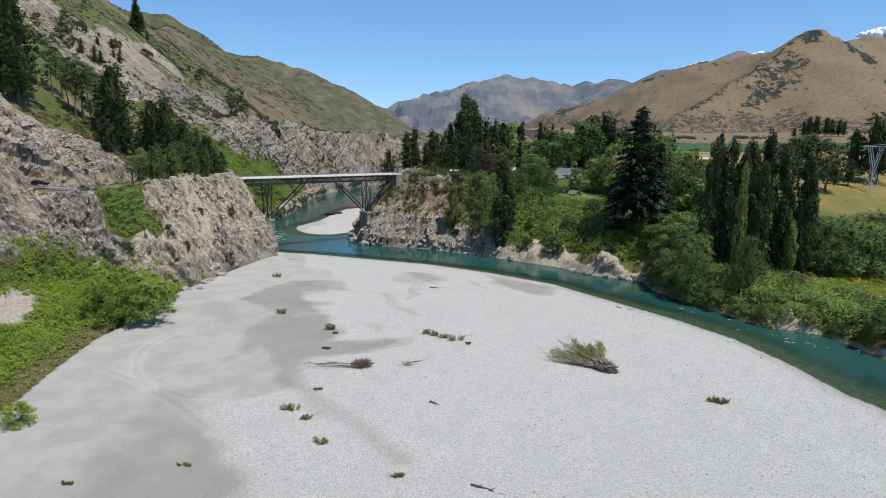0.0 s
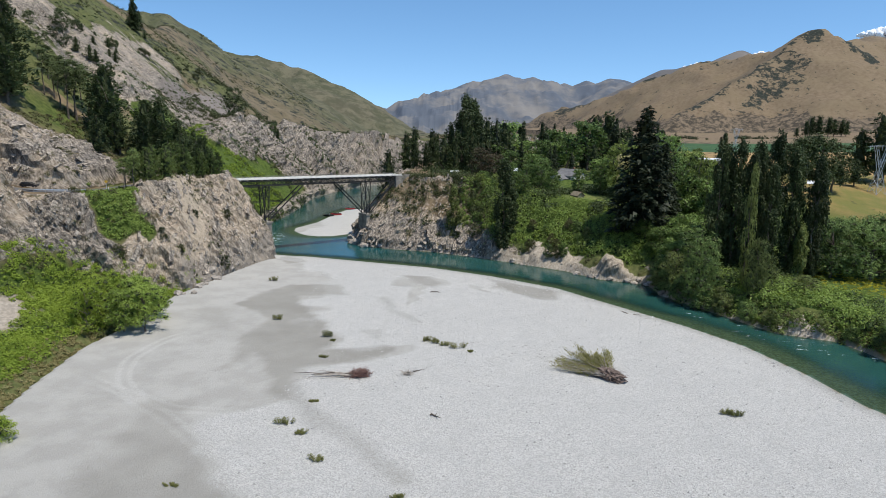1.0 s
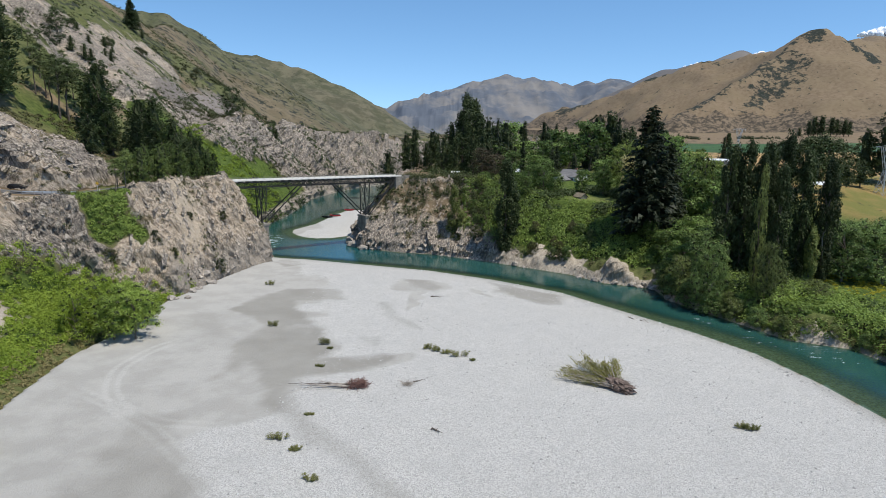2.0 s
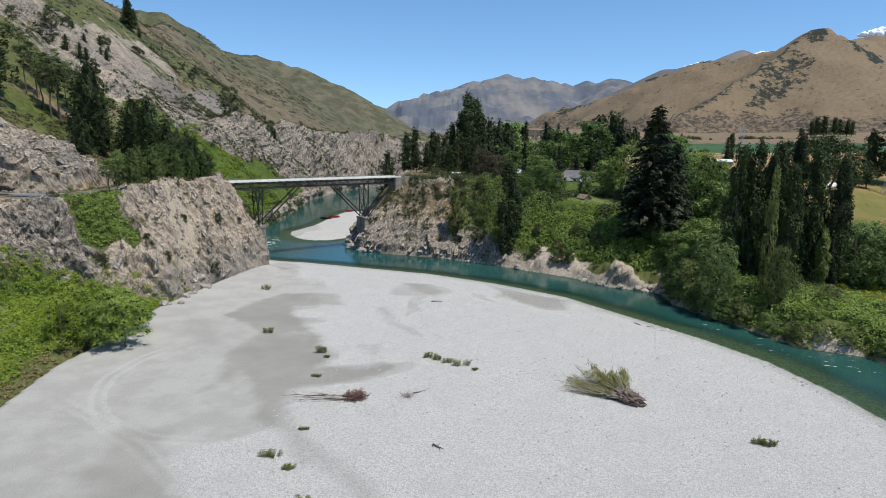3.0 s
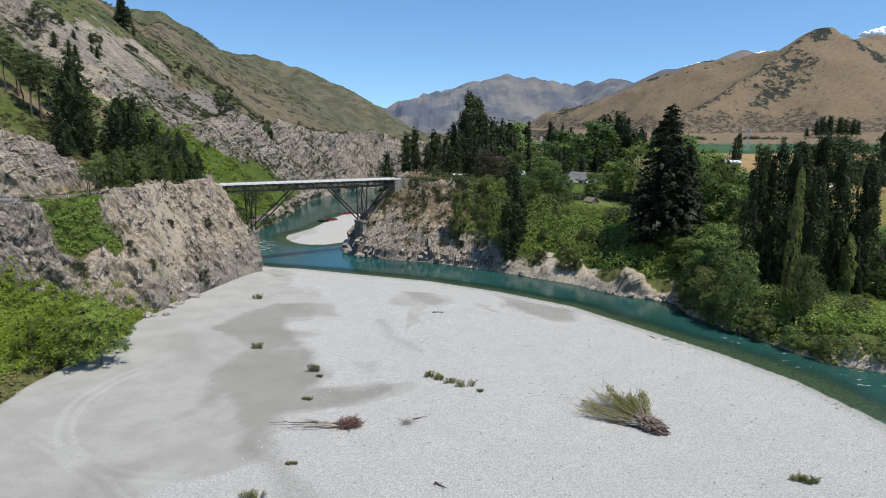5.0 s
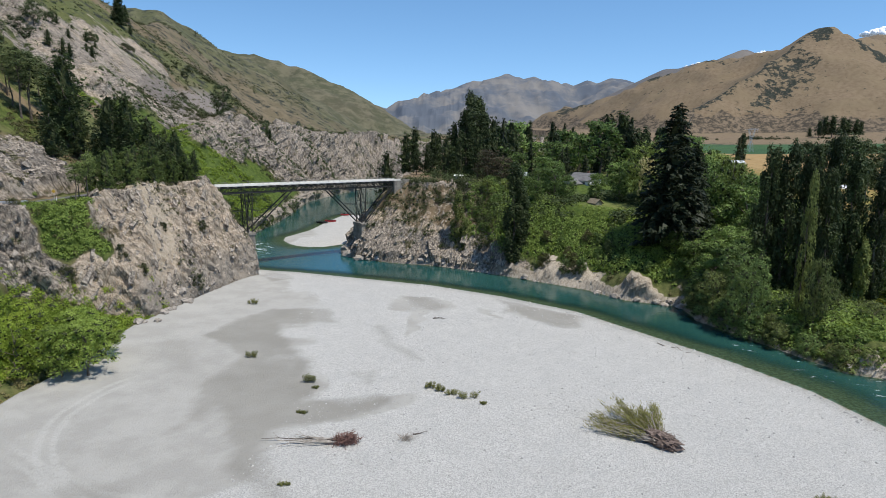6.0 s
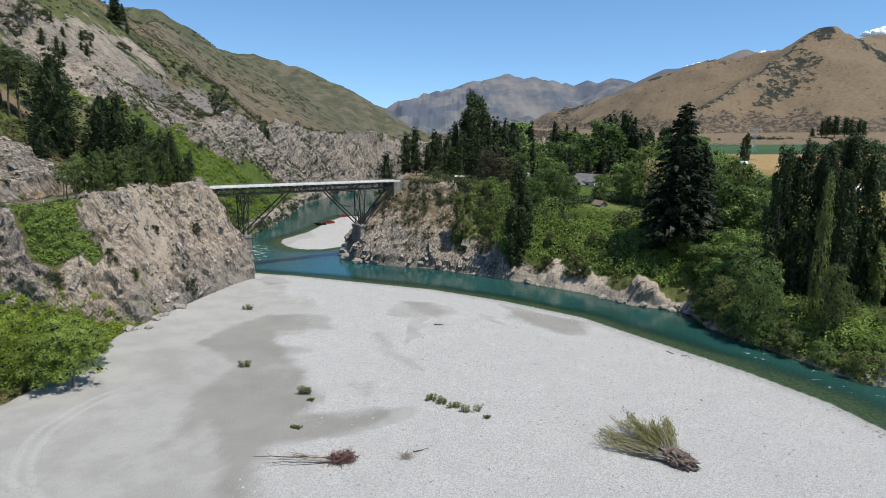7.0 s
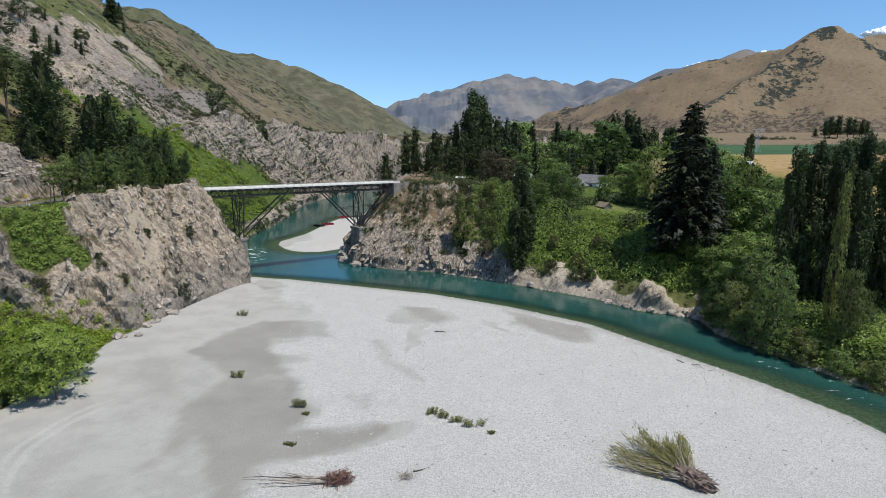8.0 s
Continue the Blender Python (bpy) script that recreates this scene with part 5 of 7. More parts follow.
def pylon(x, y, z, h, turn):
    """A lattice power tower: tapered body, waist, forked head and cross-arm."""
    py = root("power_pylon", x, y, z - 0.3, "grey steel lattice power pylon in the paddock", "pylon", turn=turn, scale=h / 30.0)
    base, waist, zw, arm = 3.4, 0.9, 14.5, 28.0
    corners = ((-1, -1), (1, -1), (1, 1), (-1, 1))
    levels = [(0, base), (5.0, 2.5), (9.5, 1.7), (zw, waist)]
    for cx, cy in corners:
        beam("leg", (cx * base, cy * base, 0), (cx * waist, cy * waist, zw), 0.24, 0.24, GALV, py)
    for (z0, r0), (z1, r1) in zip(levels, levels[1:]):
        for (ax, ay), (bx, by) in zip(corners, corners[1:] + corners[:1]):
            beam("brace", (ax * r0, ay * r0, z0), (bx * r1, by * r1, z1), 0.12, 0.12, GALV, py)
            beam("brace", (bx * r0, by * r0, z0), (ax * r1, ay * r1, z1), 0.12, 0.12, GALV, py)
            beam("girt", (ax * r1, ay * r1, z1), (bx * r1, by * r1, z1), 0.12, 0.12, GALV, py)
    for k in (-1, 1):
        for sy in (-1, 1):
            beam("fork", (k * waist, sy * waist, zw), (k * 5.2, sy * 0.7, arm), 0.2, 0.2, GALV, py)
            beam("fork", (-k * waist * 0.2, sy * waist, zw + 1.0), (k * 3.6, sy * 0.7, arm), 0.15, 0.15, GALV, py)
            for f in (0.25, 0.5, 0.75):
                a = (k * (waist + f * (5.2 - waist)), sy * (waist + f * (0.7 - waist)), zw + f * (arm - zw))
                b = (k * (f + 0.18) * 3.6, sy * 0.8, zw + 1 + (f + 0.18) * (arm - zw - 1))
                beam("brace", a, b, 0.1, 0.1, GALV, py)
    for sy in (-0.7, 0.7):
        beam("cross_arm", (-9.5, sy, arm), (9.5, sy, arm), 0.18, 0.18, GALV, py)
        beam("cross_arm", (-9.5, sy * 0.3, arm + 0.3), (9.5, sy * 0.3, arm + 1.6), 0.1, 0.1, GALV, py)
        for i in range(12):
            beam("brace", (-9.5 + i * 1.58, sy, arm), (-8.7 + i * 1.58, -sy, arm), 0.08, 0.08, GALV, py)
    for px in (-8.8, 0, 8.8):
        beam("insulator", (px, 0, arm - 2.4), (px, 0, arm), 0.14, 0.14, GALV, py)


pylon(266, 392, ground_z(266, 392), 31, 14)
pylon(281, 622, ground_z(281, 622), 22, 14)


def jet_boat(x, y, turn, paint, label):
    """An open jet boat: hull with a raked bow, rubber gunwale, seats and screen."""
    b = root("jet_boat", x, y, ground_z(x, y) + 0.02, label, "boat", "jet boats on the bar", turn=turn)
    bm = bmesh.new()
    rows = []
    for sx, half, keel, rim in ((-3.2, 1.15, 0.12, 1.0), (-1, 1.25, 0.08, 1.05), (1.2, 1.15, 0.12, 1.12), (2.6, 0.7, 0.35, 1.22), (3.3, 0.12, 0.8, 1.28)):
        rows.append([bm.verts.new(p) for p in ((sx, 0, keel), (sx, half * 0.8, keel + 0.25), (sx, half, rim), (sx, half * 0.82, rim), (sx, half * 0.7, 0.55 + keel * 0.5), (sx, -half * 0.7, 0.55 + keel * 0.5), (sx, -half * 0.82, rim), (sx, -half, rim), (sx, -half * 0.8, keel + 0.25))])
    for a, c in zip(rows, rows[1:]):
        for k in range(9):
            bm.faces.new((a[k], a[(k + 1) % 9], c[(k + 1) % 9], c[k]))
    bm.faces.new(rows[0][::-1])
    bm.faces.new(rows[-1])
    part("hull", bm, paint, b)
    for sy in (-1.05, 1.05):
        beam("gunwale", (-3.1, sy, 1.06), (2.0, sy * 0.95, 1.2), 0.22, 0.2, BLACK, b)
    for sx in (-2.0, -1.0, 0.0):
        part("seat", bevelled(0.5, 1.7, 0.5, 0.08), BLACK, b).location = (sx, 0, 0.6)
    sc = part("windscreen", bevelled(0.06, 1.6, 0.5, 0.01), DARK_GLASS, b)
    sc.matrix_basis = pose(0.9, 0, 1.1, 0, -25, 0)
    for sy in (-0.9, 0.9):
        beam("roll_bar", (-0.5, sy, 1.0), (-0.6, sy * 0.85, 1.9), 0.07, 0.07, GALV, b)
    beam("roll_bar", (-0.6, -0.77, 1.9), (-0.6, 0.77, 1.9), 0.07, 0.07, GALV, b)


jet_boat(-66.5, 387, 200, RED, "red jet boat beached on the gravel bar")
jet_boat(-70.5, 382.5, 195, DARK_PAINT, "black jet boat beached on the gravel bar")
jet_boat(-62.5, 416, 215, RED, "red jet boat drawn up on the gravel bar")


# ---- things on the gravel ----
DEADWOOD = plain("bleached_deadwood", (0.22, 0.19, 0.16), (0.42, 0.38, 0.33), 1.5, 0.9)
DARKWOOD = plain("dark_wet_wood", (0.06, 0.048, 0.04), (0.14, 0.115, 0.095), 1.5, 0.9)
ROOTS = plain("red_brown_roots", (0.1, 0.055, 0.045), (0.27, 0.155, 0.13), 2.0, 0.95)
STONE = Nodes("river_stone", 0.9, 0.2)
STONE = STONE.done(STONE.mix(STONE.ramp(STONE.island(), 0.05, 0.95), (0.33, 0.323, 0.307), (0.54, 0.53, 0.503)))
BOULDER = plain("bank_boulder", (0.2, 0.178, 0.152), (0.42, 0.375, 0.325), 0.9, 0.92, 0.0, 0.6)


def spray(rng, a, b, wander, k=5):
    """Points of a crooked stem from a to b."""
    a, b = np.asarray(a, float), np.asarray(b, float)
    return [tuple(a + (b - a) * i / (k - 1) + rng.normal(size=3) * wander * (0 < i)) for i in range(k)]


EARTH = plain("grey_brown_roots", (0.09, 0.066, 0.055), (0.25, 0.19, 0.16), 2.0, 0.95)


def uprooted_willow(x, y, z):
    """A whole willow clump washed down and lying on its side, its stems fanned out from the roots."""
    rng = np.random.default_rng(3)
    wl = root("uprooted_willow", x, y, z, "uprooted green willow clump lying on the gravel", "uprooted tree")
    ball = bmesh.new()
    bmesh.ops.create_icosphere(ball, subdivisions=4, radius=1)
    for v in ball.verts:
        k = 1 + 0.35 * noise.noise(v.co * 2.1) + 0.4 * noise.noise(v.co * 5.0) + 0.25 * noise.noise(v.co * 12.0)
        u, w, h = v.co.x * 3.3 * k, v.co.y * 1.7 * k, v.co.z * 1.25 * k
        v.co = Vector((-0.62 * u + 0.78 * w - 0.9, 0.78 * u + 0.62 * w + 1.3, max(h + 0.75, -0.3)))
    part("root_ball", ball, EARTH, wl, "grey-brown root ball full of earth")
    rb = bmesh.new()
    for i in range(260):
        u = unit(rng.normal(size=3))
        a = np.array([-0.62 * u[0] * 2.9 + 0.78 * u[1] * 1.5 - 0.9, 0.78 * u[0] * 2.9 + 0.62 * u[1] * 1.5 + 1.3, abs(u[2]) * 1.2 + 0.5])
        tube(rb, spray(rng, a, a + rng.normal(size=3) * (0.9, 0.9, 0.4) + (0, 0, 0.1), 0.16, 4), [0.05, 0.04, 0.03, 0.012], 3)
    part("roots", rb, EARTH, wl)
    leaf = []
    for i in range(96):
        a = radians(rng.uniform(82, 158))
        length = rng.uniform(8.0, 15.0) * (0.86 if a < 1.8 else 1.0)
        lift = rng.uniform(0.3, 1.2) + (2.6 * rng.random() if a < 2.35 else 0.9 * rng.random())
        tip = np.array([math.cos(a) * length, math.sin(a) * length, lift])
        foot = np.array([-0.8 + rng.normal() * 0.6, 1.4 + rng.normal() * 0.9, 0.7 + 0.5 * rng.random()])
        pts = spray(rng, foot, tip, 0.2, 5)
        part("stem", tube(bmesh.new(), pts, [0.12, 0.095, 0.07, 0.045, 0.02], 4), DEADWOOD, wl)
        n_leaf = 62 if a < 2.45 else 26
        f = rng.uniform(1.3, 4.0, n_leaf)
        i0 = np.minimum(f.astype(int), 3)
        p = np.array(pts)
        at = p[i0] + (p[i0 + 1] - p[i0]) * (f - i0)[:, None] + rng.normal(size=(n_leaf, 3)) * (0.3, 0.3, 0.24)
        at[:, 2] = np.maximum(at[:, 2], 0.2)
        d = unit(unit(tip - foot) + (0, 0, 0.35) + 0.38 * rng.normal(size=(n_leaf, 3)))
        w = unit(np.cross(d, rng.normal(size=(n_leaf, 3))))
        size = rng.uniform(0.45, 0.95, (n_leaf, 1))
        leaf.append(np.stack([at - d * size * 0.5 + w * 0.07, at - d * size * 0.5 - w * 0.07, at + d * size * 0.6], 1))
    part("foliage", quads_mesh("foliage", np.concatenate(leaf), LEAF["olive_green"]), None, wl, "fading green leaves")


LEAF["weed"] = leaf_material("gravel_weed_leaf", (0.1, 0.115, 0.035), (0.27, 0.27, 0.095), 0.35)
LEAF["olive_green"] = leaf_material("snag_leaf", (0.19, 0.19, 0.06), (0.46, 0.43, 0.17), 0.45)
uprooted_willow(36.4, 128.4, ground_z(36.4, 128.4))


def uprooted_dead_tree(x, y, z):
    rng = np.random.default_rng(4)
    dt = root("uprooted_dead_tree", x, y, z, "dead tree with reddish roots lying on the gravel", "driftwood")
    rb = bmesh.new()
    for i in range(300):
        u = rng.normal(size=3) * (0.75, 0.5, 0.45)
        a = np.array([u[0] - 0.6, u[1] + 0.2 * u[0], 0.25 + abs(u[2])])
        end = a + rng.normal(size=3) * (0.75, 0.55, 0.4) + (0.3, 0.1, 0.15)
        end[2] = max(end[2], 0.1)
        tube(rb, spray(rng, a, end, 0.22, 5), [0.085, 0.07, 0.055, 0.035, 0.015], 3)
    part("roots", rb, ROOTS, dt, "tangle of reddish roots")
    for i in range(7):
        st = bmesh.new()
        a = rng.uniform(radians(166), radians(190))
        length = rng.uniform(7, 14.5)
        pts = spray(rng, (-0.5, (i - 3) * 0.22, 0.55), (math.cos(a) * length, math.sin(a) * length, rng.uniform(0.15, 0.9)), 0.16, 6)
        tube(st, pts, [0.22, 0.18, 0.14, 0.1, 0.07, 0.03], 5)
        for p in pts[2:5]:
            tube(st, spray(rng, p, np.array(p) + (-rng.uniform(0.8, 2), rng.normal() * 0.7, rng.uniform(0, 0.6)), 0.08, 3), [0.05, 0.03, 0.012], 3)
        part("stem", st, DEADWOOD if i % 4 else DARKWOOD, dt)


uprooted_dead_tree(-16.2, 127.2, ground_z(-16.2, 127.2))


def weed(x, y, size, wide, label, kind="weed", seed=0):
    """A low clump of shoots growing from the gravel."""
    rng = np.random.default_rng(seed + 50)
    wd = root("gravel_weed", x, y, ground_z(x, y), label, "plant", "gravel weeds")
    st, tips = bmesh.new(), []
    for i in range(15):
        a, r = rng.uniform(0, math.tau), rng.random() ** 0.5 * rng.uniform(0.6, 1.25)
        base = np.array([math.cos(a) * r * wide * 0.5, math.sin(a) * r * size * 0.5, 0])
        tip = base * 1.35 + (rng.normal() * 0.15, rng.normal() * 0.15, size * rng.uniform(0.5, 1.0))
        tube(st, [tuple(base - (0, 0, 0.1)), tuple((base + tip) / 2), tuple(tip)], [0.035, 0.025, 0.01], 3)
        tips += [(*tip, 0.2 * size + 0.1, 0.2 * size + 0.1, 0.16 * size + 0.1), (*((base + tip) / 2), 0.22 * size + 0.1, 0.22 * size + 0.1, 0.2 * size)]
    part("stems", st, DARKWOOD, wd)
    part("foliage", quads_mesh("foliage", leaves(rng, tips, 26, 0.17 + 0.05 * size, 0.5, 0.2), LEAF[kind]), None, wd)


WEEDS = [(-56.8, 209, 1.7, 2.2), (-44.3, 166, 1.7, 2.0), (-27.6, 152, 2.0, 2.4), (-26.2, 149, 0.6, 0.9), (-3.8, 150.4, 1.5, 2.2), (-1.6, 149.2, 1.5, 2.2), (0.9, 147.6, 1.3, 2.0),
         (3.6, 146, 1.7, 3.0), (6.8, 143.3, 0.7, 0.8), (-26.6, 105.4, 1.4, 2.6), (-23.4, 102, 1.0, 1.2), (-18.7, 93.4, 1.0, 1.9), (-5.4, 84.2, 0.7, 1.2), (-37.5, 85.5, 0.5, 2.4),
         (53.2, 113.6, 1.2, 2.2), (54.6, 112.6, 1.2, 2.4), (-26.5, 138, 0.6, 1.5), (-23.5, 114.6, 0.5, 1.4), (-52, 80, 0.5, 1.2)]
for i, (x, y, s, w) in enumerate(WEEDS):
    weed(x, y, s * 0.78, w * 1.1, "low olive green weed clump on the bare gravel" if s > 0.8 else "tiny tuft of weed on the gravel", "weed", i)


def twig_tangle(x, y, wide, seed):
    """A small washed-up tangle of bare twigs."""
    rng = np.random.default_rng(seed)
    tg = root("twig_tangle", x, y, ground_z(x, y), "small washed-up tangle of bare grey twigs", "driftwood")
    bm = bmesh.new()
    for i in range(70):
        a = np.array([rng.normal() * 0.3 * wide, rng.normal() * 0.25 * wide, 0.05 + 0.3 * rng.random()])
        tube(bm, spray(rng, a, a + rng.normal(size=3) * (0.5, 0.4, 0.2) * wide + (0, 0, 0.45), 0.1, 4), [0.045, 0.035, 0.025, 0.01], 3)
    part("twigs", bm, DEADWOOD, tg)


twig_tangle(-6.9, 128.8, 1.7, 77)


def driftwood(x, y, length, turn, label, seed, dark=True, forks=3):
    rng = np.random.default_rng(seed)
    d = root("driftwood", x, y, ground_z(x, y), label, "driftwood", "driftwood pieces", turn=turn)
    bm = bmesh.new()
    pts = spray(rng, (-length / 2, 0, 0.12), (length / 2, 0, 0.2), 0.1 * length ** 0.5, 6)
    tube(bm, pts, [0.16, 0.15, 0.12, 0.09, 0.06, 0.03], 6)
    for p in pts[1:1 + forks]:
        tube(bm, spray(rng, p, np.array(p) + (rng.uniform(0.3, 1.2), rng.normal() * 0.8, rng.uniform(0.1, 0.7)), 0.06, 3), [0.08, 0.05, 0.02], 4)
    part("log", bm, DARKWOOD if dark else DEADWOOD, d)


for i, (x, y, l, a, dk) in enumerate([(7.5, 81.2, 5.5, -25, True), (-2.2, 198.4, 3.4, 5, True), (-0.8, 109.4, 2.2, -30, True), (-5.2, 131, 1.6, 20, True), (56.5, 182, 9, -52, False),
                                      (87, 171, 5, 30, False), (99.5, 164.5, 6, 10, False), (96, 167, 4, -35, False), (92, 169, 4.5, 55, False), (94, 167.5, 3.5, 80, False), (97.5, 166.5, 5, 35, False), (90, 171.5, 4, 110, False), (84, 183, 4, 100, False), (78.5, 197, 5, 120, False), (76, 203, 4, 75, False), (103, 165, 7, -12, False), (80, 196, 4, 60, False)]):
    driftwood(x, y, l, a, "dark stranded branch on pale gravel" if dk else "bleached log stranded at the water's edge", i, dk)


def boulder(x, y, r, seed, flat=0.65):
    bm = bmesh.new()
    bmesh.ops.create_icosphere(bm, subdivisions=2, radius=1)
    off = Vector((seed * 3.7, seed * 1.3, seed * 0.9))
    for v in bm.verts:
        v.co = Vector((v.co.x * r, v.co.y * r * 0.8, v.co.z * r * flat)) * (1 + 0.45 * noise.noise(v.co * 1.3 + off) + 0.15 * noise.noise(v.co * 4 + off))
    ob = part("boulder", bm, BOULDER)
    ob.matrix_world = pose(x, y, max(ground_z(x, y), -0.2) + r * flat * 0.25, 0, 0, seed * 53)
    return tagged(ob, "grey angular boulder at the river's edge", "boulder", "river boulders")


brng = np.random.default_rng(12)
for i in range(58):
    k = int(brng.integers(3))
    if k == 0:
        j = 9 + int(brng.integers(5))
        (ax, ay), (bx, by), t = BANK[j], BANK[j + 1], brng.random()
        x, y = ax + (bx - ax) * t + brng.normal() * 0.6, ay + (by - ay) * t + brng.normal() * 0.6
    elif k == 1:
        t = brng.random()
        x, y = -38 + 42 * t + brng.normal(), 284.5 - 9.5 * t + brng.normal() * 0.8
    else:
        t = brng.random()
        x, y = -72 - 6 * t + brng.normal() * 1.0, 255 - 70 * t + brng.normal() * 2
    boulder(float(x), float(y), float(brng.uniform(0.5, 1.7)), i)
for x, y, r in [(81, 203, 2.4), (83.5, 199, 1.8), (-41, 291, 3.2), (-43, 297, 3.0), (-36, 284, 2.6)]:
    boulder(x, y, r, int(x * 3) % 17)

# broken rock standing out of the cliffs, too many to count
def cliff_rocks(name, mask, count, size, label, material, seed):
    rng = np.random.default_rng(seed)
    pick = rng.choice(np.flatnonzero(mask.ravel()), count)
    p = np.stack([GXP.ravel()[pick], GYP.ravel()[pick], GZP.ravel()[pick]], 1)
    n = unit(np.stack([-dzx.ravel()[pick], -dzy.ravel()[pick], np.ones(count)], 1) + 0.22 * rng.normal(size=(count, 3)))
    a = unit(np.array([0.25, 0.5, 0.83]) + 0.35 * rng.normal(size=(count, 3)))
    a = unit(a - n * (a * n).sum(1, keepdims=True))
    b = np.cross(n, a)
    s = rng.uniform(*size, (count, 1))
    la, lb, ln = s * rng.uniform(0.9, 2.2, (count, 1)), s * rng.uniform(0.4, 0.9, (count, 1)), s * rng.uniform(0.25, 0.6, (count, 1))
    p = p - n * ln * 0.35
    co = np.stack([p + a * la * i + b * lb * j + n * ln * k for k in (-1, 1) for j in (-1, 1) for i in (-1, 1)], 1)
    co = co + rng.normal(size=co.shape) * s[:, None] * 0.2
    quad = np.array([[0, 2, 3, 1], [4, 5, 7, 6], [0, 1, 5, 4], [2, 6, 7, 3], [0, 4, 6, 2], [1, 3, 7, 5]])
    faces = (np.arange(count)[:, None, None] * 8 + quad).reshape(-1, 4)
    me = bpy.data.meshes.new(name)
    me.vertices.add(8 * count)
    me.vertices.foreach_set("co", co.astype(np.float32).ravel())
    me.loops.add(faces.size)
    me.loops.foreach_set("vertex_index", faces.astype(np.int32).ravel())
    me.polygons.add(len(faces))
    me.polygons.foreach_set("loop_start", np.arange(0, faces.size, 4, dtype=np.int32))
    me.polygons.foreach_set("use_smooth", np.zeros(len(faces), bool))
    me.update()
    me.validate()
    me.materials.append(material)
    tagged(new(name, me), label, "rock", kind="stuff")


def cliff_block(name, tan):
    n = Nodes(name, 0.95, 0.15)
    fine, mid, tint = n.noise(1.4, 6, 0.65), n.noise(0.16, 5), n.noise(0.55, 5, 0.7)
    colour, strata, block = rock_colour(n, fine, mid, tint, tan)
    n.bump(n.math("ADD", strata, n.math("MULTIPLY", fine, 0.4)), 0.8, 0.6)
    return n.done(colour)


def ledge_scrub(name, mask, count, kind, label, radius, tall, per, leaf, seed):
    """Uncountable shrubs rooted on the broken faces, too many to count."""
    rng = np.random.default_rng(seed)
    pick = rng.choice(np.flatnonzero(mask.ravel()), count)
    r = rng.uniform(*radius, count) * rng.uniform(0.5, 1.0, count)
    clumps = np.stack([GXP.ravel()[pick], GYP.ravel()[pick], GZP.ravel()[pick] + r * tall * 0.3, r, r, r * tall], 1)
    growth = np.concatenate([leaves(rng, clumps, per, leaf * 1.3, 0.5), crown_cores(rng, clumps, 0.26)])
    tagged(part(name, quads_mesh(name, growth, LEAF[kind], False, 8 * len(clumps), INNER_SHADE), None), label, "vegetation", kind="stuff")


CLIFF = cliff_block("cliff_block", 0.25)
PALE_BLOCK = plain("pale_bank_block", (0.27, 0.23, 0.18), (0.5, 0.44, 0.36), 0.8, 0.95, 0.0, 0.6)
rough_face = (CRAGGY > 0.35) & (COVERS["c_lush"] < 0.3) & (COV["d_road"] > 6)
cliff_rocks("cliff_rocks", rough_face & COV["left"] & (GY < 300) , 1700, (0.15, 0.45), "broken grey rock on the promontory cliff", CLIFF, 31)
cliff_rocks("scarp_rocks", rough_face & COV["right"] & (GX < 24), 700, (0.2, 0.6), "broken grey rock on the river scarp", CLIFF, 32)
cliff_rocks("scarp_slabs", rough_face & COV["right"] & (GX < 24) & (GZ < 11), 150, (0.5, 1.3), "large tilted grey slabs at the foot of the scarp", CLIFF, 35)
cliff_rocks("cliff_slabs", rough_face & COV["left"] & (GY < 300) & (GY > 165), 420, (0.4, 1.1), "tilted grey slabs standing out of the promontory", CLIFF, 36)
cliff_rocks("gorge_rocks", rough_face & COV["left"] & (GY > 330) & (COV["d_foot"] < 75), 700, (0.3, 0.9), "craggy grey rock on the gorge wall", CLIFF, 33)
cliff_rocks("bank_rocks", (COV["pale"] > 0.5), 70, (0.25, 0.7), "pale weathered rock along the river bank", PALE_BLOCK, 34)

patchy = fbm(GX + 0.6 * GZ, GY, 26, 3, 301) + 0.5 * fbm(GX, GY + GZ, 8, 2, 303)
gorge_face = COV["left"] & (GY > 330) & (GY < 660) & (COV["d_foot"] < 95) & (COVERS["c_lush"] < 0.4)
ledge_scrub("gorge_ledge_scrub", gorge_face & (patchy > 0.05), 2200, "dark_scrub", "dark green scrub clinging to the gorge wall", (0.9, 2.6), 0.8, 11, 0.75, 41)
ledge_scrub("gorge_ledge_grass", gorge_face & (patchy < -0.1), 700, "olive", "olive tussocks on the ledges of the gorge wall", (0.6, 1.6), 0.6, 10, 0.6, 42)
scarp_face = COV["right"] & (GX < 24) & (GX > -50) & (COV["d_bank"] > 6) & (COV["d_bank"] < 36) & (GY < 330)
ledge_scrub("scarp_ledge_scrub", scarp_face & (patchy > 0.1) & (GZ > 9), 280, "scarp_leaf", "olive green scrub on the upper scarp", (1.5, 3.8), 0.75, 26, 0.5, 43)
ledge_scrub("scarp_bramble", COV["right"] & (GX > 9) & (GX < 23) & (COV["d_bank"] > 9) & (COV["d_bank"] < 34) & (GY < 310), 330, "bank", "bright green bramble covering the steep bank", (0.9, 2.2), 0.8, 30, 0.55, 44)
cliff_face = COV["left"] & (GY > 165) & (GY < 266) & (COV["d_foot"] < 26) & (COV["d_foot"] > 2) & (COVERS["c_lush"] < 0.3) & (COVERS["c_earth"] < 0.4)
ledge_scrub("cliff_ledge_scrub", cliff_face & (patchy > 0.22), 300, "scarp_leaf", "small olive shrubs in the clefts of the cliff", (0.4, 1.2), 0.8, 16, 0.36, 45)
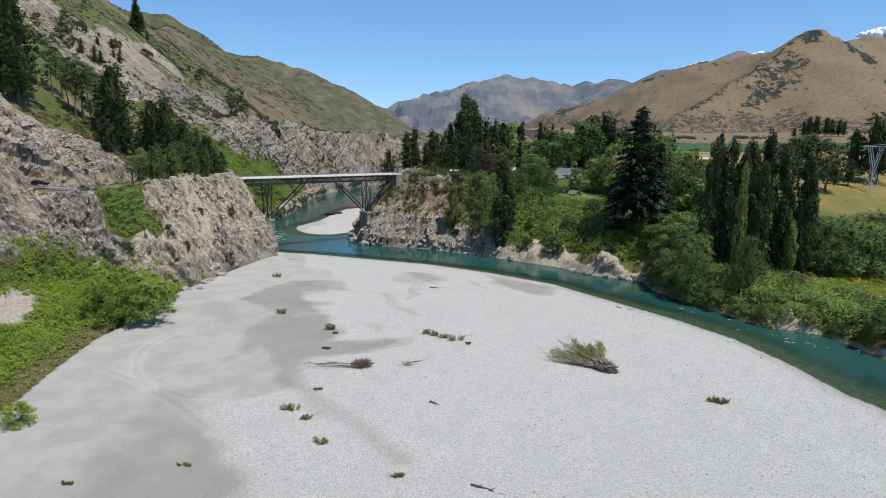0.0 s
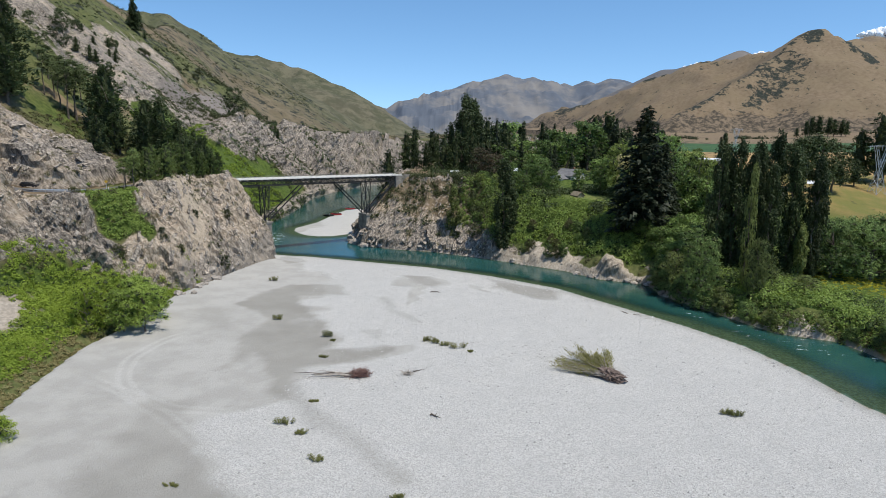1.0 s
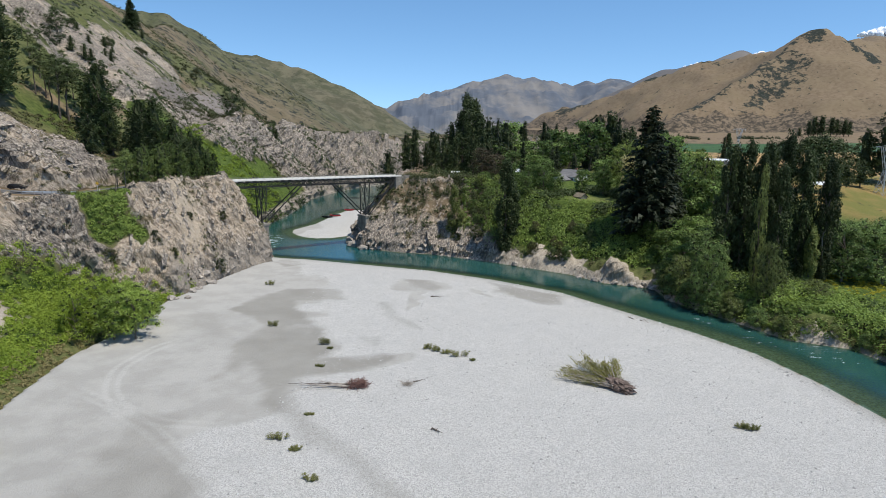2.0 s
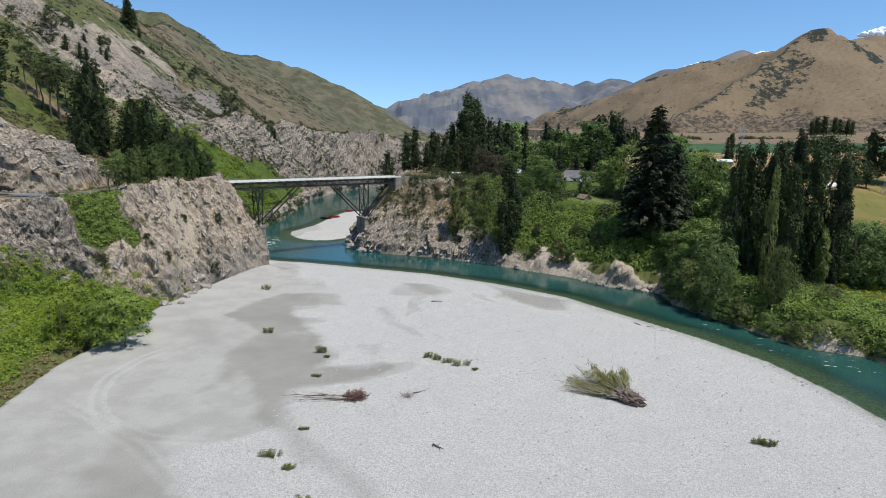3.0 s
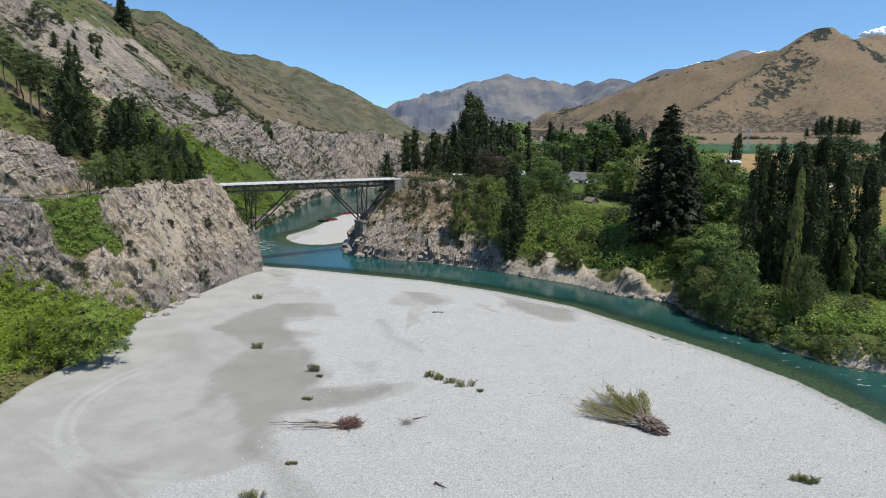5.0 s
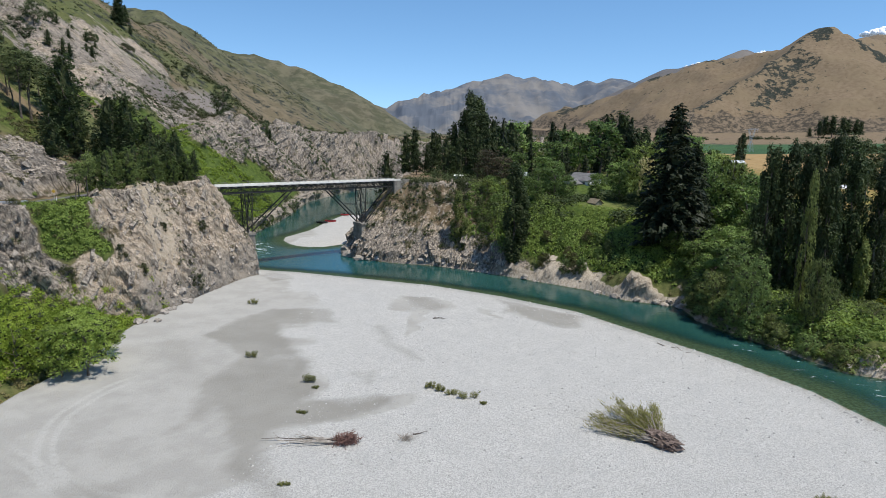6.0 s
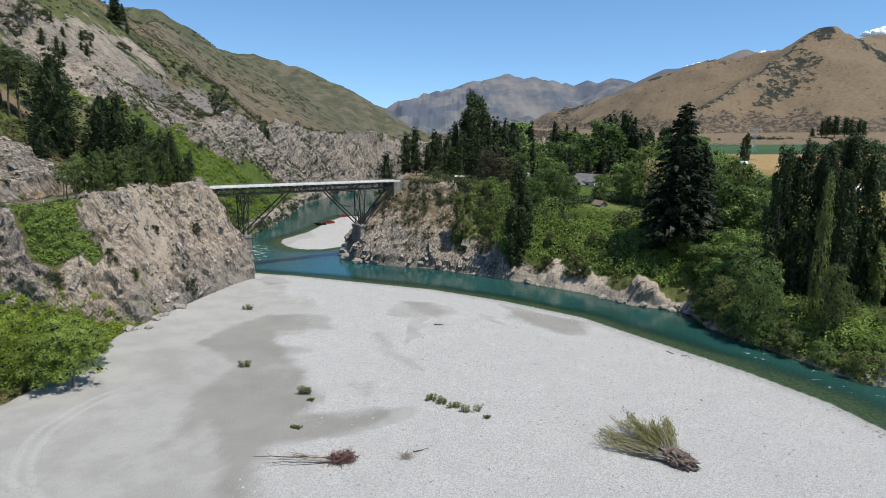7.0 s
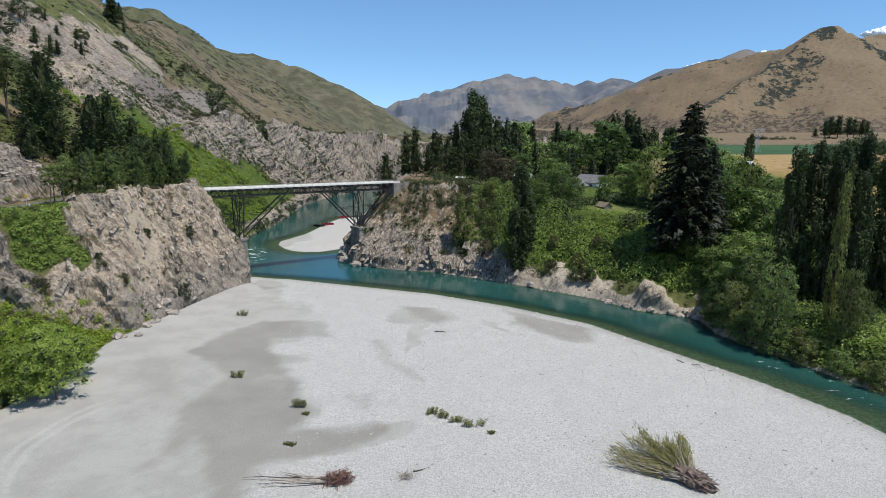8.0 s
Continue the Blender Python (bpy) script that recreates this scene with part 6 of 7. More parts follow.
ledge_scrub("hill_ledge_scrub", COV["left"] & (COVERS["c_rock"] > 0.4) & (GX > -290) & (GX < -150) & (GY > 280) & (GY < 520) & (patchy > 0.2), 420, "dark_scrub", "dark shrubs scattered over the bare rocky slope", (0.8, 2.4), 0.8, 11, 0.7, 46)
hillside = COV["left"] & (GX > -360) & (GX < -110) & (GY > 400) & (GY < 800) & (COV["d_foot"] > 80) & (COVERS["c_rock"] < 0.4)
ledge_scrub("hillside_scrub", hillside & (patchy > 0.12), 1100, "dark_scrub", "dark green scrub in patches over the dry hillside", (0.9, 2.8), 0.65, 9, 0.8, 47)
ledge_scrub("hillside_tussock", hillside & (patchy < 0.05), 900, "olive", "olive tussock and low bushes on the dry hillside", (0.7, 1.8), 0.6, 8, 0.7, 48)

# loose stones over the outer bar: each a small faceted pebble
srng = np.random.default_rng(21)
sx_, sy_ = srng.uniform(-60, 95, 90000), 62 + 195 * srng.random(90000) ** 1.5
sz_, sc_ = land(sx_, sy_)
x_lim = np.interp(sy_, [60, 90, 110, 128, 150, 166, 190, 212, 235, 260], [-36, -31, -33, -30, -28, -34, -42, -40, -50, -70])
ok = sc_["gravel"] & (sc_["d_edge"] > 0.5) & (srng.random(90000) < np.where(sx_ > x_lim, 0.5, 0.0012))
sx_, sy_, sz_ = sx_[ok], sy_[ok], sz_[ok]
k = len(sx_)
size = srng.uniform(0.07, 0.16, k) * (1 + 1.2 * (srng.random(k) > 0.94)) * np.where(sc_["d_edge"][ok] < 4, 1.6, 1.0)
ang = srng.uniform(0, math.tau, k)
base = np.stack([np.stack([sx_ + size * np.cos(ang + j * math.tau / 3) * (1 + 0.3 * (j == 0)), sy_ + size * np.sin(ang + j * math.tau / 3), sz_ - 0.05], 1) for j in range(3)], 1)
apex = np.stack([sx_ + srng.normal(size=k) * 0.03, sy_ + srng.normal(size=k) * 0.03, sz_ + size * 0.75], 1)
co = np.concatenate([base, apex[:, None]], 1)
tri = np.array([[0, 1, 3], [1, 2, 3], [2, 0, 3]])
faces = (np.arange(k)[:, None, None] * 4 + tri).reshape(-1, 3)
me = bpy.data.meshes.new("gravel_stones")
me.vertices.add(4 * k)
me.vertices.foreach_set("co", co.astype(np.float32).ravel())
me.loops.add(faces.size)
me.loops.foreach_set("vertex_index", faces.astype(np.int32).ravel())
me.polygons.add(len(faces))
me.polygons.foreach_set("loop_start", np.arange(0, faces.size, 3, dtype=np.int32))
me.polygons.foreach_set("use_smooth", np.zeros(len(faces), bool))
me.update()
me.validate()
me.materials.append(STONE)
tagged(new("gravel_stones", me), "pale grey river stones strewn over the bar", "stones", kind="stuff")


# ---- fair-weather clouds on the skyline ----
CLOUD = plain("white_cloud", (0.86, 0.87, 0.89), (0.95, 0.95, 0.96), 0.01, 1.0, 0.0, 0.0, 0.0)


def cloud(x, y, z, size, label, seed):
    rng = np.random.default_rng(seed)
    bm = bmesh.new()
    for i in range(110):
        a = bmesh.ops.create_icosphere(bm, subdivisions=2, radius=1)
        c = np.array([rng.uniform(-0.8, 0.8), rng.normal() * 0.15, 0.0])
        r = rng.uniform(0.09, 0.2) * (1 - 0.6 * abs(c[0]))
        c[2] = rng.uniform(-0.14, 0.2) * (1 - abs(c[0])) ** 1.4
        for v in a["verts"]:
            v.co = (v.co * r * (1 + 0.22 * noise.noise(v.co * 2.2 + Vector((i, 0, 0))) + 0.12 * noise.noise(v.co * 6 + Vector((i, 3, 0)))) + Vector(c)) * size
    for f in bm.faces:
        f.smooth = True
    ob = part("backdrop_cloud", bm, CLOUD)
    ob.location = (x, y, z)
    tagged(ob, label, "cloud", "clouds", kind="structure")


cloud(1770, 4650, 545, 100, "small white cumulus cloud behind the brown hill", 1)
cloud(2235, 4650, 645, 75, "small white cumulus cloud behind the brown hill", 2)
cloud(3060, 4650, 795, 170, "white cumulus cloud over the valley ridge", 3)


# ---- trees: far bank ----
POP = "tall dark green columnar poplar in a riverside row"
for x, y, h in [(88.3, 206, 43), (92.9, 212, 41), (93.5, 205, 44.5), (97, 203, 39), (100.7, 207, 43.5), (107.4, 208, 45.5), (112.2, 206, 42),
                (101.5, 199, 37), (116.5, 211, 40), (105, 213, 41), (118, 203, 39), (121.5, 207, 36)]:
    plant("poplar_tree", "poplar", x, y, h, POP, group="poplar row", fine=2, wide=0.72)
plant("young_poplar", "young_poplar", 90.6, 189, 36, "slender yellow-green young poplar before the dark row", habit="poplar", fine=2, wide=0.42)
plant("young_poplar", "young_poplar", 113, 200, 19, "slender yellow-green young poplar before the dark row", habit="poplar", fine=1, wide=0.9)
plant("young_poplar", "young_poplar", 4, 279, 25, "slim light green young poplar against the rock scarp", habit="poplar", fine=2, wide=1.15, z=4)
plant("young_poplar", "young_poplar", 7.5, 277, 16, "slim light green young poplar against the rock scarp", habit="poplar", fine=2, wide=1.2, z=3)
plant("poplar_tree", "poplar", 24.4, 262, 38, "single dark poplar standing at the water's edge", fine=2, wide=1.05, z=4)
plant("poplar_tree", "poplar", 27.5, 265, 24, "smaller dark poplar at the water's edge", fine=1, wide=1.3)
plant("fir_tree", "fir", 75.1, 243, 47, "very tall dark conical fir beside the lawn", "conifer", fine=2, wide=1.14)
plant("fir_tree", "fir", 86, 252, 33, "dark conical fir behind the tallest one", "conifer", fine=2, wide=1.0)
for x, y, h in [(10.5, 352, 40.5), (14.9, 358, 39), (9, 347, 33), (17.5, 352, 31)]:
    plant("pine_tree", "pine", x, y, h, "tall dark pine in a dense clump above the bridge", "conifer", "central pine clump", fine=2, wide=1.25, habit="poplar")
for x, y, h in [(3, 352, 28), (22.9, 362, 31), (-1, 340, 21), (5, 338, 20), (14, 335, 22), (-34, 385, 30), (-24, 392, 29), (-18.6, 380, 25), (-10.8, 350, 17),
                (-5.2, 390, 22), (-16, 352, 14), (-30, 360, 16), (-8, 372, 24)]:
    plant("pine_tree", "pine", x, y, h, "dark green pine on the terrace behind the bridge", "conifer", "terrace pines", fine=1, wide=1.05)
for x, y, h in [(105.2, 420, 38), (98, 425, 36), (111, 423, 34), (91, 432, 27), (284, 420, 48), (292, 426, 42), (276, 428, 36)]:
    plant("pine_tree", "pine", x, y, h, "broad dark pine standing beyond the gardens", "conifer", "broad pines", fine=1, wide=1.25)
for x, y, h in [(216, 368, 34), (226, 372, 30), (203, 366, 31), (209, 372, 32), (194, 372, 28)]:
    plant("pine_tree", "pine", x, y, h, "dark rounded pine at the edge of the paddock", "conifer", "paddock pines", fine=2, wide=0.95, habit="broadleaf")
plant("pine_tree", "pine", 257, 400, 18, "small round pine by the lattice tower", "conifer", fine=1, wide=1.6)
plant("pine_tree", "pine", 250, 404, 15, "small round pine by the lattice tower", "conifer", fine=1, wide=1.6)
for x, y, h in [(470, 860, 14), (487, 868, 24), (496, 872, 29), (505, 870, 30), (524, 880, 28), (533, 882, 25), (542, 880, 25), (551, 884, 22)]:
    plant("pine_tree", "pine", x, y, h, "distant dark pine in a shelter belt below the hill", "conifer", "shelter belt", fine=1, wide=1.5)
plant("yellow_tree", "yellow_broadleaf", 80, 290, 26, "yellow-green leafy tree beside the lawn", fine=2, wide=0.85)
plant("yellow_tree", "yellow_broadleaf", 86, 300, 22, "yellow-green leafy tree beside the lawn", fine=2, wide=0.9)
plant("blossom_tree", "blossom", 78.3, 280, 22, "tree with pale cream blossom beside the tall fir", habit="broadleaf", fine=2, wide=0.5)
plant("leafy_tree", "yellow_broadleaf", 104, 264, 29.5, "light green broad-crowned tree beside the poplars", habit="broadleaf", fine=2, wide=0.62)
plant("leafy_tree", "broadleaf", 97, 284, 31, "dark green broad-crowned tree on the terrace", fine=2, wide=0.7)
plant("leafy_tree", "broadleaf", 91, 266, 26, "dark green broad-crowned tree on the terrace", fine=2, wide=0.9)
for x, y, h in [(127.5, 333, 22), (120, 326, 21), (112, 302, 20), (134, 326, 18)]:
    plant("leafy_tree", "yellow_broadleaf", x, y, h, "light green leafy tree behind the poplars", habit="broadleaf", fine=1, wide=1.05)
for x, y, h, w in [(43.3, 288, 15, 1.0), (37, 291, 13, 1.0), (47.7, 285, 11.6, 1.0), (61.7, 294, 12, 0.9), (75.3, 268, 16.5, 0.6), (72, 296, 13, 0.8), (31.5, 300, 11, 1.1),
                   (35, 283, 9, 1.1), (46, 298, 12, 1.0), (86, 285, 17, 0.9), (88, 300, 18, 1.0), (47, 312, 13, 1.0)]:
    plant("garden_tree", "broadleaf", x, y, h, "round-crowned garden tree on the lawn by the house", group="garden trees", fine=2 if y < 290 else 1, wide=w)
for x, y, h, k in [(17.6, 315, 15, "brown"), (24, 312, 12, "brown"), (16, 291, 5.5, "yellow_broadleaf"), (12, 284, 4.5, "broadleaf"), (20, 284, 5.5, "broadleaf"), (14, 277, 4, "broadleaf"),
                   (22, 274, 5.5, "broadleaf"), (18, 296, 6, "broadleaf"), (27, 280, 7, "broadleaf"), (24, 290, 7, "yellow_broadleaf")]:
    plant("bank_tree", k, x, y, h, {"brown": "rusty brown leafy tree on the terrace edge"}.get(k, "green leafy tree on the steep river bank"), habit="broadleaf", group="bank trees", fine=2, wide=1.25)
frng = np.random.default_rng(5)
for i in range(62):
    x, y = frng.uniform(20, 235), frng.uniform(372, 520)
    if x > 120 and y < 470:
        x -= 100
    kind = ("fir", "pine", "broadleaf", "poplar", "pine", "broadleaf")[int(frng.integers(6))]
    h = {"fir": 31, "pine": 25, "broadleaf": 18, "poplar": 27}[kind] * frng.uniform(0.75, 1.1) * (0.7 if x > 125 else 1.0)
    plant(kind + "_tree", kind, float(x), float(y), float(h), {"fir": "dark spired fir in the valley woodland", "pine": "dark pine in the valley woodland",
          "broadleaf": "green leafy tree in the valley woodland", "poplar": "dark narrow poplar in the valley woodland"}[kind], group="valley woodland", fine=0, wide=1.15)
for i in range(24):
    x, y = frng.uniform(28, 150), frng.uniform(376, 440)
    kind = ("fir", "pine", "broadleaf", "poplar")[int(frng.integers(4))]
    plant(kind + "_tree", kind, float(x), float(y), float(frng.uniform(21, 31)), "tall dark tree in the woodland behind the house", group="valley woodland", fine=0, wide=1.1)
for i in range(26):
    x, y = frng.uniform(30, 110), frng.uniform(312, 372)
    if abs(x - 64) < 13 and y < 345 or abs(x - 34) < 9 and y < 342:
        continue
    kind = ("broadleaf", "pine", "broadleaf", "fir")[int(frng.integers(4))]
    plant(kind + "_tree", kind, float(x), float(y), float(frng.uniform(11, 19)), "dark green tree around the house gardens", group="garden surround", fine=1, wide=1.15)
for x, y, h in [(104, 240, 18), (112, 246, 17), (108, 258, 21), (118, 262, 20), (103, 262, 20), (116, 280, 21), (126, 285, 19), (106, 285, 22), (122, 240, 14), (130, 262, 16), (134, 300, 17), (128, 232, 13)]:
    plant("leafy_tree", "broadleaf", x, y, h, "dark green leafy tree behind the poplar row", group="trees behind poplars", fine=1, wide=1.1)
# willows along the water
for x, y, h, w, k in [(80.3, 194, 20, 0.62, "dark_willow"), (76, 205, 13, 0.75, "willow"), (76.5, 214, 9, 1.1, "dark_willow"), (84, 206, 15, 1.0, "dark_willow"),
                      (91.2, 183, 17, 0.42, "willow"), (94, 184, 12, 0.7, "willow"), (84, 188, 6, 1.0, "willow"), (108, 186, 6, 1.4, "willow"), (77, 200, 8, 1.0, "dark_willow"), (75, 211, 8, 1.0, "willow"), (112, 148, 11, 1.0, "dark_willow"), (117, 141, 9, 1.1, "dark_willow")]:
    plant("willow_tree", k, x, y, h, {"willow": "light green willow leaning over the river", "dark_willow": "grey-green willow shading the river bank"}[k], group="bank willows", fine=2, wide=w, habit="willow")
for x, y, h in [(127.8, 207, 18), (134, 212, 20), (140, 206, 21), (148, 212, 22), (155, 208, 21), (122, 214, 15), (163, 205, 20), (130, 216, 19), (144, 218, 20)]:
    plant("willow_tree", "dark_willow", x, y, h, "broad dark green willow at the paddock edge", group="paddock willows", fine=2, wide=0.95)
for x, y, h in [(86.9, 230, 13), (79, 230, 10), (83, 222, 10), (92, 224, 13), (76, 238, 8), (80, 216, 10), (98, 232, 13), (104, 226, 13), (95, 217, 11)]:
    plant("bank_shrub", "broadleaf", x, y, h, "dense dark green shrub on the bank under the trees", "shrub", "bank shrubs", wide=1.2, fine=1, habit="willow")

# ---- trees: hill side ----
LP = "dark pine on the rocky hill above the road"
for x, y, h, w in [(-155, 226, 27, 1.0), (-163, 238, 28, 1.0), (-140, 209, 24, 1.0), (-143, 213, 34, 1.0), (-149, 219, 30, 1.0), (-123.2, 236, 31, 1.0), (-127, 241, 24, 1.0), (-106.1, 240, 28, 0.95), (-109.7, 236, 25, 1.0), (-113, 244, 24, 1.0),
                   (-98.1, 240, 19, 1.0), (-91.9, 243, 18, 1.0), (-102, 246, 22, 1.0), (-118, 233, 17, 1.0), (-87.5, 246, 11, 1.1), (-116.5, 216.8, 15, 1.1), (-104, 258, 17, 1.0), (-97, 254, 15, 1.0)]:
    plant("pine_tree", "pine", x, y, h, LP, "conifer", "hill pines", fine=2, wide=1.22 * w)
for x, y, h in [(-97, 194, 11), (-95.5, 197, 12), (-98.5, 198, 10), (-97.5, 202, 13), (-94, 203, 12), (-95.5, 209, 14), (-92.5, 212, 13), (-98, 214, 12), (-94, 219, 14), (-91, 224, 13), (-96, 230, 15), (-90, 235, 12), (-88, 242, 11), (-138, 351, 19), (-134, 346, 15), (-131, 357, 13), (-145, 356, 16), (-124, 322, 15), (-121, 328, 13), (-103, 262, 12)]:
    plant("young_pine", "young_pine", x, y, h, "lighter green young pine at the cliff edge", "conifer", "cliff edge pines", fine=2, wide=1.2, habit="bare_pine" if y < 199 else "pine")
for x, y, h in [(-155, 270.2, 10), (-146.8, 251.6, 15), (-149.8, 253.1, 12), (-140.7, 252, 17), (-136.3, 248.4, 18), (-137.4, 240.6, 15), (-158.6, 255.5, 11), (-152.4, 251.2, 13), (-167.2, 265.7, 12), (-146.6, 238.6, 17), (-145.4, 242.5, 15), (-135.5, 233.6, 21),
                (-140.3, 237, 16), (-134.3, 236.7, 22), (-131, 243, 18), (-165, 272, 9)]:
    plant("pine_tree", "slope_pine", x, y, h, "thin pine with bare lower trunk on the slope", "conifer", "slope pines", fine=2, wide=1.15, habit="bare_pine")
for x, y, h in [(-153.7, 470, 23), (-264.3, 555, 29), (-284, 606, 14), (-175, 296, 13), (-258, 560, 9), (-140, 480, 12), (-131, 500, 10), (-122, 520, 8), (-176, 520, 9), (-165, 500, 10), (-221, 379, 15), (-213, 396, 8), (-208, 404, 7), (-209.2, 371, 10), (-201.8, 370.6, 11), (-199.6, 373, 9), (-221, 428, 9), (-217, 430, 7), (-226.5, 408.8, 6), (-228.1, 426, 5), (-200, 395, 9)]:
    plant("pine_tree", "pine", x, y, h, "dark round pine standing alone on the hillside", "conifer", "lone hill pines", fine=2 if h > 12 else 1, wide=0.95 if h > 14 else 1.2, habit="fir" if x < -260 else "broadleaf" if h > 12 else "")
for x, y, h in [(-128, 520, 7), (-118, 545, 6), (-112, 560, 6), (-105, 580, 7), (-98, 600, 6), (-135, 500, 8), (-145, 490, 7), (-150, 455, 6), (-160, 480, 7), (-142, 530, 6), (-132, 560, 7), (-120, 590, 6), (-148, 560, 6)]:
    plant("hill_shrub", "dark_scrub", x, y, h, "dark bushy shrub above the gorge cliffs", "shrub", "hillside shrubs", wide=0.95, fine=0, habit="willow")
for x, y, h, k in [(80, 190.5, 8, "dark_willow"), (83.5, 184.5, 7, "willow"), (87, 177.5, 6, "dark_willow"), (76.7, 199, 8, "dark_willow"), (74, 207, 8, "dark_willow"), (73.8, 214, 7, "willow"), (90.5, 171, 5, "willow"),
                   (96, 168, 4, "willow"), (101, 165, 4, "willow"), (105.5, 160, 4, "dark_willow"), (108, 152, 4.5, "willow")]:
    plant("willow_bush", k, x, y, h, "low willow bush hanging over the water", "shrub", "waterside willows", wide=1.0, fine=1, habit="willow")
prng = np.random.default_rng(14)
for i in range(34):
    x, y = float(prng.uniform(34, 84)), 0.0
    y = float(np.interp(x, [34, 48, 58, 73, 84], [254, 245, 238, 226, 214]) + prng.uniform(0, 20))
    k = ("broadleaf", "dark_willow", "olive", "bank", "dark_scrub")[int(prng.integers(5))]
    plant("bank_shrub", k, x, y, float(prng.uniform(2.5, 6.0)), {"olive": "olive brown shrub on the river bank", "dark_scrub": "dark green rounded shrub on the river bank"}.get(k, "green rounded shrub on the river bank"),
          "shrub", "bank shrubs", wide=0.8, fine=0, habit="willow")
for i in range(22):
    x, y = float(prng.uniform(-262, -150)), float(prng.uniform(270, 480))
    if x > -150 - (y - 270) * 0.3:
        continue
    plant("hill_shrub", "dark_scrub", x, y, float(prng.uniform(4, 8)), "dark bushy shrub on the bare slope", "shrub", "hillside shrubs", wide=0.9, fine=0, habit="willow")
hrng = np.random.default_rng(9)
for i in range(26):
    x, y = hrng.uniform(-235, -120), hrng.uniform(440, 820)
    if x > -120 - (y - 440) * 0.06:
        continue
    plant("hill_shrub", "scrub", float(x), float(y), float(hrng.uniform(3.5, 7)), "dark bushy shrub on the dry hillside", "shrub", "hillside shrubs", wide=1.3, fine=0, habit="willow")
for x, y, h, k in [(-84, 157, 12.5, "lush"), (-77, 158, 12.5, "lush"), (-85, 149, 11, "lush"), (-77.5, 151, 11, "lush"), (-90, 160, 9, "lush"), (-73, 152.5, 12, "lush"), (-75, 163, 9, "lush")]:
    plant("gravel_tree", "edge_tree" if x > -80 else k, x, y, h, "bright green bushy tree leaning over the gravel edge", group="gravel edge trees", wide=0.95, fine=2, habit="edge_tree" if x > -80 else "willow")
plant("gravel_bush", "lush", -70, 96.5, 4.6, "bright green bush on the gravel edge", "shrub", wide=1.1, fine=1, habit="willow")
for x, y, h in [(-75.8, 215.5, 6), (-86.5, 194, 5), (-82.6, 196.8, 4), (-84, 214, 3), (-79, 231, 3.5), (-94.5, 183, 5)]:
    plant("cliff_bush", "scrub", x, y, h, "dark green bush clinging to the cliff", "shrub", "cliff bushes", wide=0.85, fine=1, habit="willow", sink=0.6)

# ---- low growth ----
def near(v, a, b, soft=4.0):
    return ease(v, a - soft, a) * (1 - ease(v, b, b + soft))


thicket("bracken", ((-122, -70, 92, 200), lambda x, y, z, c: c["left"] * near(c["d_foot"], np.where(y > 160, 2.5, 7), np.interp(y, [60, 150, 168, 176, 184, 192], [36, 32, 28, 21, 12, 3]), 3) * (z < 22) * (1 - blob(x, y, -101, 138, 5, 12, 8)) * (fbm(x, y, 12, 2, 7) > -0.8)),
        2300, "lush", "bright green bracken and bramble on the slope", (0.6, 1.6), 0.8, 40, 0.46, 1)
thicket("cliff_bramble", ((-112, -85, 175, 212), lambda x, y, z, c: c["left"] * blob(x + 5 * fbm(x + 1.3 * z, y - z, 9, 3, 115) - 0.3 * (27 - z), y, -99, 190, 8, 8.5, 20, 0.2) * ease(z, 18, 22) * (c["d_road"] > 4)), 480, "bramble", "green bramble hanging below the road", (0.7, 1.4), 0.75, 36, 0.5, 2)
thicket("gorge_bracken", ((-175, -92, 285, 430), lambda x, y, z, c: c["left"] * near(c["d_foot"], 3, 62, 3) * near(y, 292, 405, 12)), 1250, "lush", "bright green bracken on the slope behind the bridge", (0.8, 2.2), 0.7, 34, 0.7, 3)
thicket("gorge_scrub", ((-130, -84, 275, 400), lambda x, y, z, c: c["left"] * near(c["d_foot"], 3, 16, 3) * (fbm(x, y, 14, 2, 63) > -0.1)), 330, "dark_scrub", "dark scrub along the gorge bank", (0.8, 2.2), 0.8, 34, 0.7, 4)
thicket("hill_grass", ((-160, -95, 175, 275), lambda x, y, z, c: c["left"] * (c["d_foot"] > 27) * (1 - c["cutting"]) * (c["d_road"] > 4.5) * (fbm(x, y, 16, 2, 9) > 0.0)), 700, "olive", "rough grass and low shrubs under the pines", (0.5, 1.4), 0.6, 26, 0.5, 5)
thicket("slope_scrub", ((-205, -118, 212, 340), lambda x, y, z, c: c["left"] * (fbm(x, y, 20, 3, 53) > -0.05) * (c["d_foot"] > 45) * (1 - c["cutting"])), 260, "dark_scrub", "dark green shrubs among the slope pines", (0.8, 2.6), 0.9, 30, 0.6, 29)
thicket("cliff_scrub", ((-125, -68, 140, 275), lambda x, y, z, c: c["rock"] * c["left"] * (fbm(x, y, 11, 3, 13) > 0.2)), 420, "olive", "sparse olive shrubs on the cliff ledges", (0.4, 1.3), 0.8, 24, 0.4, 6, lift=0.7)
thicket("foot_grass", ((-95, -62, 60, 175), lambda x, y, z, c: c["left"] * near(c["d_foot"], 1.0, 7, 1.5)), 800, "tussock", "dry straw-coloured grass along the gravel edge", (0.25, 0.7), 0.9, 18, 0.45, 7)
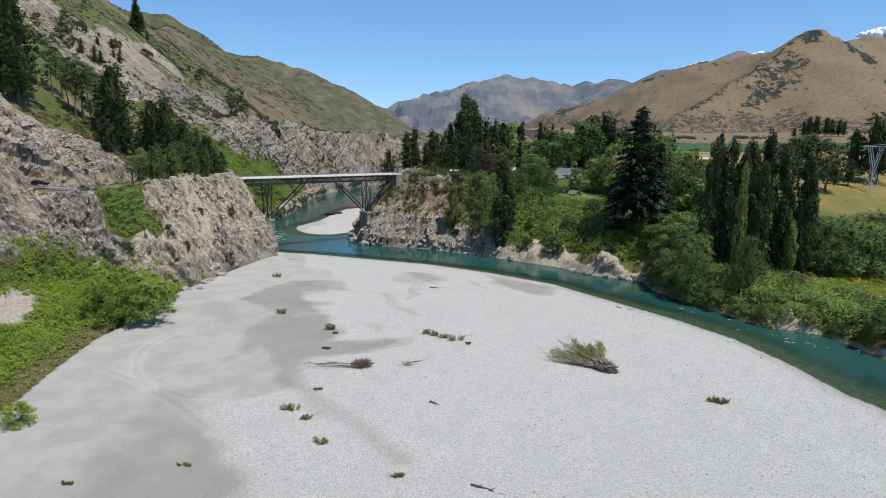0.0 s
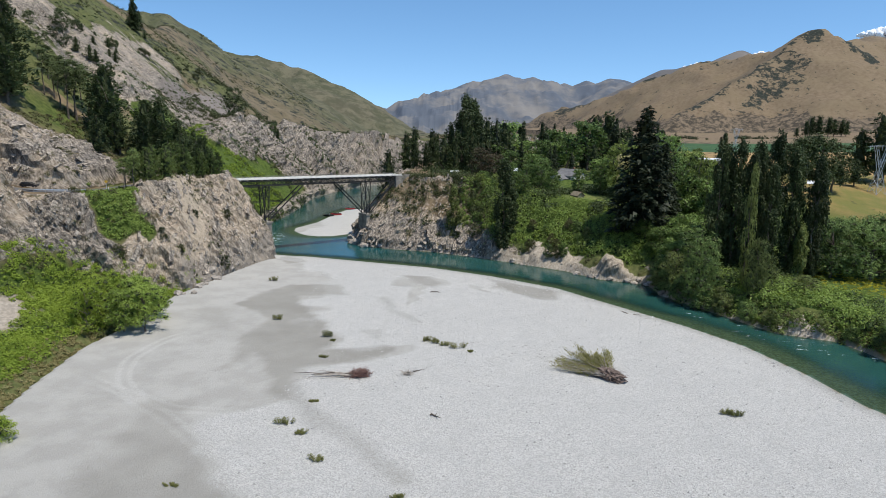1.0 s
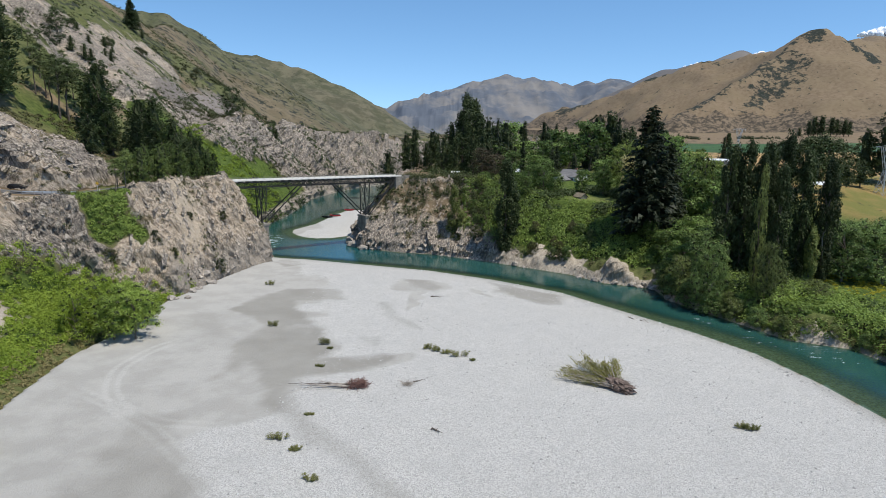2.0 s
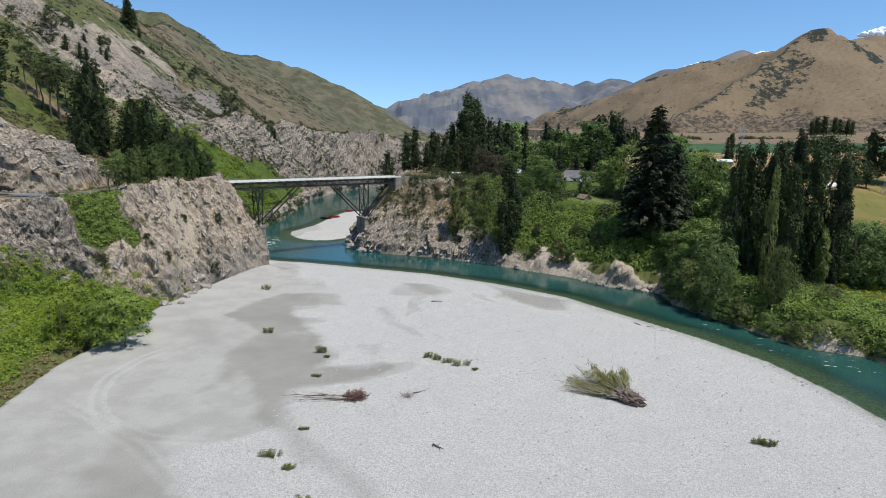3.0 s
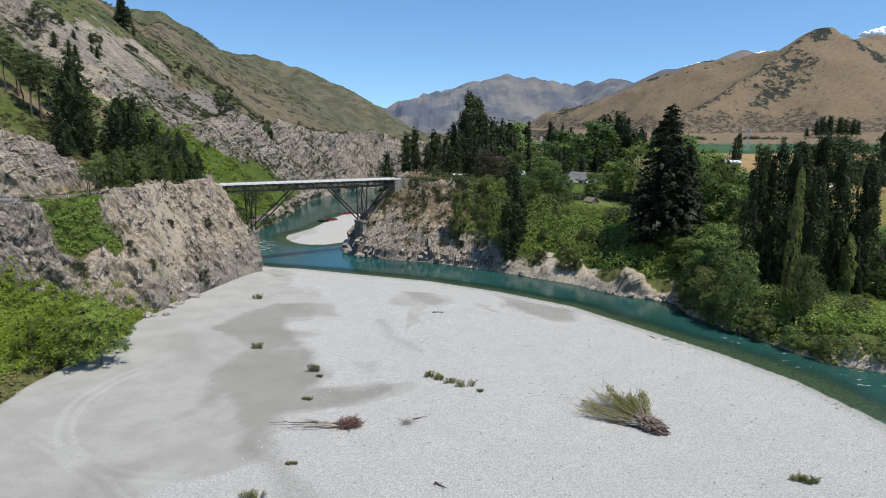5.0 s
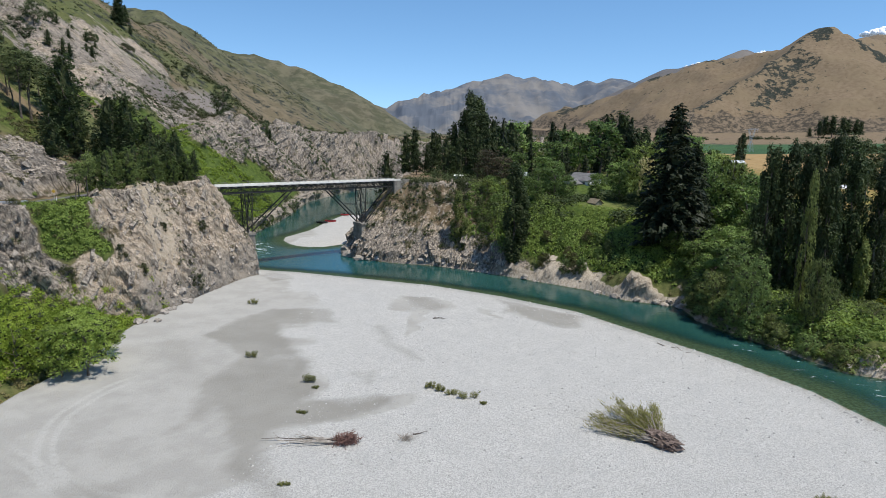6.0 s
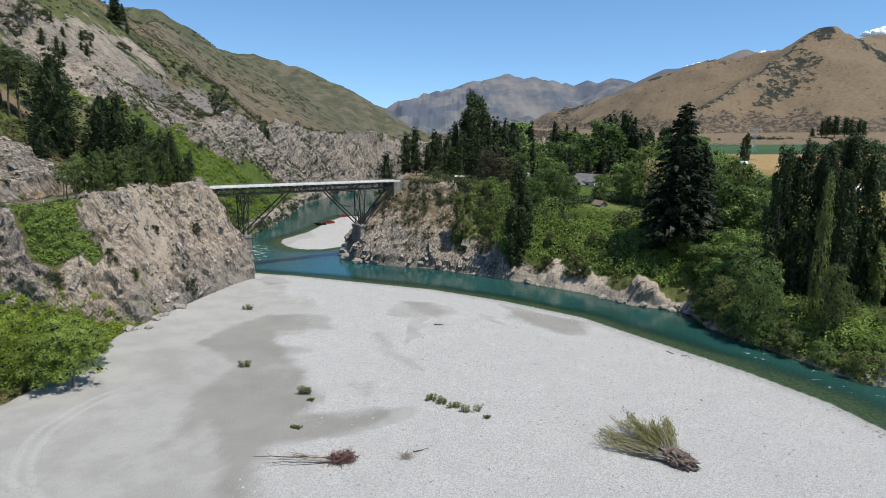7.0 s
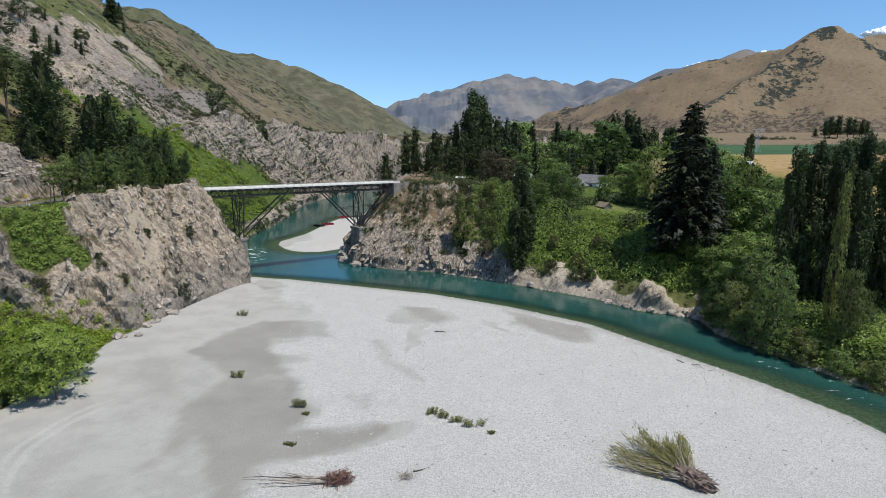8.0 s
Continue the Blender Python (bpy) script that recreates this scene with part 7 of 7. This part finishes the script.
thicket("bank_growth", ((18, 125, 140, 300), lambda x, y, z, c: c["right"] * (c["pale"] < 0.25) * near(c["d_bank"], np.interp(x, [20, 40, 70, 80], [6, 11, 7, 3]), np.interp(x, [20, 60, 75, 120], [30, 30, 28, 26]), 3) * (fbm(x, y, 10, 2, 15) > -0.45) * (1 - blob(x, y, 68, 281, 16, 10, 10)) * (1 - ease(z, 19, 20.5) * near(x, 45, 86, 4))),
        1700, "bank", "dense green shrubs covering the river bank", (0.9, 3.0), 1.1, 28, 0.66, 8)
thicket("bank_scrub", ((18, 125, 140, 300), lambda x, y, z, c: c["right"] * (c["pale"] < 0.25) * near(c["d_bank"], 5, 32, 3) * (fbm(x, y, 12, 2, 47) > 0.05) * (1 - blob(x, y, 68, 281, 16, 10, 10)) * (1 - ease(z, 19, 20.5) * near(x, 45, 86, 4))),
        420, "dark_scrub", "dark shadowy scrub among the shrubs of the bank", (1.4, 3.4), 1.1, 34, 0.72, 28)
thicket("paddock_bracken", ((84, 150, 135, 205), lambda x, y, z, c: c["right"] * near(c["d_bank"], 3, 30, 3)), 800, "bank", "dense green bracken between river and paddock", (0.9, 2.0), 0.7, 30, 0.65, 18)
thicket("bank_bramble", ((28, 130, 140, 300), lambda x, y, z, c: c["right"] * (c["pale"] < 0.25) * near(c["d_bank"], 9, 30, 3) * (fbm(x, y, 13, 2, 19) > 0.05) * (1 - blob(x, y, 68, 281, 16, 10, 10)) * (1 - ease(z, 21.5, 23) * near(x, 45, 86, 4))), 600, "lush", "lighter green bramble on the river bank", (0.8, 1.8), 0.7, 30, 0.6, 9)
thicket("lawn_border", ((42, 92, 246, 278), lambda x, y, z, c: c["right"] * ease(z, 16, 18) * (1 - blob(x, y, 70, 284, 15, 8, 10)) * (fbm(x, y, 7, 2, 65) > -0.25)), 420, "bramble", "low green bramble along the edge of the lawn", (0.7, 1.7), 0.7, 28, 0.45, 66)
thicket("bank_brush", ((40, 120, 135, 250), lambda x, y, z, c: c["right"] * (c["pale"] < 0.25) * near(c["d_bank"], 1.5, 7, 1) * (fbm(x, y, 8, 2, 23) > 0.0)), 260, "olive", "yellow-green low willow brush at the water", (0.5, 1.3), 0.7, 30, 0.5, 10)
thicket("river_brush", ((74, 125, 120, 215), lambda x, y, z, c: c["right"] * (c["pale"] < 0.25) * near(c["d_bank"], 0.4, 5.5, 0.6) * (fbm(x, y, 9, 2, 61) > -0.15)), 330, "willow", "yellow-green willow brush trailing into the river", (0.5, 1.4), 0.75, 30, 0.5, 33)
thicket("terrace_growth", ((18, 120, 255, 345), lambda x, y, z, c: c["right"] * (c["d_bank"] > 22) * (1 - blob(x, y, 66, 280, 16, 14, 10)) * (fbm(x, y, 14, 2, 27) > -0.1) * (1 - blob(x, y, 64, 333, 14, 11)) * (1 - blob(x, y, 34, 333, 8, 8))),
        560, "dark_scrub", "dense shrubs and hedges around the gardens", (1.4, 3.2), 0.9, 34, 0.85, 11)
thicket("terrace_scrub", ((-48, 32, 318, 400), lambda x, y, z, c: c["right"] * (c["d_bank"] > 34) * (fbm(x, y, 16, 2, 57) > -0.2)), 260, "dark_scrub", "dark shrubs at the feet of the terrace pines", (1.2, 3.4), 1.0, 28, 0.8, 31)
thicket("scarp_scrub", ((-44, 20, 272, 312), lambda x, y, z, c: c["right"] * (c["pale"] < 0.25) * near(c["d_bank"], 5, 30, 2) * (fbm(x, y, 9, 3, 33) > -0.12)), 460, "scarp_leaf", "olive green scrub on the rock scarp", (0.6, 2.3), 0.75, 32, 0.55, 12, lift=0.8)
thicket("paddock_weeds", ((100, 190, 150, 215), lambda x, y, z, c: c["right"] * (c["pale"] < 0.25) * near(c["d_bank"], 26, 60, 4)), 900, "yellow_flower", "yellow-flowering weeds at the paddock edge", (0.4, 0.9), 0.5, 16, 0.45, 13)
thicket("cliff_top_scrub", ((-190, -50, 400, 640), lambda x, y, z, c: c["left"] * (fbm(x, y, 22, 3, 35) > 0.1) * near(c["d_foot"], 4, 90, 6)), 1300, "scrub", "dark scrub on the gorge cliffs", (0.7, 2.3), 0.8, 16, 0.8, 14, lift=0.8)
thicket("hill_scrub", ((-430, -150, 300, 1040), lambda x, y, z, c: c["left"] * (fbm(x, y, 46, 3, 37) > 0.22) * (c["d_foot"] > 70)), 1500, "scrub", "dark scrub on the dry hillside", (0.8, 3.4), 0.6, 12, 1.0, 15)
thicket("hill_bush", ((-260, -110, 560, 900), lambda x, y, z, c: c["left"] * (fbm(x, y, 50, 3, 43) > 0.05) * near(c["d_foot"], 25, 150, 20)), 420, "scrub", "dark bushes on the lower hillside", (1.8, 4.2), 0.7, 18, 1.5, 17)
thicket("far_hedge", ((240, 480, 825, 860), lambda x, y, z, c: (fbm(x, y, 30, 2, 39) > 0.1) * 1.0), 60, "scrub", "distant hedge at the end of the green field", (2.0, 4.0), 0.9, 26, 1.6, 16)
